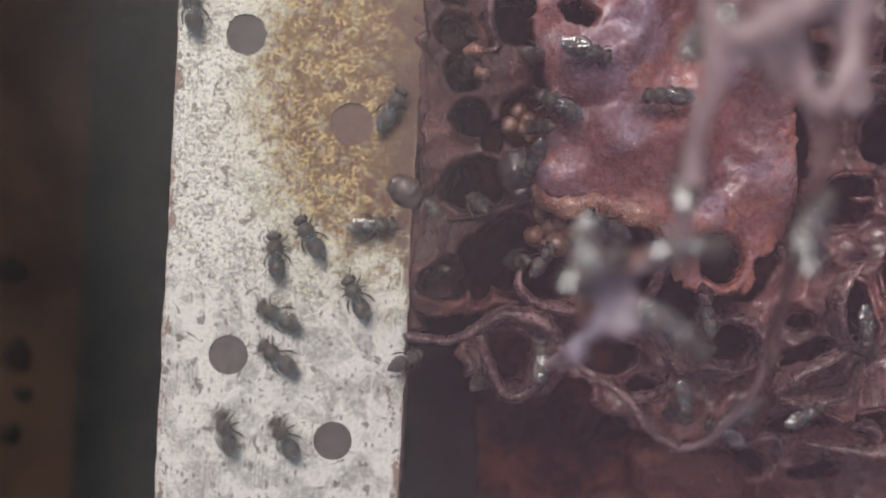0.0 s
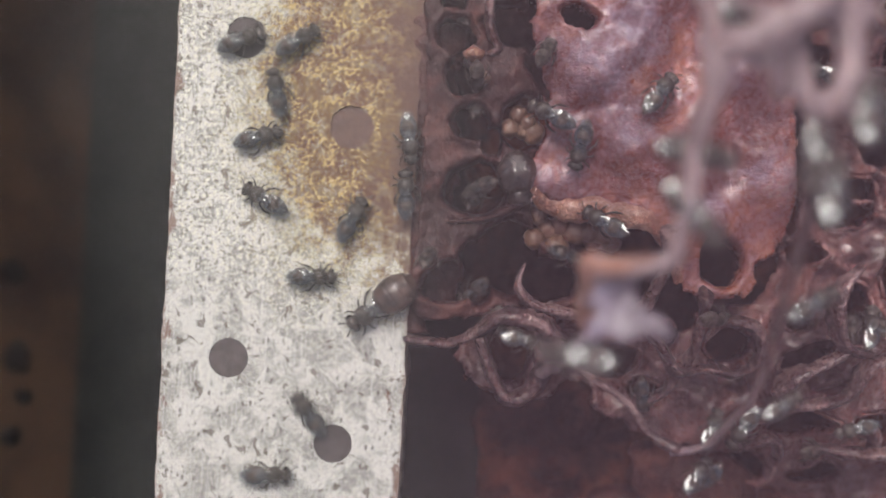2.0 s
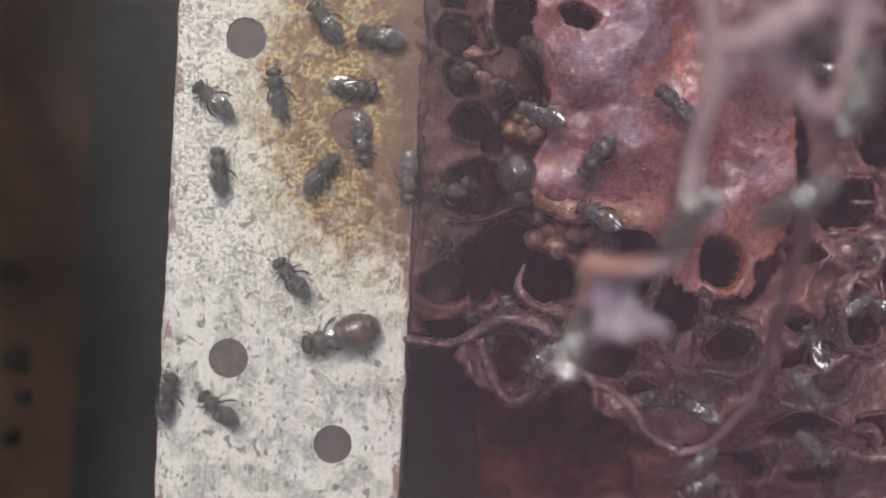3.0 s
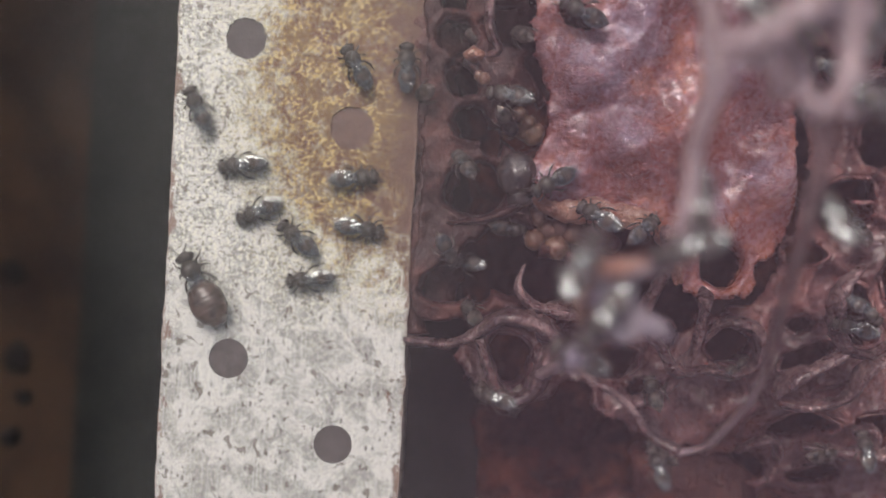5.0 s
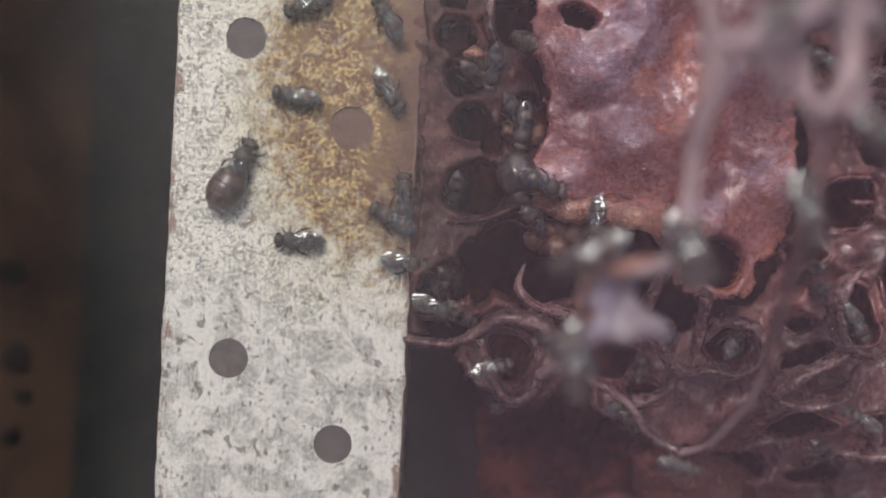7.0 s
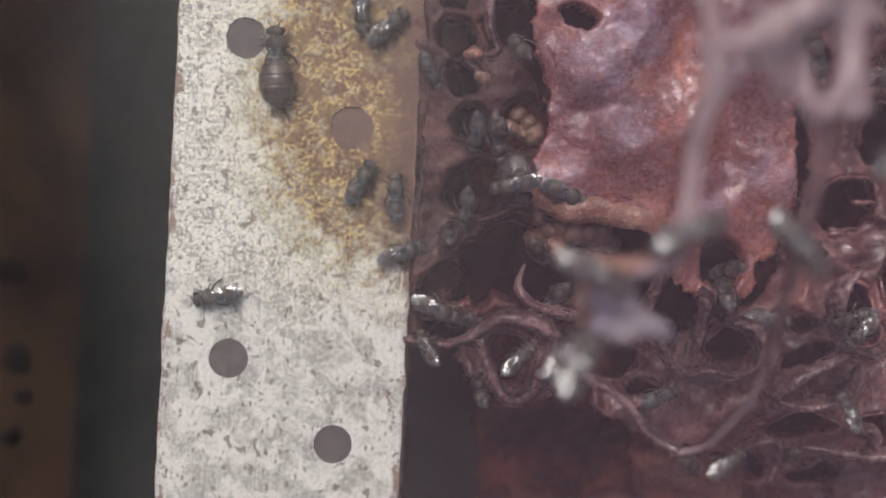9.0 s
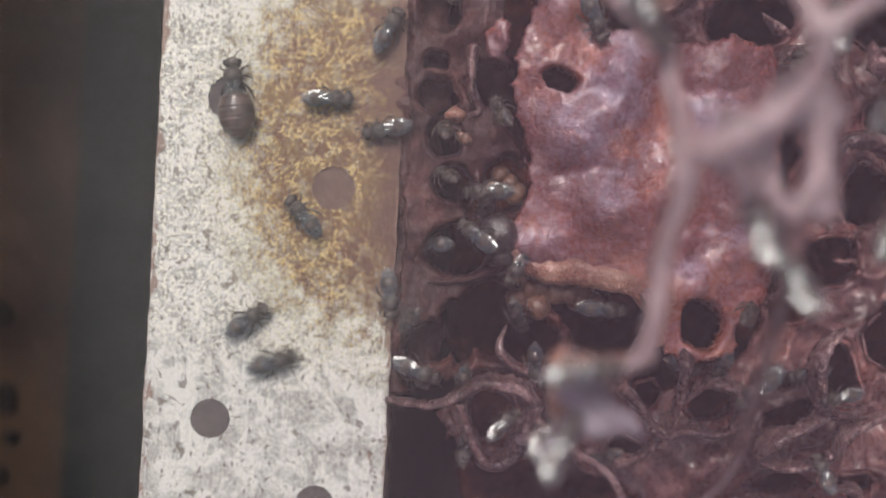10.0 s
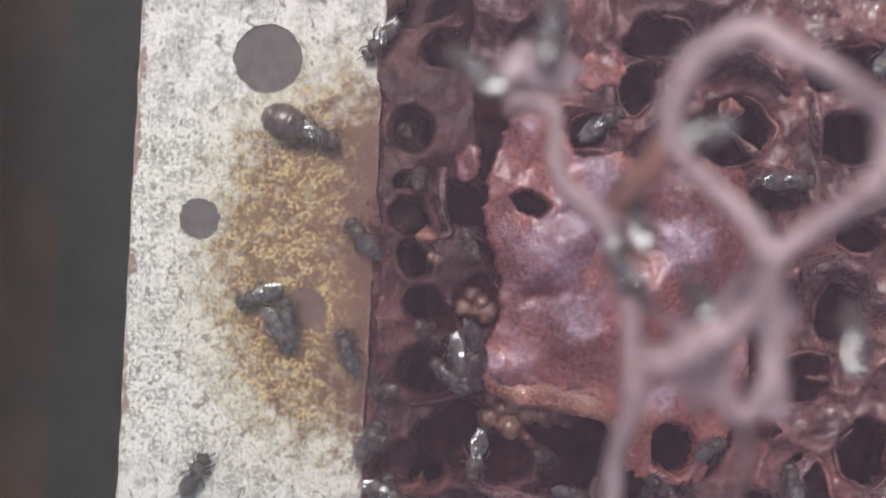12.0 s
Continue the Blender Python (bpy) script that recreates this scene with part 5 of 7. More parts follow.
        (6.4, mm(-13.84, 10.27, 0, -0, -0, 566.67)),
        (6.5, mm(-12.06, 7.22, 0, 0, 0, 520)),
        (7, mm(-4.64, 2.77, 0, 0, 0, 510)),
        (7.9, mm(-5.76, 4.25, 0, 0, 0, 465)),
        (8.8, mm(-6.87, 5.73, 0, -0, 0, 420)),
        (9, mm(-7.12, 5.98, 0, -0, 0, 420)),
        (9.25, mm(-8.91, 7.24, 0, 0, 0, 460)),
        (9.5, mm(-10.71, 8.51, 0, 0, 0, 500)),
        (10, mm(-10.68, 8.34, 0, 0, 0, 490)),
        (10.5, mm(-11.86, 9.92, 0, 0, 0, 490)),
        (11, mm(-12.55, 12.45, 0, 0, 0, 460)),
        (11.5, mm(-13.25, 11.89, 0, 0, 0, 460)),
        (11.75, mm(-12.68, 11.84, 0, 0, 0, 510)),
        (12, mm(-12.11, 11.8, 0, -0, -0, 560)),
    ]),
    ("black stingless worker bee walking on the pale metal bar", [
        (0, mm(-7.12, -25.95, 0, 0, 0, 98.41)),
        (1, mm(-7.12, -25.4, 0, 0, 0, 98.41)),
        (1.4, mm(-8.7, -15.25, 0, 0, 0, 106.95)),
        (1.45, mm(-9.26, -15.87, 0, 0, 0, 153.47)),
        (1.5, mm(-9.83, -16.48, 0, -0, -0, 200)),
        (1.65, mm(-10.25, -16.43, 0, 0, 0, 166.29)),
        (1.8, mm(-10.67, -16.38, 0, 0, 0, 132.57)),
        (2, mm(-11.81, -14.33, 0, 0, 0, 125)),
        (2.2, mm(-13.54, -8.87, 0, 0, 0, 119.2)),
        (2.5, mm(-16.26, -6.37, 0, 0, 0, 130)),
        (2.8, mm(-18.18, 0.84, 0, 0, 0, 103.94)),
        (3, mm(-19.57, 6.97, 0, 0, 0, 95)),
        (3.07, mm(-19.78, 7.63, 0, -0, 0, 51.65)),
        (3.13, mm(-20, 8.29, 0, -0, 0, 8.3)),
        (3.2, mm(-20.21, 8.95, 0, -0, 0, -35.05)),
        (4.8, mm(-15.02, 3.78, 0, -0, 0, -55.07)),
        (4.9, mm(-15.64, 3.53, 0, -0, -0, -105.03)),
        (5, mm(-16.26, 3.29, 0, -0, -0, -155)),
        (5.07, mm(-16.34, 3.33, 0, 0, 0, -209.71)),
        (5.13, mm(-16.42, 3.38, 0, 0, 0, -264.43)),
        (5.2, mm(-16.5, 3.43, 0, -0, 0, -319.14)),
        (5.3, mm(-15.19, 4.45, 0, -0, 0, -274.43)),
        (5.4, mm(-13.87, 5.47, 0, 0, 0, -229.71)),
        (5.5, mm(-12.55, 6.49, 0, 0, 0, -185)),
        (5.65, mm(-10.82, 8.71, 0, 0, 0, -240.79)),
        (5.8, mm(-9.09, 10.94, 0, -0, 0, -296.58)),
        (6, mm(-7.61, 16.37, 0, -0, 0, -299.79)),
        (6.17, mm(-7.12, 16.28, 0, -0, 0, -339.86)),
        (6.33, mm(-6.62, 16.2, 0, -0, 0, -379.93)),
        (6.5, mm(-6.13, 16.11, 0, -0, 0, -420)),
        (7, mm(-4.64, 13.64, 0, -0, 0, -420)),
        (7.13, mm(-4.48, 15.37, 0, -0, 0, -366.64)),
        (7.27, mm(-4.32, 17.1, 0, -0, 0, -313.28)),
        (7.4, mm(-4.15, 18.83, 0, 0, 0, -259.92)),
        (8.8, mm(-6.62, 24.76, 0, 0, 0, -213.69)),
        (8.87, mm(-6.79, 23.44, 0, -0, -0, -170.83)),
        (8.93, mm(-6.95, 22.12, 0, -0, -0, -127.97)),
        (9, mm(-7.12, 20.8, 0, -0, 0, -85.1)),
        (9.25, mm(-6.56, 19.23, 0, -0, 0, -27.55)),
        (9.5, mm(-6.01, 17.65, 0, -0, 0, 30)),
        (10, mm(-8.21, 18.47, 0, -0, 0, 0)),
        (10.5, mm(-9.64, 18.82, 0, -0, 0, -15)),
        (11, mm(-8.1, 16.65, 0, -0, 0, 40)),
        (11.17, mm(-8.01, 15.72, 0, -0, 0, -6.77)),
        (11.33, mm(-7.91, 14.79, 0, -0, 0, -53.54)),
        (11.5, mm(-7.82, 13.87, 0, -0, -0, -100.31)),
        (11.67, mm(-8.34, 12.44, 0, -0, -0, -153.54)),
        (11.83, mm(-8.87, 11, 0, 0, 0, -206.77)),
        (12, mm(-9.39, 9.57, 0, 0, 0, -260)),
    ]),
    ("black stingless worker bee walking on the pale metal bar", [
        (0, mm(-11.07, -25.95, 0, 0, 0, 108.15)),
        (1.5, mm(-12.55, -21.42, 0, 0, 0, 118.12)),
        (1.8, mm(-14.28, -19.93, 0, 0, 0, 148.62)),
        (1.87, mm(-14.61, -19.88, 0, 0, 0, 99.08)),
        (1.93, mm(-14.94, -19.82, 0, -0, 0, 49.54)),
        (2, mm(-15.27, -19.77, 0, -0, 0, 0)),
        (2.07, mm(-16.44, -19.69, 0, -0, 0, 56.61)),
        (2.13, mm(-17.61, -19.62, 0, 0, 0, 113.22)),
        (2.2, mm(-18.78, -19.55, 0, 0, 0, 169.83)),
        (2.35, mm(-20.61, -19.01, 0, 0, 0, 132.41)),
        (2.5, mm(-22.43, -18.48, 0, 0, 0, 95)),
        (2.8, mm(-22.43, -14.77, 0, 0, 0, 106.01)),
        (3, mm(-24.06, -12.8, 0, -0, 0, 80)),
        (3.2, mm(-24.77, -11.21, -3, -46.31, 61.43, 130)),
        (3.5, mm(-24.47, -11.21, -9, -31.51, 149.04, 130)),
        (3.9, mm(-20.67, -11.21, -9.05, 0, 180, 130)),
        (12, mm(-20.67, -11.31, -9.05, 0, 180, 130)),
    ]),
    ("black stingless worker bee walking on the pale metal bar", [
        (0, mm(-8.1, 27.42, 0, -0, -0, -131.1)),
        (1.2, mm(-11.07, 24.02, 0, -0, -0, -123.91)),
        (1.3, mm(-12.06, 22.21, 0, -0, -0, -175.94)),
        (1.4, mm(-13.04, 20.41, 0, 0, 0, -227.97)),
        (1.5, mm(-14.03, 18.6, 0, -0, 0, -280)),
        (1.6, mm(-14.17, 17.65, 0, -0, 0, -338.64)),
        (1.7, mm(-14.3, 16.69, 0, -0, 0, -397.28)),
        (1.8, mm(-14.43, 15.74, 0, -0, -0, -455.92)),
        (1.87, mm(-14.46, 15.11, 0, -0, -0, -510.61)),
        (1.93, mm(-14.49, 14.47, 0, 0, 0, -565.31)),
        (2, mm(-14.53, 13.84, 0, 0, 0, -620)),
        (2.1, mm(-13.54, 14.34, 0, -0, 0, -667.71)),
        (2.2, mm(-12.55, 14.84, 0, -0, 0, -715.42)),
        (2.5, mm(-10.82, 14.13, 0, -0, 0, -710)),
        (3, mm(-7.61, 14.13, 0, -0, 0, -730)),
        (3.9, mm(-7.73, 10.56, 0, -0, 0, -770)),
        (4.8, mm(-7.86, 6.99, 0, -0, 0, -810)),
        (4.9, mm(-7.73, 6.62, 0, -0, 0, -762.5)),
        (5, mm(-7.61, 6.25, 0, -0, 0, -715)),
        (5.5, mm(-9.83, 4.02, 0, -0, 0, -660)),
        (6, mm(-8.6, 0.31, 0, -0, 0, -670)),
        (6.25, mm(-7.86, 0.06, 0, -0, 0, -720)),
        (6.5, mm(-7.12, -0.19, 0, -0, 0, -770)),
        (7, mm(-3.16, -1.19, 0, -0, 0, -730)),
        (8.8, mm(-3.56, -0.94, 0, -0, 0, -730)),
        (9, mm(-3.41, -0.2, 0, -0, 0, -700)),
        (9.07, mm(-3.48, -1.75, 0, -0, 0, -746.67)),
        (9.13, mm(-3.56, -3.3, 0, -0, 0, -793.33)),
        (9.2, mm(-3.63, -4.85, 0, -0, -0, -840)),
        (9.35, mm(-4.9, -5.95, 0, -0, -0, -872.5)),
        (9.5, mm(-6.16, -7.06, 0, 0, 0, -905)),
        (9.8, mm(-10.1, -3.35, 0, 0, 0, -920.02)),
        (9.87, mm(-11.11, -3.74, 0, 0, 0, -968.35)),
        (9.93, mm(-12.13, -4.12, 0, -0, 0, -1016.67)),
        (10, mm(-13.15, -4.51, 0, -0, 0, -1065)),
        (10.07, mm(-14.81, -4.53, 0, -0, 0, -1010)),
        (10.13, mm(-16.46, -4.55, 0, 0, 0, -955)),
        (10.2, mm(-18.12, -4.57, 0, -0, -0, -900)),
        (10.5, mm(-24.26, -1.69, -3, -9.43, 70.43, -910)),
        (10.8, mm(-23.96, -1.69, -9, -6.8, 137.41, -910)),
        (11.2, mm(-20.16, -1.69, -9.05, 0, 180, -910)),
        (12, mm(-20.16, -1.79, -9.05, 0, 180, -910)),
    ]),
    ("black stingless worker bee walking on the pale metal bar", [
        (0, mm(-17, -27.92, 0, -0, 0, 90)),
        (2, mm(-17, -26.68, 0, -0, 0, 90)),
        (2.2, mm(-17, -22.71, 0, 0, 0, 96.14)),
        (2.5, mm(-17.99, -17.49, 0, 0, 0, 140)),
        (2.8, mm(-19.22, -14.53, 0, 0, 0, 115.62)),
        (3, mm(-19.72, -13.89, 0, 0, 0, 140)),
        (3.2, mm(-21.94, -14.18, 0, 0, 0, 180)),
        (3.6, mm(-24.95, -14.77, -3, -0, 70.71, 180)),
        (3.9, mm(-24.65, -14.77, -9, -0, 136.97, 180)),
        (4.3, mm(-20.85, -14.77, -9.05, 0, 180, 180)),
        (12, mm(-20.85, -14.87, -9.05, 0, 180, 180)),
    ]),
    ("black stingless worker bee walking on the pale metal bar", [
        (0, mm(-4.15, 36.31, 0, -0, 0, 60.89)),
        (5.25, mm(-3.31, 37.82, 0, -0, 0, 26.92)),
        (10.5, mm(-2.48, 39.32, 0, -0, 0, -7.04)),
        (10.75, mm(-1.71, 37.62, 0, -0, 0, -40.09)),
        (11, mm(-0.94, 35.92, 0, -0, 0, -73.14)),
        (11.5, mm(-0.9, 34.13, 0, -0, -0, -103.34)),
        (12, mm(-1.38, 34.03, 0, -0, -0, -130)),
    ]),
    ("black stingless worker bee walking on the pale metal bar", [
        (0, mm(-9.09, 33.84, 0, -0, -0, -132.65)),
        (2.5, mm(-10.08, 32.77, 0, -0, -0, -95.32)),
        (5, mm(-11.07, 31.7, 0, -0, 0, -57.98)),
        (9, mm(-4.64, 26.73, 0, -0, 0, -41.23)),
        (9.5, mm(-3.83, 25.69, 0, -0, 0, 9.38)),
        (10, mm(-3.02, 24.64, 0, -0, 0, 60)),
        (11, mm(-7.86, 16.65, 0, -0, 0, 30)),
        (11.25, mm(-6.85, 13.03, 0, -0, 0, -19.52)),
        (11.5, mm(-5.84, 9.42, 0, -0, 0, -69.05)),
        (11.67, mm(-5.3, 8.65, 0, -0, 0, -9.37)),
        (11.83, mm(-4.75, 7.88, 0, -0, 0, 50.32)),
        (12, mm(-4.2, 7.1, 0, 0, 0, 110)),
    ]),
    ("black glossy worker bee crawling over brown cerumen", [
        (0, mm(2.14, 19.11, -3.28, 21.19, -0.55, 116.8)),
        (1.5, mm(1.87, 19.86, -2.8, 9.07, 10.07, 116.8)),
        (2.5, mm(1.34, 20.69, -2.77, 10.53, 2.72, 116.8)),
        (5.5, mm(1.92, 19.09, -2.75, 25.13, -8.03, 116.8)),
        (6, mm(1.37, 19.76, -2.72, 4.3, -6.69, 174.03)),
        (6.5, mm(0.82, 20.42, -2.69, 5.79, 2.33, 231.26)),
        (9, mm(-0.7, 15.82, -0.12, 21.18, -10.86, 281.06)),
        (9.25, mm(0.71, 14.8, 0.65, -8.05, -5.38, 336.96)),
        (9.5, mm(2.12, 13.79, 1.42, -4.23, 19.1, 392.87)),
        (10.5, mm(0.98, 16.9, 0.4, 5.32, 24.71, 451.28)),
        (12, mm(1.95, 21.5, -0.01, 1.63, 15.24, 438.06)),
    ]),
    ("black glossy worker bee crawling over brown cerumen", [
        (0, mm(1.24, 16.31, -2.97, -8.74, 34.68, -31.27)),
        (1.5, mm(3.12, 15.17, 0.86, 2.08, 4.18, -14.83)),
        (1.83, mm(3.04, 15.4, 0.88, 4.38, 9.61, -63.67)),
        (2.17, mm(2.95, 15.64, 0.9, -1.27, 15.12, -112.51)),
        (2.5, mm(2.87, 15.88, 0.92, -11.4, 12.54, -161.36)),
        (5.5, mm(-0.95, 13.8, 0.13, -2.5, 26.21, -161.36)),
        (6, mm(0.67, 14.99, 0.13, 12.73, 19.03, -104.42)),
        (6.5, mm(2.28, 16.18, 0.12, 16.2, 4.27, -47.49)),
        (9, mm(2.54, 10, 0.46, -11.4, -21.65, -88.03)),
        (9.17, mm(2.53, 9.87, 0.55, 14.08, -19.12, -138.27)),
        (9.33, mm(2.52, 9.75, 0.64, 26.77, 2.96, -188.51)),
        (9.5, mm(2.51, 9.62, 0.73, 16.93, 24.97, -238.75)),
        (10.5, mm(1.23, 12.15, 0.96, 21.45, 1.8, -238.75)),
        (11, mm(1.81, 11.03, 0.82, 7.72, -2.12, -180.08)),
        (11.5, mm(2.38, 9.91, 0.69, 8, 2.13, -121.41)),
        (12, mm(2.96, 8.8, 0.56, 12.04, -8.57, -62.74)),
    ]),
    ("black glossy worker bee crawling over brown cerumen", [
        (0, mm(6.98, 16.71, 2.64, 16.66, 16.34, -19.74)),
        (1.5, mm(8.78, 16.06, 2.6, 20.59, -0.8, -8.53)),
        (1.83, mm(8.61, 16.21, 2.63, 6.44, -8.67, 38.99)),
        (2.17, mm(8.45, 16.36, 2.66, -4.2, -3.14, 86.51)),
        (2.5, mm(8.28, 16.51, 2.69, -3.96, 4.88, 134.04)),
        (5.5, mm(7.26, 17.63, 3.24, -5.61, 15.86, 139.31)),
        (6.5, mm(7.27, 17.38, 3.19, -3.96, 5.12, 139.31)),
        (9, mm(7.06, 16.97, 2.84, -17.6, 2.44, 139.31)),
        (9.5, mm(6.95, 17.08, 2.91, -22.07, -3.97, 139.31)),
        (10.5, mm(7.28, 16.89, 2.81, -23.44, 1, 139.31)),
        (12, mm(7.11, 16.48, 2.45, -24.82, 3.11, 139.31)),
    ]),
    ("black glossy worker bee crawling over brown cerumen", [
        (0, mm(12.12, 16.09, 4.54, 5.32, -1.67, -18.12)),
        (1.5, mm(16.36, 14.7, 3.46, 1.9, 5.79, -33.46)),
        (1.83, mm(17.55, 13.44, 3.84, -6.05, 9.4, 22.72)),
        (2.17, mm(18.74, 12.19, 4.22, -0.25, 21.62, 78.9)),
        (2.5, mm(19.92, 10.93, 4.6, 19.95, 20.35, 135.08)),
        (4, mm(14.93, 16.13, 4.72, -2.94, -10.5, 136.09)),
        (5.5, mm(9.83, 20.65, 4.07, -27.92, 13.8, 172.24)),
        (6, mm(7.04, 19.11, 2.57, -18.52, 19.62, 209.48)),
        (6.5, mm(4.25, 17.58, 1.08, -12.67, 20.73, 246.72)),
        (9, mm(5.06, 9.57, -0.22, 11.96, 13.65, 280.67)),
        (9.17, mm(5.3, 9.53, -0.19, 7.07, -3.22, 339.2)),
        (9.33, mm(5.54, 9.49, -0.16, -9.54, -0.99, 397.73)),
        (9.5, mm(5.78, 9.44, -0.13, -9.93, 16.82, 456.25)),
        (9.83, mm(5.49, 9.93, 0.41, 4.88, 12.11, 514.76)),
        (10.17, mm(5.21, 10.41, 0.94, 1.27, -0.09, 573.26)),
        (10.5, mm(4.92, 10.89, 1.47, -11.99, 4.76, 631.77)),
        (12, mm(5.87, 6.42, 3.66, 17.02, -6.93, 642.06)),
    ]),
    ("black glossy worker bee crawling over brown cerumen", [
        (0, mm(18.53, 12.07, 4.48, 17.48, 1.65, 179.81)),
        (0.7, mm(14.01, 12.08, 4.61, 3.51, -1.21, 197.16)),
        (1.1, mm(12.11, 10.79, 3.69, -3.81, 8.35, 228.91)),
        (1.5, mm(10.21, 9.5, 2.78, 0.84, 19.99, 260.65)),
        (2.5, mm(13.35, 8.13, 4.25, 21.58, 19.28, 246.4)),
        (5.5, mm(8.52, 5.63, 2.74, -14.97, -8.05, 206.29)),
        (5.83, mm(8.43, 5.63, 2.79, -16.13, 4.77, 249.28)),
        (6.17, mm(8.35, 5.62, 2.83, -10.44, 12.29, 292.27)),
        (6.5, mm(8.26, 5.61, 2.88, -4.29, 13.55, 335.26)),
        (9, mm(10.51, 4.72, 1.51, -3.81, 5.51, 335.26)),
        (9.25, mm(9.73, 4.87, 1.9, -9.39, 12.09, 281.57)),
        (9.5, mm(8.94, 5.02, 2.29, -22.73, 1.61, 227.88)),
        (10.5, mm(7.76, 1.67, -0.46, 16.97, -18.73, 254.03)),
        (12, mm(6.9, -2.13, 1.65, -1.85, -12.96, 257.23)),
    ]),
    ("black glossy worker bee crawling over brown cerumen", [
        (0, mm(9.63, 11.72, 3.61, 2.06, 4.65, 152.41)),
        (1.5, mm(9.15, 11.32, 3.62, 0.22, -3.14, 152.41)),
        (2.5, mm(8.87, 11.32, 3.52, -15.5, 22.8, 152.41)),
        (5.5, mm(5.63, 13.15, 1.08, 13.59, 20.44, 174.23)),
        (6, mm(6.24, 12.34, 0.3, 3.47, -2.45, 223.68)),
        (6.5, mm(6.85, 11.52, -0.49, -20.24, 6.64, 273.13)),
        (7.75, mm(6.45, 8.54, 1.51, -8.62, 6.36, 231.57)),
        (9, mm(6.04, 5.56, 3.5, -9.91, 15.03, 190)),
        (9.5, mm(4.78, 6.21, 2.88, -19.9, 29.49, 141.93)),
        (10.5, mm(4.86, 6.49, 3.02, -4.48, 26.62, 141.93)),
        (12, mm(5.02, 5.36, 2.83, -21.06, 26.5, 141.93)),
    ]),
    ("black glossy worker bee crawling over brown cerumen", [
        (0, mm(8.84, 9.9, 2.87, 0.27, 25.06, 170.72)),
        (1.5, mm(1.28, 11.13, -4.01, 4.67, 7.3, 132.08)),
        (1.83, mm(2.44, 12.23, -2.43, 1.28, 3.2, 88.57)),
        (2.17, mm(3.6, 13.32, -0.84, 6.9, -1.08, 45.06)),
        (2.5, mm(4.76, 14.42, 0.75, 16.65, 4.2, 1.55)),
        (5.5, mm(5.51, 11.25, 0.55, -0.03, 11.63, -54.15)),
        (6.5, mm(6.43, 12.11, -0.38, -0.54, -16.34, -54.15)),
        (9, mm(4.87, 10.49, 0.5, -4.27, 17.75, -90.81)),
        (12, mm(6.37, 8.26, 2.82, -20.38, -12.18, -56)),
    ]),
    ("black glossy worker bee crawling over brown cerumen", [
        (0, mm(7.27, 7.45, 3.19, -14.91, -10.17, -101.09)),
        (1.5, mm(7, 6.05, 3.58, 0.81, 10.75, -152.38)),
        (2.5, mm(0.61, 3.97, 0.29, 32.16, 6.72, -192.74)),
        (4, mm(1.19, 5.6, 0.66, 13.08, 7.4, -234.04)),
        (5.5, mm(1.78, 7.23, 1.03, 13.22, -7.73, -275.35)),
        (5.83, mm(1.46, 6.89, 0.02, 12.89, 11.56, -333.85)),
        (6.17, mm(1.14, 6.54, -0.99, -1.8, 16.02, -392.34)),
        (6.5, mm(0.82, 6.2, -2, -8.72, 4.48, -450.83)),
        (9, mm(1.72, 3.46, 0.48, -9.84, -18.35, -450.83)),
        (9.17, mm(1.54, 4.39, -0.41, 1.49, -17.27, -499.05)),
        (9.33, mm(1.35, 5.33, -1.31, 11.14, -15.64, -547.27)),
        (9.5, mm(1.16, 6.26, -2.2, 23.45, -10.29, -595.5)),
        (10, mm(0.81, 5.78, -2.09, 1.56, -15.49, -545.19)),
        (10.5, mm(0.46, 5.3, -1.98, -10.94, -3.59, -494.88)),
        (12, mm(-0.52, 4.57, 0.55, -16.14, 18.6, -503.51)),
    ]),
    ("black glossy worker bee crawling over brown cerumen", [
        (0, mm(3.38, 2.82, 1.03, 6.03, 32.21, 122.61)),
        (1.5, mm(3.36, 2.63, 1.19, -5.93, 13.46, 122.61)),
        (1.83, mm(2.7, 3.73, -0.1, 3.64, 12.19, 79.39)),
        (2.17, mm(2.04, 4.84, -1.38, 5.42, 26.02, 36.16)),
        (2.5, mm(1.38, 5.94, -2.66, -11.78, 37.85, -7.07)),
        (5.5, mm(6.58, 2.23, -0.65, 26.97, -0.18, -26.8)),
        (6.5, mm(7.19, 3.01, 1.33, 1.53, 10, -43.38)),
        (9, mm(8.36, 0.55, -0.61, 11.88, 20.29, -62.74)),
        (9.5, mm(8.45, 0.56, -0.61, -5.16, 22.9, -105.29)),
        (10, mm(8.22, -0.13, -0.38, 7.18, 4.38, -71.85)),
        (10.5, mm(7.98, -0.81, -0.14, -4.4, -16.98, -38.42)),
        (12, mm(12.45, -2.62, -0.55, -19.57, 21.01, -21.98)),
    ]),
    ("black glossy worker bee crawling over brown cerumen", [
        (0, mm(13.9, 2.16, 2.95, -26.01, -1.85, 147.79)),
        (1.5, mm(14.47, 1.99, 3.31, -26.9, 19.83, 147.79)),
        (2.5, mm(13.31, 2.7, 3.06, -8.47, 28.48, 147.79)),
        (5.5, mm(13.31, 2.72, 3.07, -3.16, 25.37, 147.79)),
        (6, mm(13.31, 2.59, 3.05, 15.4, 22.85, 206.03)),
        (6.5, mm(13.31, 2.47, 3.04, 26.21, 2.42, 264.27)),
        (9, mm(13.04, 0.05, -3.36, -14.23, -1.36, 253.27)),
        (9.25, mm(12.8, 0.01, -3.31, -7.69, 13.17, 309.32)),
        (9.5, mm(12.56, -0.04, -3.27, 4.75, 11.18, 365.38)),
        (10.5, mm(18.58, 0.57, 4.32, 12.62, 4.81, 333.73)),
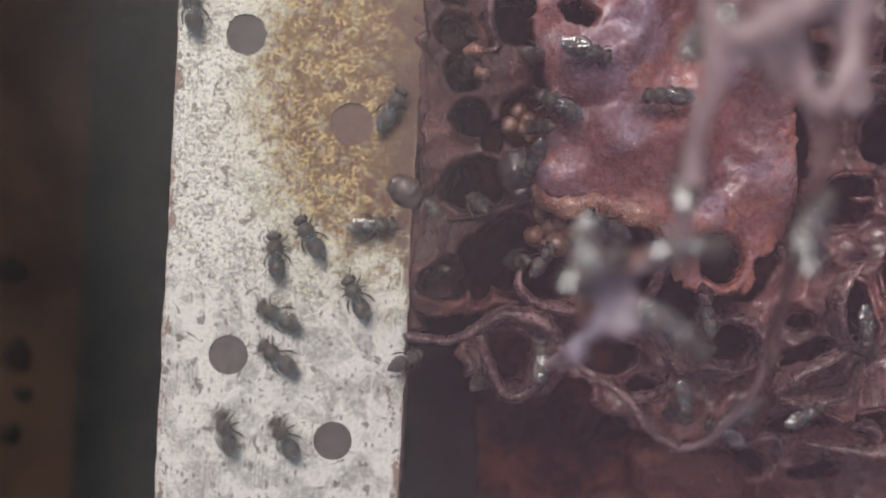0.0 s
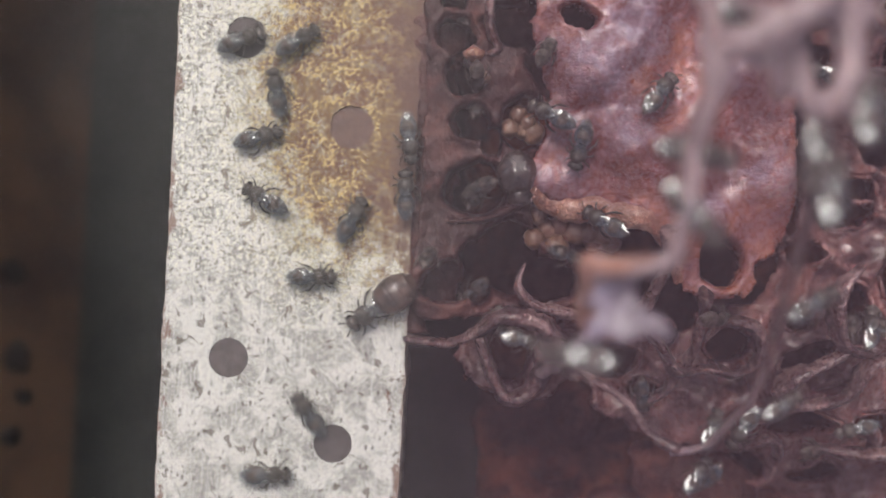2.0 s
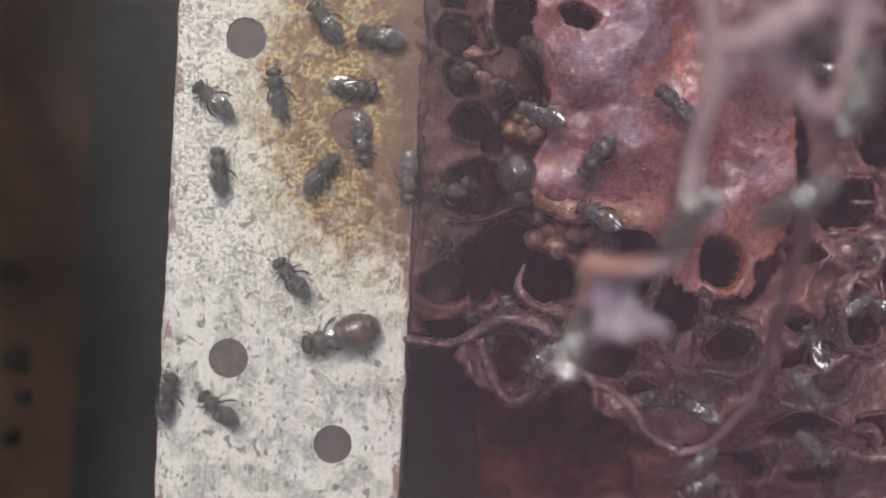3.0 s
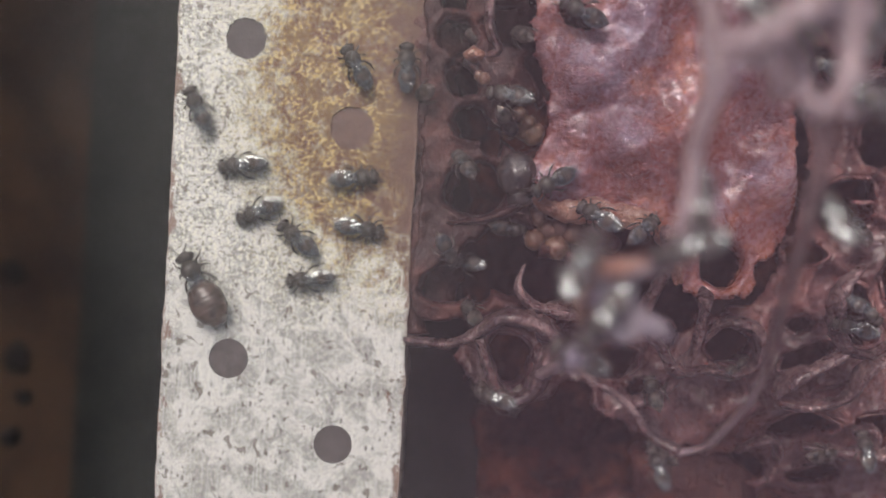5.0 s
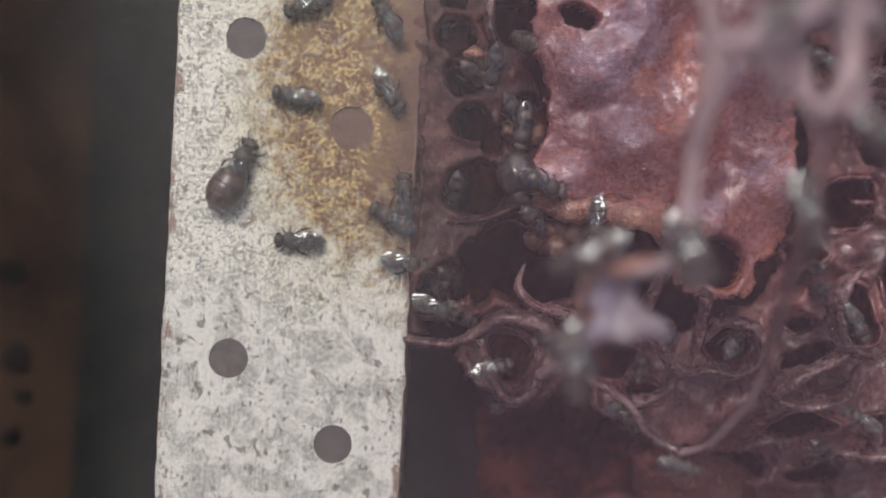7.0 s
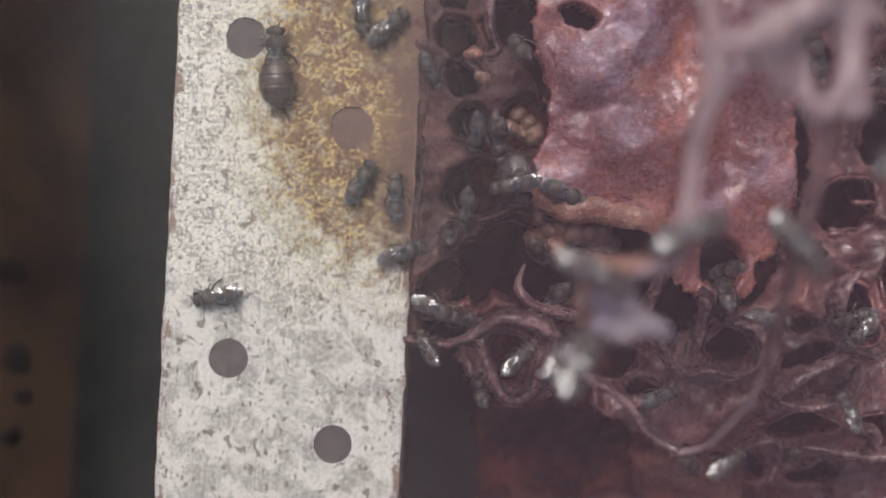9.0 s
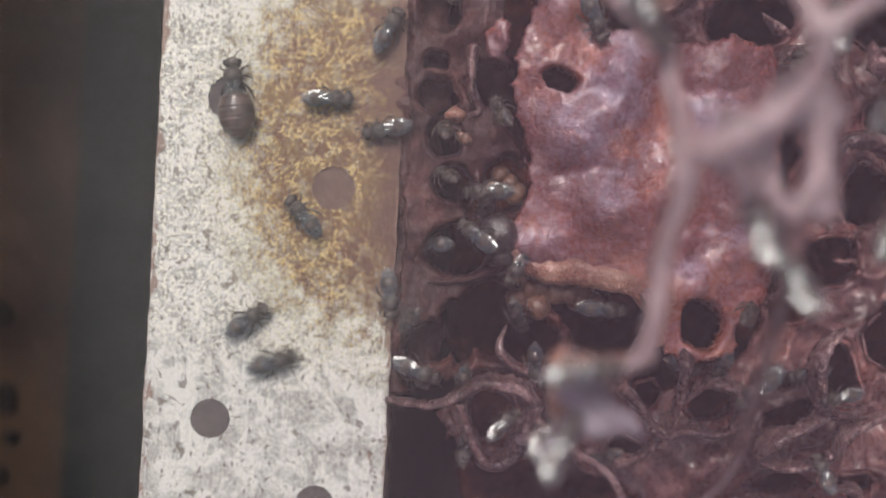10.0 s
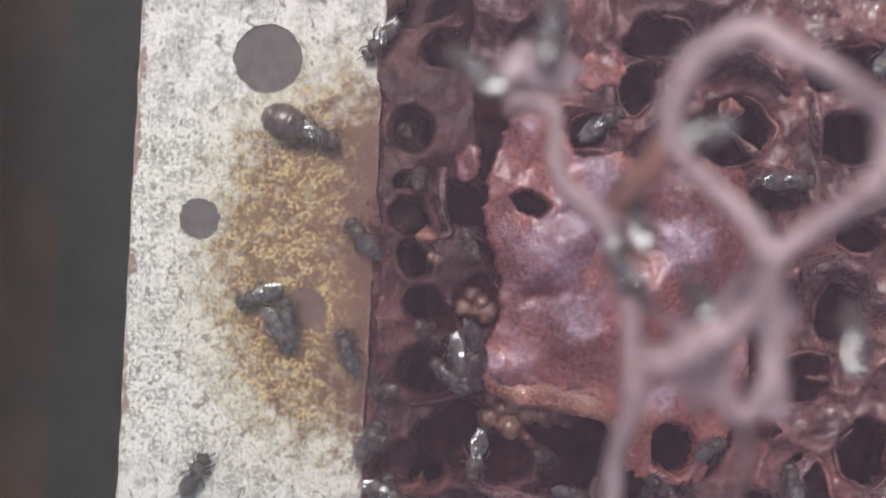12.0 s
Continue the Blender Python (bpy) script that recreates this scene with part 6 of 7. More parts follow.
        (11.25, mm(18.65, -1.25, 3.08, 13.17, 17.75, 303.03)),
        (12, mm(18.73, -3.08, 1.85, 3.94, 28.75, 272.32)),
    ]),
    ("black glossy worker bee crawling over brown cerumen", [
        (0, mm(8.32, -1, -0.2, 20.39, -5.76, 41.64)),
        (0.75, mm(9, -0.39, -0.06, -1.64, 3.93, 10.14)),
        (1.5, mm(9.69, 0.22, 0.07, -19.94, -13.28, -21.36)),
        (2.5, mm(12.07, -2.46, -0.53, -22.58, -7.72, 12.94)),
        (5.5, mm(16.8, 1.86, 4.32, 5.93, -6.45, 37.83)),
        (5.83, mm(16.76, 1.61, 1.57, 0.63, 8.17, -19.97)),
        (6.17, mm(16.72, 1.36, -1.17, -11.98, -1.68, -77.77)),
        (6.5, mm(16.68, 1.11, -3.92, 2.63, -21.98, -135.56)),
        (9, mm(10.27, -4.54, -0.34, 21.27, -2.87, -138.18)),
        (9.5, mm(10.57, -4.36, -0.46, 25.69, 5.01, -160.15)),
        (9.83, mm(9.91, -4.62, 0.43, 13.67, -15.17, -114.27)),
        (10.17, mm(9.26, -4.88, 1.32, -8.61, -16.79, -68.38)),
        (10.5, mm(8.61, -5.14, 2.22, -22.86, 0.14, -22.49)),
        (12, mm(16.19, -6.68, -3.89, -7.76, -26.65, -11.54)),
    ]),
    ("black glossy worker bee crawling over brown cerumen", [
        (0, mm(7.21, -1.25, -0.17, -2.54, 21.7, -175)),
        (1.5, mm(1.88, -1.72, -3.65, -6.3, -29.97, -130.56)),
        (2.5, mm(3.67, -5.4, 0.77, -3.54, 18.25, -130.56)),
        (4, mm(2.65, -3.24, -1.43, -7.09, -6.65, -167.66)),
        (5.5, mm(1.63, -1.07, -3.63, 18.07, -23.52, -204.75)),
        (6, mm(1.83, -2.86, -1.32, -0.58, 2.97, -146.36)),
        (6.5, mm(2.03, -4.64, 0.99, 26.21, 7.22, -87.97)),
        (7.75, mm(1.91, -5.3, 0.46, 19.5, -8.84, -52.87)),
        (9, mm(1.8, -5.95, -0.06, 5.56, -15.53, -17.78)),
        (9.5, mm(4.94, -5.57, 4.3, -3.3, -25.06, -66.15)),
        (10, mm(3.78, -6.69, -0.07, 15.89, -23.13, -102.63)),
        (10.5, mm(2.62, -7.81, -4.44, 31, -8.95, -139.1)),
        (12, mm(2.46, -7.72, -4.7, 34.12, -13.12, -139.1)),
    ]),
    ("black glossy worker bee crawling over brown cerumen", [
        (0, mm(-3.45, -10.23, 0, -4.29, 5.02, 26.22)),
        (1.5, mm(2.23, -7.44, 2.74, -16.46, -5.13, 25.99)),
        (2, mm(4.1, -6.54, 3.61, -11.59, 10.85, 56.53)),
        (2.5, mm(5.97, -5.64, 4.48, 2.06, 16.68, 87.07)),
        (4, mm(4.14, -5.72, 2.39, -5.1, 17.77, 122.1)),
        (5.5, mm(2.31, -5.8, 0.3, -5.88, 28.92, 157.13)),
        (6, mm(1.05, -4.42, -1.17, 3.97, 20.79, 188.71)),
        (6.5, mm(-0.21, -3.03, -2.63, 4.69, 11.03, 220.3)),
        (7.75, mm(-0.57, -5.79, -1.1, -8.89, 13.68, 175.15)),
        (9, mm(-0.93, -8.55, 0.44, -18.63, -0.75, 130)),
        (9.5, mm(0.11, -4.65, -2.66, -1.93, -1.9, 130)),
        (10.5, mm(-1.14, -8.14, 0.26, 16.79, 33.05, 130)),
        (12, mm(-0.81, -5.31, 1.05, 10.83, -16.67, 83.2)),
    ]),
    ("black glossy worker bee crawling over brown cerumen", [
        (0, mm(3.09, -12, -1.11, -1, 3.25, 47.21)),
        (1.5, mm(7.23, -7.52, -2.35, 21.89, 15.91, 68.36)),
        (1.83, mm(6.33, -7.81, -3.09, 20.06, -0.44, 123.34)),
        (2.17, mm(5.43, -8.09, -3.83, 11.4, -9.86, 178.31)),
        (2.5, mm(4.53, -8.37, -4.57, 0.32, -13.9, 233.29)),
        (5.5, mm(3.61, -12.38, -1.42, 5.83, 14.49, 279.29)),
        (6.5, mm(5.2, -12.45, 3.24, -16.08, 1.85, 279.29)),
        (7.33, mm(4.75, -12.53, 1.63, -5.19, 3.03, 228.32)),
        (8.17, mm(4.31, -12.6, 0.02, -9.32, 9.63, 177.35)),
        (9, mm(3.87, -12.68, -1.59, -20.93, 0.38, 126.38)),
        (12, mm(4.39, -11.36, 3.3, -9.74, 4.01, 68.48)),
    ]),
    ("black glossy worker bee crawling over brown cerumen", [
        (0, mm(8.55, -9, 2.41, -19.76, -7.41, -68.71)),
        (0.5, mm(9.01, -10.17, 0.8, -20.9, 9.28, -28.31)),
        (1, mm(9.46, -11.34, -0.81, -11.84, 20.5, 12.08)),
        (1.5, mm(9.92, -12.51, -2.42, 0.68, 22.45, 52.48)),
        (1.83, mm(10.28, -10.27, -0.88, 6.29, 9.29, 97.25)),
        (2.17, mm(10.65, -8.04, 0.66, -3.71, 2.36, 142.02)),
        (2.5, mm(11.01, -5.8, 2.2, -13.18, 12.2, 186.78)),
        (4, mm(8.36, -9.4, 2.76, -4.02, 15.27, 237.59)),
        (5.5, mm(5.71, -13.01, 3.33, 0.91, 12.36, 288.39)),
        (6, mm(9.76, -13.62, 0.01, 6.16, 1.42, 324.2)),
        (6.5, mm(13.81, -14.22, -3.31, -1.99, -9.9, 360.01)),
        (9, mm(18.81, -13.01, 0.96, -14.87, -10.21, 387.82)),
        (9.17, mm(18.19, -12.86, 0.37, -14.06, 17.59, 445.46)),
        (9.33, mm(17.56, -12.71, -0.22, 11.5, 22.26, 503.09)),
        (9.5, mm(16.94, -12.57, -0.82, 23.76, -5.26, 560.72)),
        (10.5, mm(16.76, -13.78, -4.13, -7.41, 31.88, 571.97)),
        (12, mm(15.51, -13.46, -4.49, 5.43, 35.57, 525.6)),
    ]),
    ("black glossy worker bee crawling over brown cerumen", [
        (0, mm(22.94, -9.68, -1.69, 7.25, 11.39, -157.04)),
        (1.5, mm(17.45, -12.01, -2.53, 8.19, 25.11, -142.76)),
        (2, mm(17.86, -12.62, -0.92, 15.11, 3.51, -90.47)),
        (2.5, mm(18.27, -13.23, 0.7, -2.28, -7.64, -38.18)),
        (3.5, mm(18.37, -13.12, 0.71, -13.41, -1.38, 15.51)),
        (4.5, mm(18.47, -13, 0.72, -14.99, 12.88, 69.2)),
        (5.5, mm(18.57, -12.89, 0.73, -3.93, 23.26, 122.9)),
        (6, mm(17.91, -12.28, -1.47, -1.44, 20.95, 90.09)),
        (6.5, mm(17.25, -11.67, -3.67, -0.87, 25.58, 57.28)),
        (9, mm(21.65, -8.1, -1.63, 18.55, 1.38, 60.29)),
        (9.5, mm(22.1, -3.18, 3.2, -23.93, 34.16, 52.34)),
        (9.83, mm(22.34, -4.32, 0.9, -19.98, -0.71, 6.12)),
        (10.17, mm(22.57, -5.46, -1.4, 10.77, -2.84, -40.09)),
        (10.5, mm(22.81, -6.59, -3.7, 17.33, 25.96, -86.31)),
        (12, mm(22.36, -7.27, -2.14, 3.25, -19.32, -86.31)),
    ]),
    ("black glossy worker bee crawling over brown cerumen", [
        (0, mm(22.09, -14.83, -4.25, 13.68, 15.25, -141.74)),
        (0.75, mm(20.87, -15.79, 0.72, 1.5, 4.28, -102.7)),
        (1.5, mm(19.65, -16.75, 5.69, -11.5, 13.21, -63.65)),
        (1.83, mm(21.58, -18.37, 3.47, -2.15, 4.33, -106.95)),
        (2.17, mm(23.52, -20, 1.25, 7.36, 12.27, -150.24)),
        (2.5, mm(25.45, -21.62, -0.97, 0.65, 26.39, -193.53)),
        (5.5, mm(17.75, -16.29, 4.71, -8.46, 30.71, -213.5)),
        (5.83, mm(17.2, -16.01, 1.9, 15.7, 14.75, -154.54)),
        (6.17, mm(16.66, -15.72, -0.91, 3.5, -8.87, -95.58)),
        (6.5, mm(16.11, -15.44, -3.72, -20.93, 2.98, -36.63)),
        (9, mm(19.44, -17.55, 5.53, -11.05, 24.84, -26.38)),
        (12, mm(19.28, -17.01, 5.93, -4.1, 21.91, -26.38)),
    ]),
    ("black glossy worker bee crawling over brown cerumen", [
        (0, mm(26.65, -14.89, -0.83, 14.51, 22.3, -54.44)),
        (1.5, mm(28.28, -17.16, 0.06, 19.44, 6.18, -20.88)),
        (2.5, mm(34.26, -17.79, 0.06, -5.81, 5.69, -10.51)),
        (5.5, mm(32.99, -18.03, -0.51, 6.57, -13.95, -10.51)),
        (6.5, mm(33.44, -17.51, -0.36, -14.05, -9.57, -10.51)),
        (7.33, mm(32.97, -17.73, -1.41, 7.28, -7.32, -52.61)),
        (8.17, mm(32.51, -17.94, -2.45, 14.2, 11.97, -94.7)),
        (9, mm(32.05, -18.16, -3.5, -0.23, 26.84, -136.8)),
        (12, mm(31.96, -18.9, -3.75, 5.6, 24.74, -136.8)),
    ]),
    ("black glossy worker bee crawling over brown cerumen", [
        (0, mm(34.78, -8.5, 3.88, 1.76, 12.43, -7.09)),
        (1.5, mm(37.56, -8.85, -1.04, -31.38, 9.56, 34)),
        (2, mm(38.7, -6.97, -1.73, 0.72, 19.24, 92.27)),
        (2.5, mm(39.84, -5.09, -2.42, 6.3, -8.47, 150.55)),
        (5.5, mm(33.79, -6.72, 4.53, 0.86, -11.36, 165)),
        (6.5, mm(35.2, -3.85, -3.58, 7.3, 16.79, 165)),
        (9, mm(33.62, -5.61, 4.65, -10.2, -30.12, 200.46)),
        (9.5, mm(33.53, -4.47, 4.82, 13.55, 22.74, 200.46)),
        (10.5, mm(33.47, -6.28, -2.6, -5.76, -11.11, 200.46)),
        (11.25, mm(33.36, -5.07, 1.05, 6.04, 5.35, 147.66)),
        (12, mm(33.26, -3.85, 4.71, -9.21, 15.43, 94.87)),
    ]),
    ("black glossy worker bee crawling over brown cerumen", [
        (0, mm(31.85, -14.89, -2.13, -22.8, 22.75, 24.3)),
        (1.5, mm(35.77, -13.12, -2.37, -27.41, -1.76, 75.69)),
        (2.5, mm(35.12, -2.09, 4.47, -5.78, 16.79, 84.54)),
        (5.5, mm(37.13, 1.11, -3.2, 10.85, 3.66, 84.54)),
        (6, mm(36.47, -0.64, -3.48, 4.53, 11.65, 140.09)),
        (6.5, mm(35.81, -2.39, -3.76, 20.04, 14.8, 195.63)),
        (9, mm(24.31, -2.48, 3.74, 23.65, 16.38, 170.98)),
        (9.17, mm(25.23, -1.99, 3.66, 10.24, 16.14, 128.04)),
        (9.33, mm(26.14, -1.49, 3.58, 9.75, 9.41, 85.1)),
        (9.5, mm(27.06, -1, 3.5, 18.03, 12.9, 42.17)),
        (10.5, mm(26.5, -0.5, 3.08, -19.29, 1.49, 42.17)),
        (12, mm(26.7, -1.27, 3.48, -25.95, -10.9, 42.17)),
    ]),
    ("black glossy worker bee crawling over brown cerumen", [
        (0, mm(33.08, 14.86, -0.24, -20.1, 37.77, 156.65)),
        (1.5, mm(33.42, 15.33, -0.06, -15.45, 23.58, 156.65)),
        (5.5, mm(33.61, 15.93, 0.74, -8.58, 30.35, 156.65)),
        (9, mm(30.96, 16.4, 3.31, 26.46, -11.76, 106.94)),
        (10.5, mm(31.82, 21.78, 2.48, 4.78, -15.45, 65.25)),
        (11.25, mm(32.64, 21.8, 2.9, 11.16, -7.94, 33.54)),
        (12, mm(33.46, 21.83, 3.32, 12.27, -0.54, 1.82)),
    ]),
    ("black glossy worker bee crawling over brown cerumen", [
        (0, mm(-0.36, -1.79, -2.65, -17.74, 6.54, -152.81)),
        (0.75, mm(-0.98, -2.11, -1.53, -2.44, -3.03, -204.54)),
        (1.5, mm(-1.61, -2.44, -0.4, 7.04, 8.46, -256.27)),
        (2.5, mm(-0.69, -0.44, 1.14, -30.34, 19.94, -307.29)),
        (3.5, mm(-0.36, -0.27, 0.86, -26.9, -2.58, -348.97)),
        (4.5, mm(-0.03, -0.1, 0.59, -13.02, -12.74, -390.65)),
        (5.5, mm(0.3, 0.07, 0.31, -0.17, -11.26, -432.33)),
        (6.5, mm(0.05, -2.77, -2.55, 3.21, 3.53, -432.33)),
        (7.33, mm(0.13, -1.67, -1.64, -5.34, 4.08, -377.28)),
        (8.17, mm(0.22, -0.56, -0.73, -5.64, 14.8, -322.23)),
        (9, mm(0.3, 0.55, 0.18, 7.78, 19.81, -267.18)),
        (9.17, mm(0.17, 0.4, 0.32, 13.31, 7.66, -221.17)),
        (9.33, mm(0.04, 0.25, 0.46, 7.25, -2.5, -175.16)),
        (9.5, mm(-0.09, 0.1, 0.6, -3.15, -2.62, -129.15)),
        (10.5, mm(-1.46, -1.61, 1.69, 32.45, -4.19, -150.33)),
        (12, mm(-1.75, -0.85, 0.77, 1.61, -7.76, -150.33)),
    ]),
    ("black glossy worker bee crawling over brown cerumen", [
        (0, mm(21.96, -6.53, 3.82, 1.29, 2.3, 87.79)),
        (0.83, mm(21.98, -5.99, 4.23, 6.07, -3, 43.58)),
        (1.67, mm(22, -5.44, 4.64, 17.68, 0.41, -0.62)),
        (2.5, mm(22.02, -4.89, 5.05, 23.16, 17.41, -44.83)),
        (4, mm(24.16, -7.86, 1.16, 22.57, -1.82, -8.29)),
        (5.5, mm(26.29, -10.84, -2.73, 9.85, -13.77, 28.25)),
        (7.25, mm(24.98, -7.42, 0.59, -2.84, -8.74, 63.43)),
        (9, mm(23.67, -4.01, 3.91, -6.4, 1.01, 98.6)),
        (9.17, mm(24.21, -4.05, 3.72, 2.55, 3.42, 57.36)),
        (9.33, mm(24.74, -4.09, 3.54, 3.02, 12.5, 16.11)),
        (9.5, mm(25.28, -4.13, 3.35, -6.77, 17.56, -25.14)),
        (9.83, mm(25.68, -4.53, 1.01, -10.85, -1.31, -77.27)),
        (10.17, mm(26.08, -4.93, -1.32, 8.49, -10.29, -129.41)),
        (10.5, mm(26.49, -5.33, -3.66, 25.38, 8.75, -181.54)),
        (12, mm(23.07, -4.07, 3.8, -7.31, 22.04, -200.19)),
    ]),
    ("black glossy worker bee crawling over brown cerumen", [
        (0, mm(13.46, 28.53, 2.09, -24.88, 12.81, -55.2)),
        (9, mm(14.37, 27.23, 2.5, -4.73, 6.25, -78.55)),
        (10.5, mm(14.39, 23.95, 3.76, 5.28, 6.71, -34.64)),
        (10.75, mm(15.83, 24.59, 3.92, 1.71, 2.88, -0.26)),
        (11, mm(17.27, 25.22, 4.08, -3.25, 3.67, 34.11)),
        (12, mm(17.83, 26.28, 3.72, -18.39, -6, 34.11)),
    ]),
    ("black glossy worker bee crawling over brown cerumen", [
        (0, mm(0.82, 25.39, -2.22, 0.79, 10.76, 60.56)),
        (9, mm(-0.2, 24.79, 0.88, -2.56, 23.35, 60.56)),
        (10.5, mm(2.5, 28.37, -2.9, 17.16, 30.26, 24.69)),
        (10.67, mm(2.25, 27.48, -2.83, -11.52, 30.41, -27.42)),
        (10.83, mm(2.01, 26.59, -2.75, -26.28, 5.25, -79.53)),
        (11, mm(1.76, 25.69, -2.68, -9.56, -19.31, -131.64)),
        (11.5, mm(1.31, 26.11, -2.52, 5.07, -4.54, -177.31)),
        (12, mm(0.86, 26.53, -2.35, -2.8, 7.18, -222.99)),
    ]),
    ("worker bee with shining wings on the high cerumen web", [
        (0, mm(13.99, 11.08, 33.34, -8.37, 5.11, 53.85)),
        (1.5, mm(14.9, 12.33, 33.29, -0.74, -16.31, -4.28)),
        (2.5, mm(18.14, 10.77, 35.21, -12.97, -16.11, -29.1)),
        (5.5, mm(16.9, 11.22, 36.77, -7.61, -0.98, -29.1)),
        (6, mm(17.14, 11.31, 36.93, -5.91, 3.73, 5.55)),
        (6.5, mm(17.38, 11.41, 37.08, -3.07, 4.42, 40.2)),
        (9, mm(19.91, 13.76, 34.31, -8.49, 8.5, 28.88)),
        (9.5, mm(23.16, 14.6, 32.37, -20.4, 12.88, 39.16)),
        (10, mm(29.93, 21.02, 15.5, -9.55, 16.44, 87.66)),
        (10.5, mm(36.7, 27.44, -1.37, -5.86, 14.51, 136.17)),
        (10.75, mm(26.76, 24.06, 17.61, -2.33, 16.14, 166.58)),
        (11, mm(16.81, 20.69, 36.59, 1.73, 16.66, 196.99)),
        (12, mm(16.56, 21.28, 36.25, 6.99, 14.19, 196.99)),
    ]),
    ("worker bee with shining wings on the high cerumen web", [
        (0, mm(13.23, 3.38, 33.02, -5.2, 15.3, 75.78)),
        (1.5, mm(14.17, 7.1, 33.42, -3.96, 15.55, 75.78)),
        (1.83, mm(13.81, 5.54, 33.38, -8.63, 4.07, 19.27)),
        (2.17, mm(13.45, 3.97, 33.34, 1, -2.9, -37.24)),
        (2.5, mm(13.1, 2.4, 33.3, 10.48, 5.18, -93.75)),
        (5.5, mm(13.82, 1.73, 33.14, 16.24, -11.72, -88.4)),
        (6.5, mm(13.18, -0.52, 33.33, 20.61, -13.47, -111.98)),
        (7.33, mm(13.24, -0.14, 33.34, 4.19, -20.46, -65.97)),
        (8.17, mm(13.31, 0.23, 33.34, -12.13, -16.74, -19.96)),
        (9, mm(13.37, 0.61, 33.35, -22.6, -4.38, 26.05)),
        (9.5, mm(19.69, 2.67, 33.36, -7.15, 27.62, 74.63)),
        (10.5, mm(15.88, 9.74, 35.42, 2.32, 21.45, 109.73)),
        (12, mm(14.33, 17.62, 33.99, -12.27, 18.2, 101.1)),
    ]),
    ("worker bee with shining wings on the high cerumen web", [
        (0, mm(8.21, -1.56, 33.22, -13.87, 12.86, 28.92)),
        (1.5, mm(13.12, 1.16, 33.36, -19.59, 3.68, 31.36)),
        (1.83, mm(13.37, 1.41, 33.29, -5.95, -11.88, -22.24)),
        (2.17, mm(13.62, 1.65, 33.21, 13.25, -6.47, -75.84)),
        (2.5, mm(13.87, 1.9, 33.14, 16.29, 13.2, -129.44)),
        (4.8, mm(8.84, -4.05, 31.84, 10.26, -3.23, -130.34)),
        (5, mm(8.83, -4.04, 31.83, 16.39, -7.82, -130.34)),
        (5.17, mm(8.83, -4.04, 31.83, 21.14, 6.59, -170.66)),
        (5.33, mm(8.83, -4.04, 31.83, 15.39, 20.33, -210.98)),
        (5.5, mm(8.83, -4.04, 31.83, 2.66, 26.71, -251.3)),
        (6, mm(7.68, -0.66, 33.45, -2.76, 19.96, -263.73)),
        (6.25, mm(8.07, -0.6, 33.43, 4.1, 12.21, -211.86)),
        (6.5, mm(8.45, -0.55, 33.42, 0.59, 7.81, -160)),
        (6.8, mm(7.87, -0.45, 32.63, 5.36, 12.92, -160)),
        (7.53, mm(7.98, -0.82, 32.83, 7.26, 3.79, -115.29)),
        (8.27, mm(8.09, -1.19, 33.02, 0.17, -1.91, -70.57)),
        (9, mm(8.21, -1.56, 33.22, -8.61, 1.94, -25.86)),
        (10.5, mm(10, -1.48, 33.19, -22.97, -0.3, 13.74)),
        (12, mm(10.64, -0.96, 33.39, -27.38, 0.82, 13.74)),
    ]),
    ("worker bee with shining wings on the high cerumen web", [
        (0, mm(13.35, -0.55, 33.21, -14.2, -19.5, 13.21)),
        (1.5, mm(20.08, 1.03, 32.49, -11.31, 6.2, -24.78)),
        (2, mm(26.43, -4.24, 15.94, -9.22, 2.82, 31.36)),
        (2.5, mm(32.78, -9.52, -0.61, -19.86, 7.29, 87.49)),
        (5.5, mm(20.16, 2.74, 33.56, 7.13, 28.38, 138.89)),
        (5.83, mm(19.99, 2.47, 33.34, 17.37, 16.89, 180.02)),
        (6.17, mm(19.82, 2.2, 33.11, 17.08, 3.03, 221.16)),
        (6.5, mm(19.66, 1.94, 32.89, 8.96, -4.88, 262.3)),
        (9, mm(19.77, -0.1, 31.48, -2.69, -17.04, 310.21)),
        (9.5, mm(29.65, -9.88, -3.15, 1.99, 0.12, 310.21)),
        (9.83, mm(26.36, -6.75, 8.31, 7.71, -4.25, 251.13)),
        (10.17, mm(23.08, -3.63, 19.77, 21.34, 4.38, 192.04)),
        (10.5, mm(19.8, -0.51, 31.23, 18.35, 29.29, 132.95)),
        (12, mm(20.06, 0.42, 31.97, 17.15, 27.88, 132.95)),
    ]),
    ("worker bee with shining wings on the high cerumen web", [
        (0, mm(20, 0.06, 31.71, -19.9, 32.59, 79.3)),
        (1.5, mm(20.23, 0.45, 31.93, -19.22, 15.7, 79.3)),
        (2.5, mm(21.24, 6.62, 35.13, -21.19, 19.24, 73.07)),
        (5.5, mm(23.67, 11.76, 32.38, -12.29, 1.48, 56.2)),
        (6, mm(24.13, 11.69, 32.45, -6.15, -9.1, 8.05)),
        (6.5, mm(24.58, 11.61, 32.51, 8.29, -11.47, -40.1)),
        (7.75, mm(24.98, 10.97, 32.29, -10.72, -7.74, 3.97)),
        (9, mm(25.38, 10.32, 32.07, -16.78, 10.31, 48.03)),
        (12, mm(43.5, 32.65, -0.78, -28.89, 9.49, 50.94)),
    ]),
    ("worker bee with shining wings on the high cerumen web", [
        (0, mm(20.13, 1, 32.45, -17.44, 17.62, 59.32)),
        (1.5, mm(23.07, 5.95, 34.09, -14.5, 17.87, 77.82)),
        (2.5, mm(21.58, 7.74, 34.13, -16.27, 8.54, 77.82)),
        (3.5, mm(22.26, 7.41, 34.17, -17.38, -5.74, 34.66)),
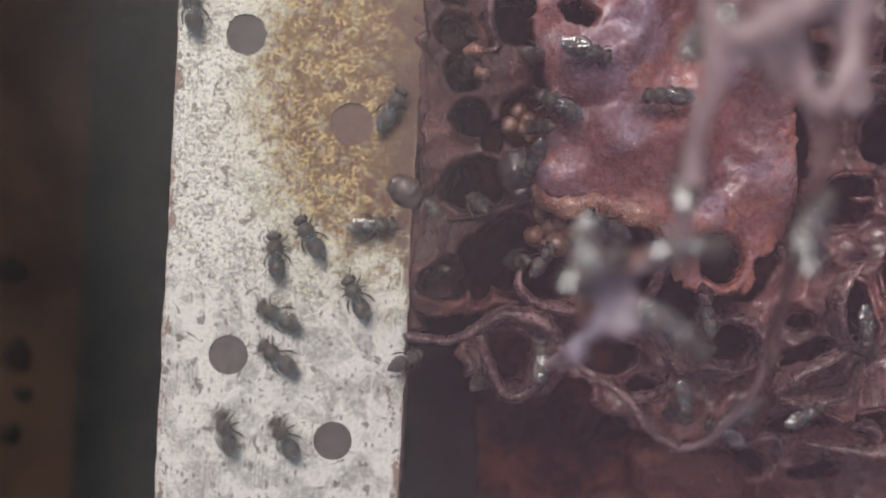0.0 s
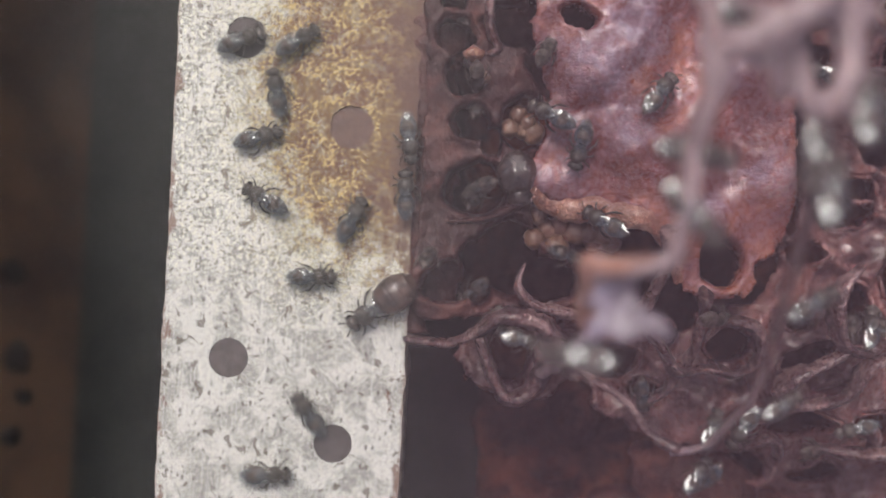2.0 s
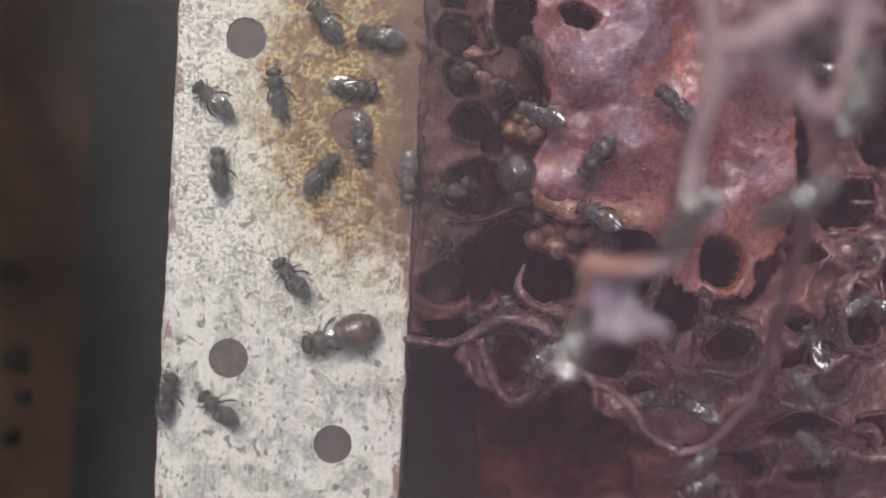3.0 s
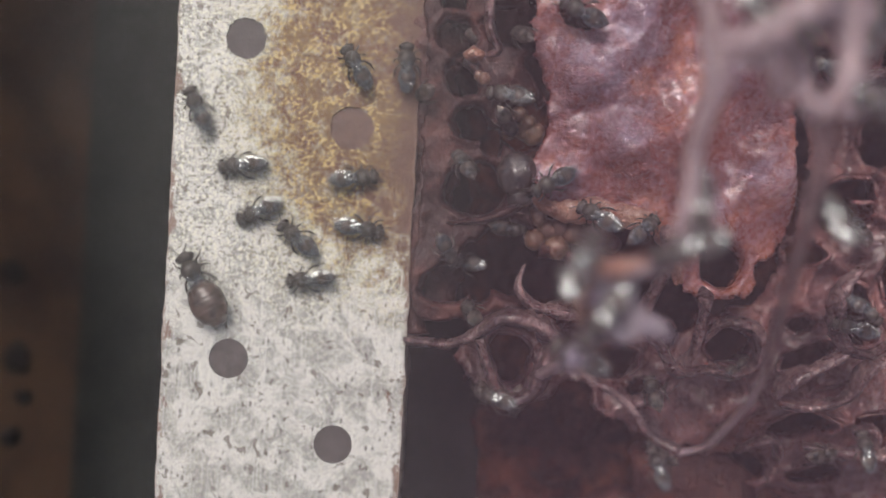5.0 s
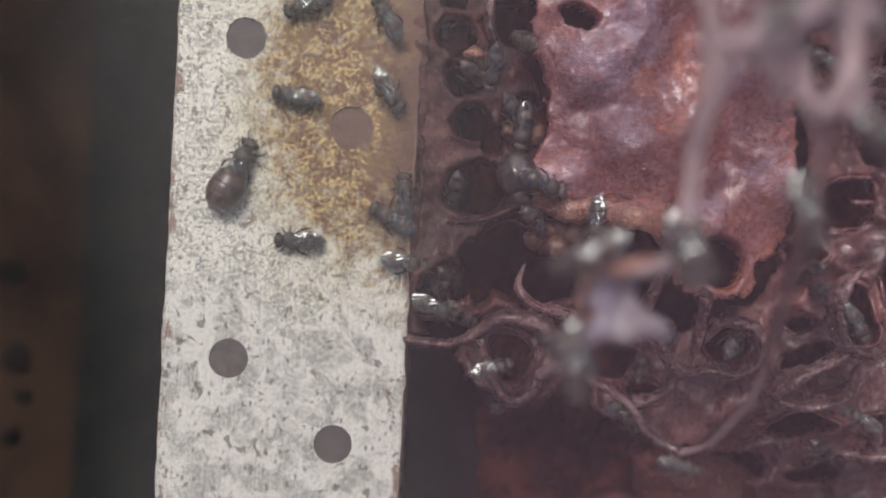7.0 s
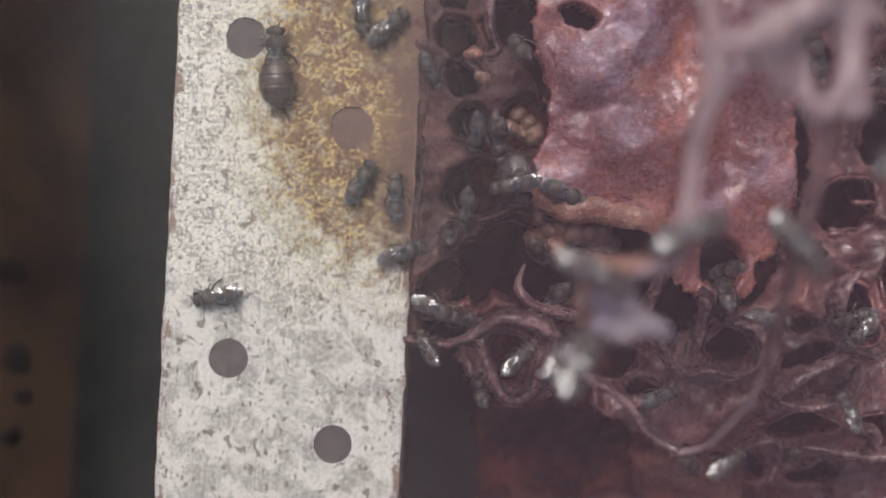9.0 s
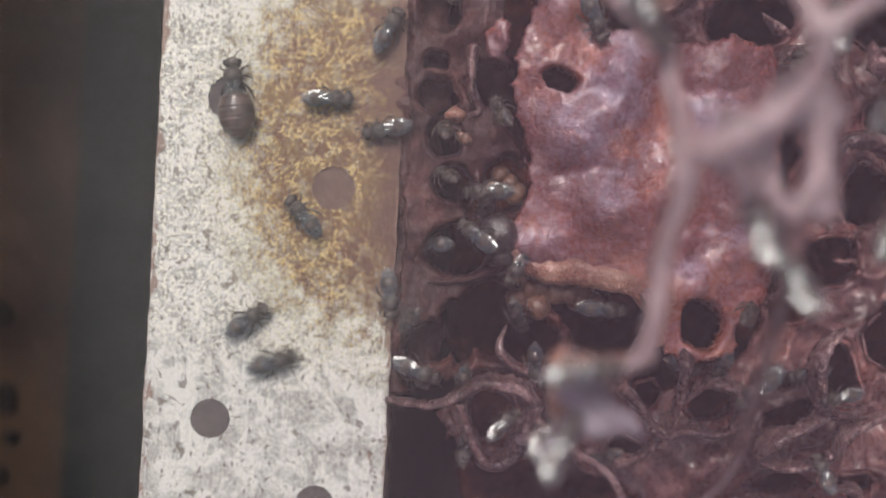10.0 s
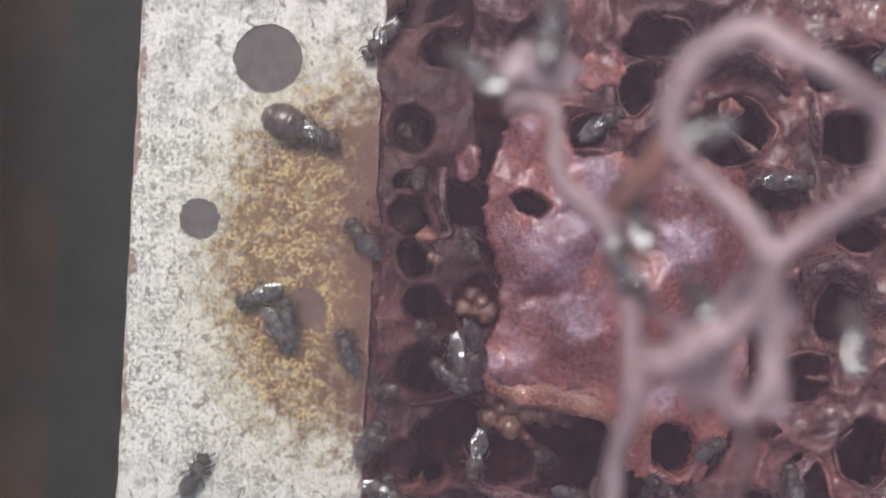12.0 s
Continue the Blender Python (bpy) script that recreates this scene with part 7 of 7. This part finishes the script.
        (4.5, mm(22.94, 7.09, 34.2, -6.01, -18.57, -8.51)),
        (5.5, mm(23.62, 6.77, 34.23, 13.92, -20.14, -51.67)),
        (6.5, mm(23.04, 5.89, 33.95, 2.82, -13.83, -61.36)),
        (7.75, mm(23.88, 5.32, 33.69, -15.64, -11.15, -15.73)),
        (9, mm(24.72, 4.74, 33.44, -25.71, 7.74, 29.9)),
        (10.5, mm(26.34, 7.78, 32.68, -16.82, 25.69, 73.26)),
        (12, mm(26.58, 10.91, 31.92, -3.55, 22.17, 85.53)),
    ]),
    ("worker bee with shining wings on the high cerumen web", [
        (0, mm(15.84, 9.83, 35.44, -2.6, -10.58, -50.07)),
        (1.5, mm(19.39, 5.59, 34.49, 0.79, -14.19, -59.27)),
        (2, mm(19.52, 4.5, 34, 11.05, -8.94, -97.79)),
        (2.5, mm(19.65, 3.42, 33.51, 15.85, 0.37, -136.32)),
        (4.8, mm(13.02, -0.49, 33.41, 25.6, 18.4, -157.15)),
        (5.5, mm(13.58, 0.86, 33.15, 16.78, 15.92, -157.15)),
        (6.5, mm(13.1, -0.51, 33.38, 18.43, 12.57, -157.15)),
        (6.73, mm(13.21, -0.39, 33.32, 18.13, -1.08, -111.68)),
        (6.97, mm(13.31, -0.27, 33.25, 9.48, -10.93, -66.21)),
        (7.2, mm(13.41, -0.15, 33.19, -3.22, -12.99, -20.74)),
        (9, mm(29.16, -6.59, -1.84, -12.32, -7.08, -3.44)),
        (9.17, mm(26.08, -4.57, 9.2, -20.56, 7.53, 39.34)),
        (9.33, mm(23.01, -2.56, 20.24, -14.11, 24.8, 82.11)),
        (9.5, mm(19.94, -0.54, 31.27, 3.79, 32.22, 124.89)),
        (11, mm(19.97, 6.59, 35.34, -1.64, 28.68, 99.74)),
        (12, mm(17.72, 12.39, 35.05, -9.93, 18.32, 111.19)),
    ]),
    ("worker bee with shining wings on the high cerumen web", [
        (0, mm(5.95, 25.97, 31.62, -4.72, 5.18, 91.82)),
        (9, mm(5.61, 36.49, -0.03, 3.52, 12.07, 118.94)),
        (9.5, mm(5.26, 33.83, 0.24, 4.17, 13.51, 174.91)),
        (10, mm(4.9, 31.17, 0.52, 12.78, 13.54, 230.87)),
        (10.5, mm(4.55, 28.5, 0.79, 21.46, -0.36, 286.83)),
        (11, mm(10.04, 21.88, 33.05, -1.47, -2.47, 294.9)),
        (11.13, mm(8.67, 23.08, 32.58, 8.47, -0.54, 242.78)),
        (11.27, mm(7.31, 24.29, 32.1, 11.84, 10.83, 190.65)),
        (11.4, mm(5.95, 25.49, 31.63, 2.72, 20.73, 138.52)),
        (12, mm(5.95, 25.49, 31.63, 1.54, 16.51, 138.52)),
    ]),
    ("worker bee with shining wings on the high cerumen web", [
        (0, mm(8.98, 27.34, 31.98, 3.52, -3.43, -78.85)),
        (4.5, mm(9.27, 25.87, 32.16, 3.69, -2.62, -27.77)),
        (9, mm(9.56, 24.4, 32.34, 1.3, -9.05, 23.31)),
        (11, mm(10.54, 28.01, 31.83, -8.63, 11.09, 79.5)),
        (12, mm(10.18, 27.74, 32.01, -6.71, 15.55, 79.5)),
    ]),
    ("worker bee with shining wings on the high cerumen web", [
        (0, mm(12.69, -5.07, 32.32, -11.35, -7.11, -37.5)),
        (1.5, mm(28.26, -17.01, 0.06, -2.94, -16.28, -40.67)),
        (1.83, mm(27.07, -16.47, -0.31, 16.35, -11.1, -95.92)),
        (2.17, mm(25.89, -15.93, -0.69, 23.92, 9.26, -151.17)),
        (2.5, mm(24.7, -15.39, -1.06, 12.22, 27.62, -206.41)),
        (5.5, mm(8.28, -7.09, 20.77, 22.18, 12.09, -206.81)),
        (6.5, mm(8.28, -7.09, 20.77, 20.21, 11.02, -206.81)),
        (7.75, mm(8.28, -7.09, 20.77, 8.03, 24.66, -260.63)),
        (9, mm(8.28, -7.09, 20.77, -9.75, 23.86, -314.45)),
        (12, mm(11.14, -4.18, 32.26, -19.07, 16.86, -314.45)),
    ]),
    ("worker bee with shining wings on the high cerumen web", [
        (0, mm(11.34, 19.25, 33.32, -4.53, -2.36, -55.67)),
        (9, mm(12.62, 17.38, 33.29, -3.87, -3.8, -54.18)),
        (10.5, mm(12.82, 17.2, 33.29, -4.04, -12.8, -64.87)),
        (12, mm(14.1, 14.23, 33.14, -8.36, -0.35, -66.74)),
    ]),
    ("worker bee with shining wings on the high cerumen web", [
        (0, mm(7.64, -1.05, 32.88, 0.06, -17.62, -94.35)),
        (0.5, mm(8.21, -1.56, 33.22, -6.93, -0.06, -94.35)),
        (1.5, mm(7.23, -6.44, 31.76, 6.94, -15.48, -102.27)),
        (1.83, mm(7.23, -6.31, 31.74, 22.69, -0.5, -159.83)),
        (2.17, mm(7.23, -6.17, 31.71, 18.08, 22.4, -217.38)),
        (2.5, mm(7.23, -6.04, 31.69, -2.92, 31.12, -274.94)),
        (5.5, mm(7.73, -0.6, 33.44, -20.11, 10.67, -308.66)),
        (5.67, mm(8.1, -1.75, 32.91, -18.44, -5.34, -357.42)),
        (5.83, mm(8.46, -2.89, 32.37, -5.92, -15.67, -406.18)),
        (6, mm(8.83, -4.04, 31.83, 10.9, -14.6, -454.94)),
        (6.5, mm(7.23, -6.44, 31.76, 7.44, -0.63, -476.57)),
        (7.33, mm(7.36, -6.44, 31.73, -2.9, -3.48, -417.35)),
        (8.17, mm(7.5, -6.44, 31.7, -9.59, 4.79, -358.14)),
        (9, mm(7.63, -6.44, 31.67, -4.73, 14.19, -298.93)),
        (12, mm(10.28, -0.92, 33.44, -21.32, 14.09, -295.65)),
    ]),
    ("black worker bee with pale glinting wings high on a wax strand", [
        (0, mm(18.16, -12.12, 12, 0, 0, -83)),
        (0.5, mm(18.36, -13.62, 12, 0, 0, -158)),
        (1, mm(14.51, -14.27, 12, 0, 0, -83)),
        (1.5, mm(17.84, -15.38, 12, 0, 0, -8)),
        (2, mm(20.32, -13.64, 12, 0, 0, 67)),
        (2.5, mm(20.51, -13.00, 12, 0, 0, 142)),
        (3, mm(19.15, -16.26, 12, 0, 0, 217)),
        (3.6, mm(18.68, -18.53, 12, 0, 0, 142)),
        (5, mm(16.21, -16.58, 12, 0, 0, 108)),
        (5.5, mm(15.56, -14.63, 12, 0, 0, 33)),
        (6.5, mm(17.00, -15.60, 12, 0, 0, -38)),
        (7.5, mm(18.82, -17.03, 12, 0, 0, 17)),
        (9, mm(21.43, -16.26, 12, 0, 0, 35)),
        (12, mm(24.69, -13.97, 12, 0, 0, 35)),
    ]),
    ("black worker bee with pale glinting wings high on a wax strand", [
        (0, mm(21.67, -14.65, 10, 0, 0, 148)),
        (0.5, mm(20.80, -14.12, 10, 0, 0, 223)),
        (1, mm(23.34, -17.12, 10, 0, 0, 202)),
        (1.5, mm(20.34, -18.33, 10, 0, 0, 129)),
        (2, mm(19.73, -17.63, 10, 0, 0, 54)),
        (2.5, mm(21.20, -17.89, 10, 0, 0, 129)),
        (3, mm(19.46, -18.56, 10, 0, 0, 204)),
        (4, mm(18.65, -22.05, 10, 0, 0, 264)),
        (5, mm(18.32, -25.39, 10, 0, 0, 243)),
        (12, mm(17.99, -26.07, 10, 0, 0, 243)),
    ]),
    ("black worker bee with grey glinting wings high on wax strands", [
        (0, mm(21.80, -12.14, 15, 0, 0, 32)),
        (0.5, mm(26.81, -9.01, 15, 0, 0, -43)),
        (1, mm(25.25, -10.58, 15, 0, 0, -118)),
        (1.5, mm(23.06, -13.89, 15, 0, 0, -43)),
        (2, mm(24.62, -11.53, 15, 0, 0, 32)),
        (2.5, mm(27.25, -8.59, 15, 0, 0, -43)),
        (3, mm(26.50, -10.59, 15, 0, 0, -53)),
        (4, mm(29.32, -14.35, 15, 0, 0, -30)),
        (5, mm(33.69, -16.85, 15, 0, 0, -18)),
        (6, mm(35.57, -17.48, 15, 0, 0, -45)),
        (12, mm(35.88, -17.78, 15, 0, 0, -45)),
    ]),
    ("black worker bee with grey glinting wings high on wax strands", [
        (0, mm(28.40, -13.48, 9, 0, 0, 29)),
        (0.5, mm(29.96, -12.60, 9, 0, 0, 47)),
        (1, mm(31.46, -10.97, 9, 0, 0, 122)),
        (1.5, mm(31.12, -11.24, 9, 0, 0, 197)),
        (2, mm(32.33, -14.34, 9, 0, 0, 192)),
        (2.5, mm(29.76, -14.88, 9, 0, 0, 236)),
        (3, mm(29.08, -15.90, 9, 0, 0, 311)),
        (4, mm(30.44, -16.92, 9, 0, 0, 381)),
        (5, mm(33.14, -15.90, 9, 0, 0, 456)),
        (7, mm(32.80, -13.52, 9, 0, 0, 506)),
        (9, mm(31.79, -12.84, 9, 0, 0, 468)),
        (12, mm(31.12, -10.80, 9, 0, 0, 468)),
    ]),
    ("black worker bee with clear wings high beside a wax strand", [
        (0, mm(34.00, -6.87, 7, 0, 0, -90)),
        (1, mm(34.00, -7.56, 7, 0, 0, -72)),
        (1.5, mm(34.35, -8.61, 7, 0, 0, 3)),
        (2, mm(34.42, -6.57, 7, 0, 0, 78)),
        (2.5, mm(34.00, -5.38, 7, 0, 0, 111)),
        (3, mm(33.67, -4.48, 7, 0, 0, 36)),
        (5, mm(34.00, -5.17, 7, 0, 0, -39)),
        (7, mm(33.32, -6.22, 7, 0, 0, -63)),
        (9, mm(33.67, -6.92, 7, 0, 0, -138)),
        (12, mm(33.32, -6.22, 7, 0, 0, -213)),
    ]),
    ("black worker bee with glinting wings high on a wax strand loop", [
        (0, mm(7.61, -8.96, 10, 0, 0, 90)),
        (0.5, mm(7.61, -7.96, 10, 0, 0, 165)),
        (1, mm(6.47, -8.15, 10, 0, 0, 123)),
        (1.5, mm(5.61, -6.82, 10, 0, 0, 48)),
        (2, mm(6.28, -7.32, 10, 0, 0, -9)),
        (2.5, mm(8.28, -7.66, 10, 0, 0, -84)),
        (3, mm(7.61, -8.66, 10, 0, 0, -150)),
        (4, mm(5.26, -10.00, 10, 0, 0, -126)),
        (5, mm(4.06, -11.68, 10, 0, 0, -201)),
        (5.5, mm(2.92, -10.66, 10, 0, 0, -276)),
        (7, mm(3.93, -9.33, 10, 0, 0, -342)),
        (9, mm(5.94, -8.66, 10, 0, 0, -315)),
        (12, mm(6.61, -7.99, 10, 0, 0, -315)),
    ]),
]


def glass_material():
    """Clear acrylic with a thin, uneven diffuse film: the haze is painted in here."""
    m, t, p = material("hazed_acrylic")
    put(t, p, "Base Color", (1.0, 1.0, 1.0))
    put(t, p, "Roughness", 0.0)
    put(t, p, "IOR", 1.16)
    put(t, p, "Transmission Weight", 1.0)
    film = t.nodes.new("ShaderNodeBsdfDiffuse")
    both = t.nodes.new("ShaderNodeMixShader")
    at = coords(t)
    side = t.nodes.new("ShaderNodeSeparateXYZ")  # the painted haze lies over the bar and the nest, reddish over the wax
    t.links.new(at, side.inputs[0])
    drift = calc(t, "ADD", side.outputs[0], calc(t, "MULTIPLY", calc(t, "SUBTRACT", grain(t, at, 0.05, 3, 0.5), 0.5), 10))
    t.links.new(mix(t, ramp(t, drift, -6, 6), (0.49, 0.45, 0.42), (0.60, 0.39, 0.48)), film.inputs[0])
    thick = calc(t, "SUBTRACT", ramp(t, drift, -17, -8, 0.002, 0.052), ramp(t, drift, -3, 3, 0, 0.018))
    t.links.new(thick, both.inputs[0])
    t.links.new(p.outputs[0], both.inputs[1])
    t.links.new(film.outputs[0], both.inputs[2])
    t.links.new(both.outputs[0], t.nodes["Material Output"].inputs[0])
    return m


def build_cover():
    """A clear lid added over the hive; it carries the painted haze."""
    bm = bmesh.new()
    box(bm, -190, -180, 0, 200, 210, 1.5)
    cover = tagged(part("cover_pane", bm, glass_material(), smooth=False), "clear acrylic cover over the hive with a painted haze film", "cover", kind="structure")
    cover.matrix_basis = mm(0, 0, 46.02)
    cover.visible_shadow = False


def build_all():
    build_bar()
    build_ground()
    build_nest()
    build_strands()
    build_cover()
    for at, n, spread, label, r0 in (((10.3, 1.7, -1), 10, (1.25, 0.95), "amber brood cells packed under torn wax edge", 1.0), ((13.7, 0.8, -3), 6, (0.9, 0.7), "tan brood cells in a dark hollow under the wax sheet", 0.95), ((7.0, 11.7, -1), 6, (0.8, 1.1), "small tan brood cells in a cerumen pocket", 0.85), ((3.8, 16.05, 0), 5, (0.9, 1.0), "small orange brood cells among porous cerumen", 0.55),):
        build_brood(at, n, spread, label, r0)
    bm = bmesh.new()
    ball(bm, (0, 0, 0), (1.75, 1.9, 1.5), 4, 0.12)
    ball(bm, (0.3, -1.9, -0.4), (1.2, 1.0, 1.0), 3, 0.15)
    pot = tagged(part("resin_pot", bm, RESIN), "grey-brown glossy closed resin pot beside the wax dome", "wax pot")
    pot.matrix_basis = mm(6.38, 6.48, 2.2)


def step_legs(bee, rows):
    """Swings the legs in two tripods while the bee walks."""
    times = [t for t, _ in rows]
    places = [m.translation for _, m in rows]
    speed = [(b - a).length / max(0.05, u - t) for a, b, t, u in zip(places, places[1:], times, times[1:])] + [0.0]
    legs = [o for o in bee.children if o.name.startswith("leg")]
    for k, leg in enumerate(legs):
        side = 1 if leg.location.y > 0 else -1
        phase = math.pi * ((k // 2 + k % 2) % 2)
        hip, keys = leg.location * 1000, []
        for i in range(121):
            t = i / 10
            pace = speed[max(j for j, u in enumerate(times) if u <= t + 1e-6)]
            swing = 15 * min(1.0, pace / 0.004) * math.sin(2 * math.pi * 2.3 * t + phase)
            keys.append((t, mm(*hip, 0, 0, side * swing)))
        walk(leg, keys)


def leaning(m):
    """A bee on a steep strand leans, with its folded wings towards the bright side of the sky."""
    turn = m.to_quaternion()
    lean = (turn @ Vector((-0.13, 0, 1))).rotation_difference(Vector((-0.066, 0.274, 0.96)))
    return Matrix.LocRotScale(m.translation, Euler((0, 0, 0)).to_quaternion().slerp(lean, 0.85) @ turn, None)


def motions():
    queen = build_bee("queen_bee", "large queen bee with swollen brown banded abdomen on the metal bar", True)
    walk(queen, QUEEN_ROWS)
    step_legs(queen, QUEEN_ROWS)
    worker = build_bee("worker_bee", "black stingless worker bee with clear folded wings on the metal bar")
    worker.scale = (0.83, 0.83, 0.83)
    bees = [worker] + [copy_thing(worker, Matrix()) for _ in WORKER_ROWS[1:]]
    rng = random.Random(5)
    for bee, (label, rows) in zip(bees, WORKER_ROWS):
        bee["label"] = label
        first = rows[0][1].translation * 1000
        if "cerumen" in label and first.z < 20 and (first.x < 9 or first.y < -6):  # head down into the cells, tail up
            bee.scale = (0.72, 0.72, 0.72)
            tip = mm(0, 0, rng.uniform(0.2, 0.8), 0, rng.uniform(28, 52), 0)
            rows = [(t, m @ tip) for t, m in rows]
        if "wax strand" in label:  # small, half tucked between the strands
            bee.scale = (0.64, 0.64, 0.64)
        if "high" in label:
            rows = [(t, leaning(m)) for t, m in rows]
        walk(bee, rows)
        if "metal bar" in label:
            step_legs(bee, rows)


build_all()
motions()
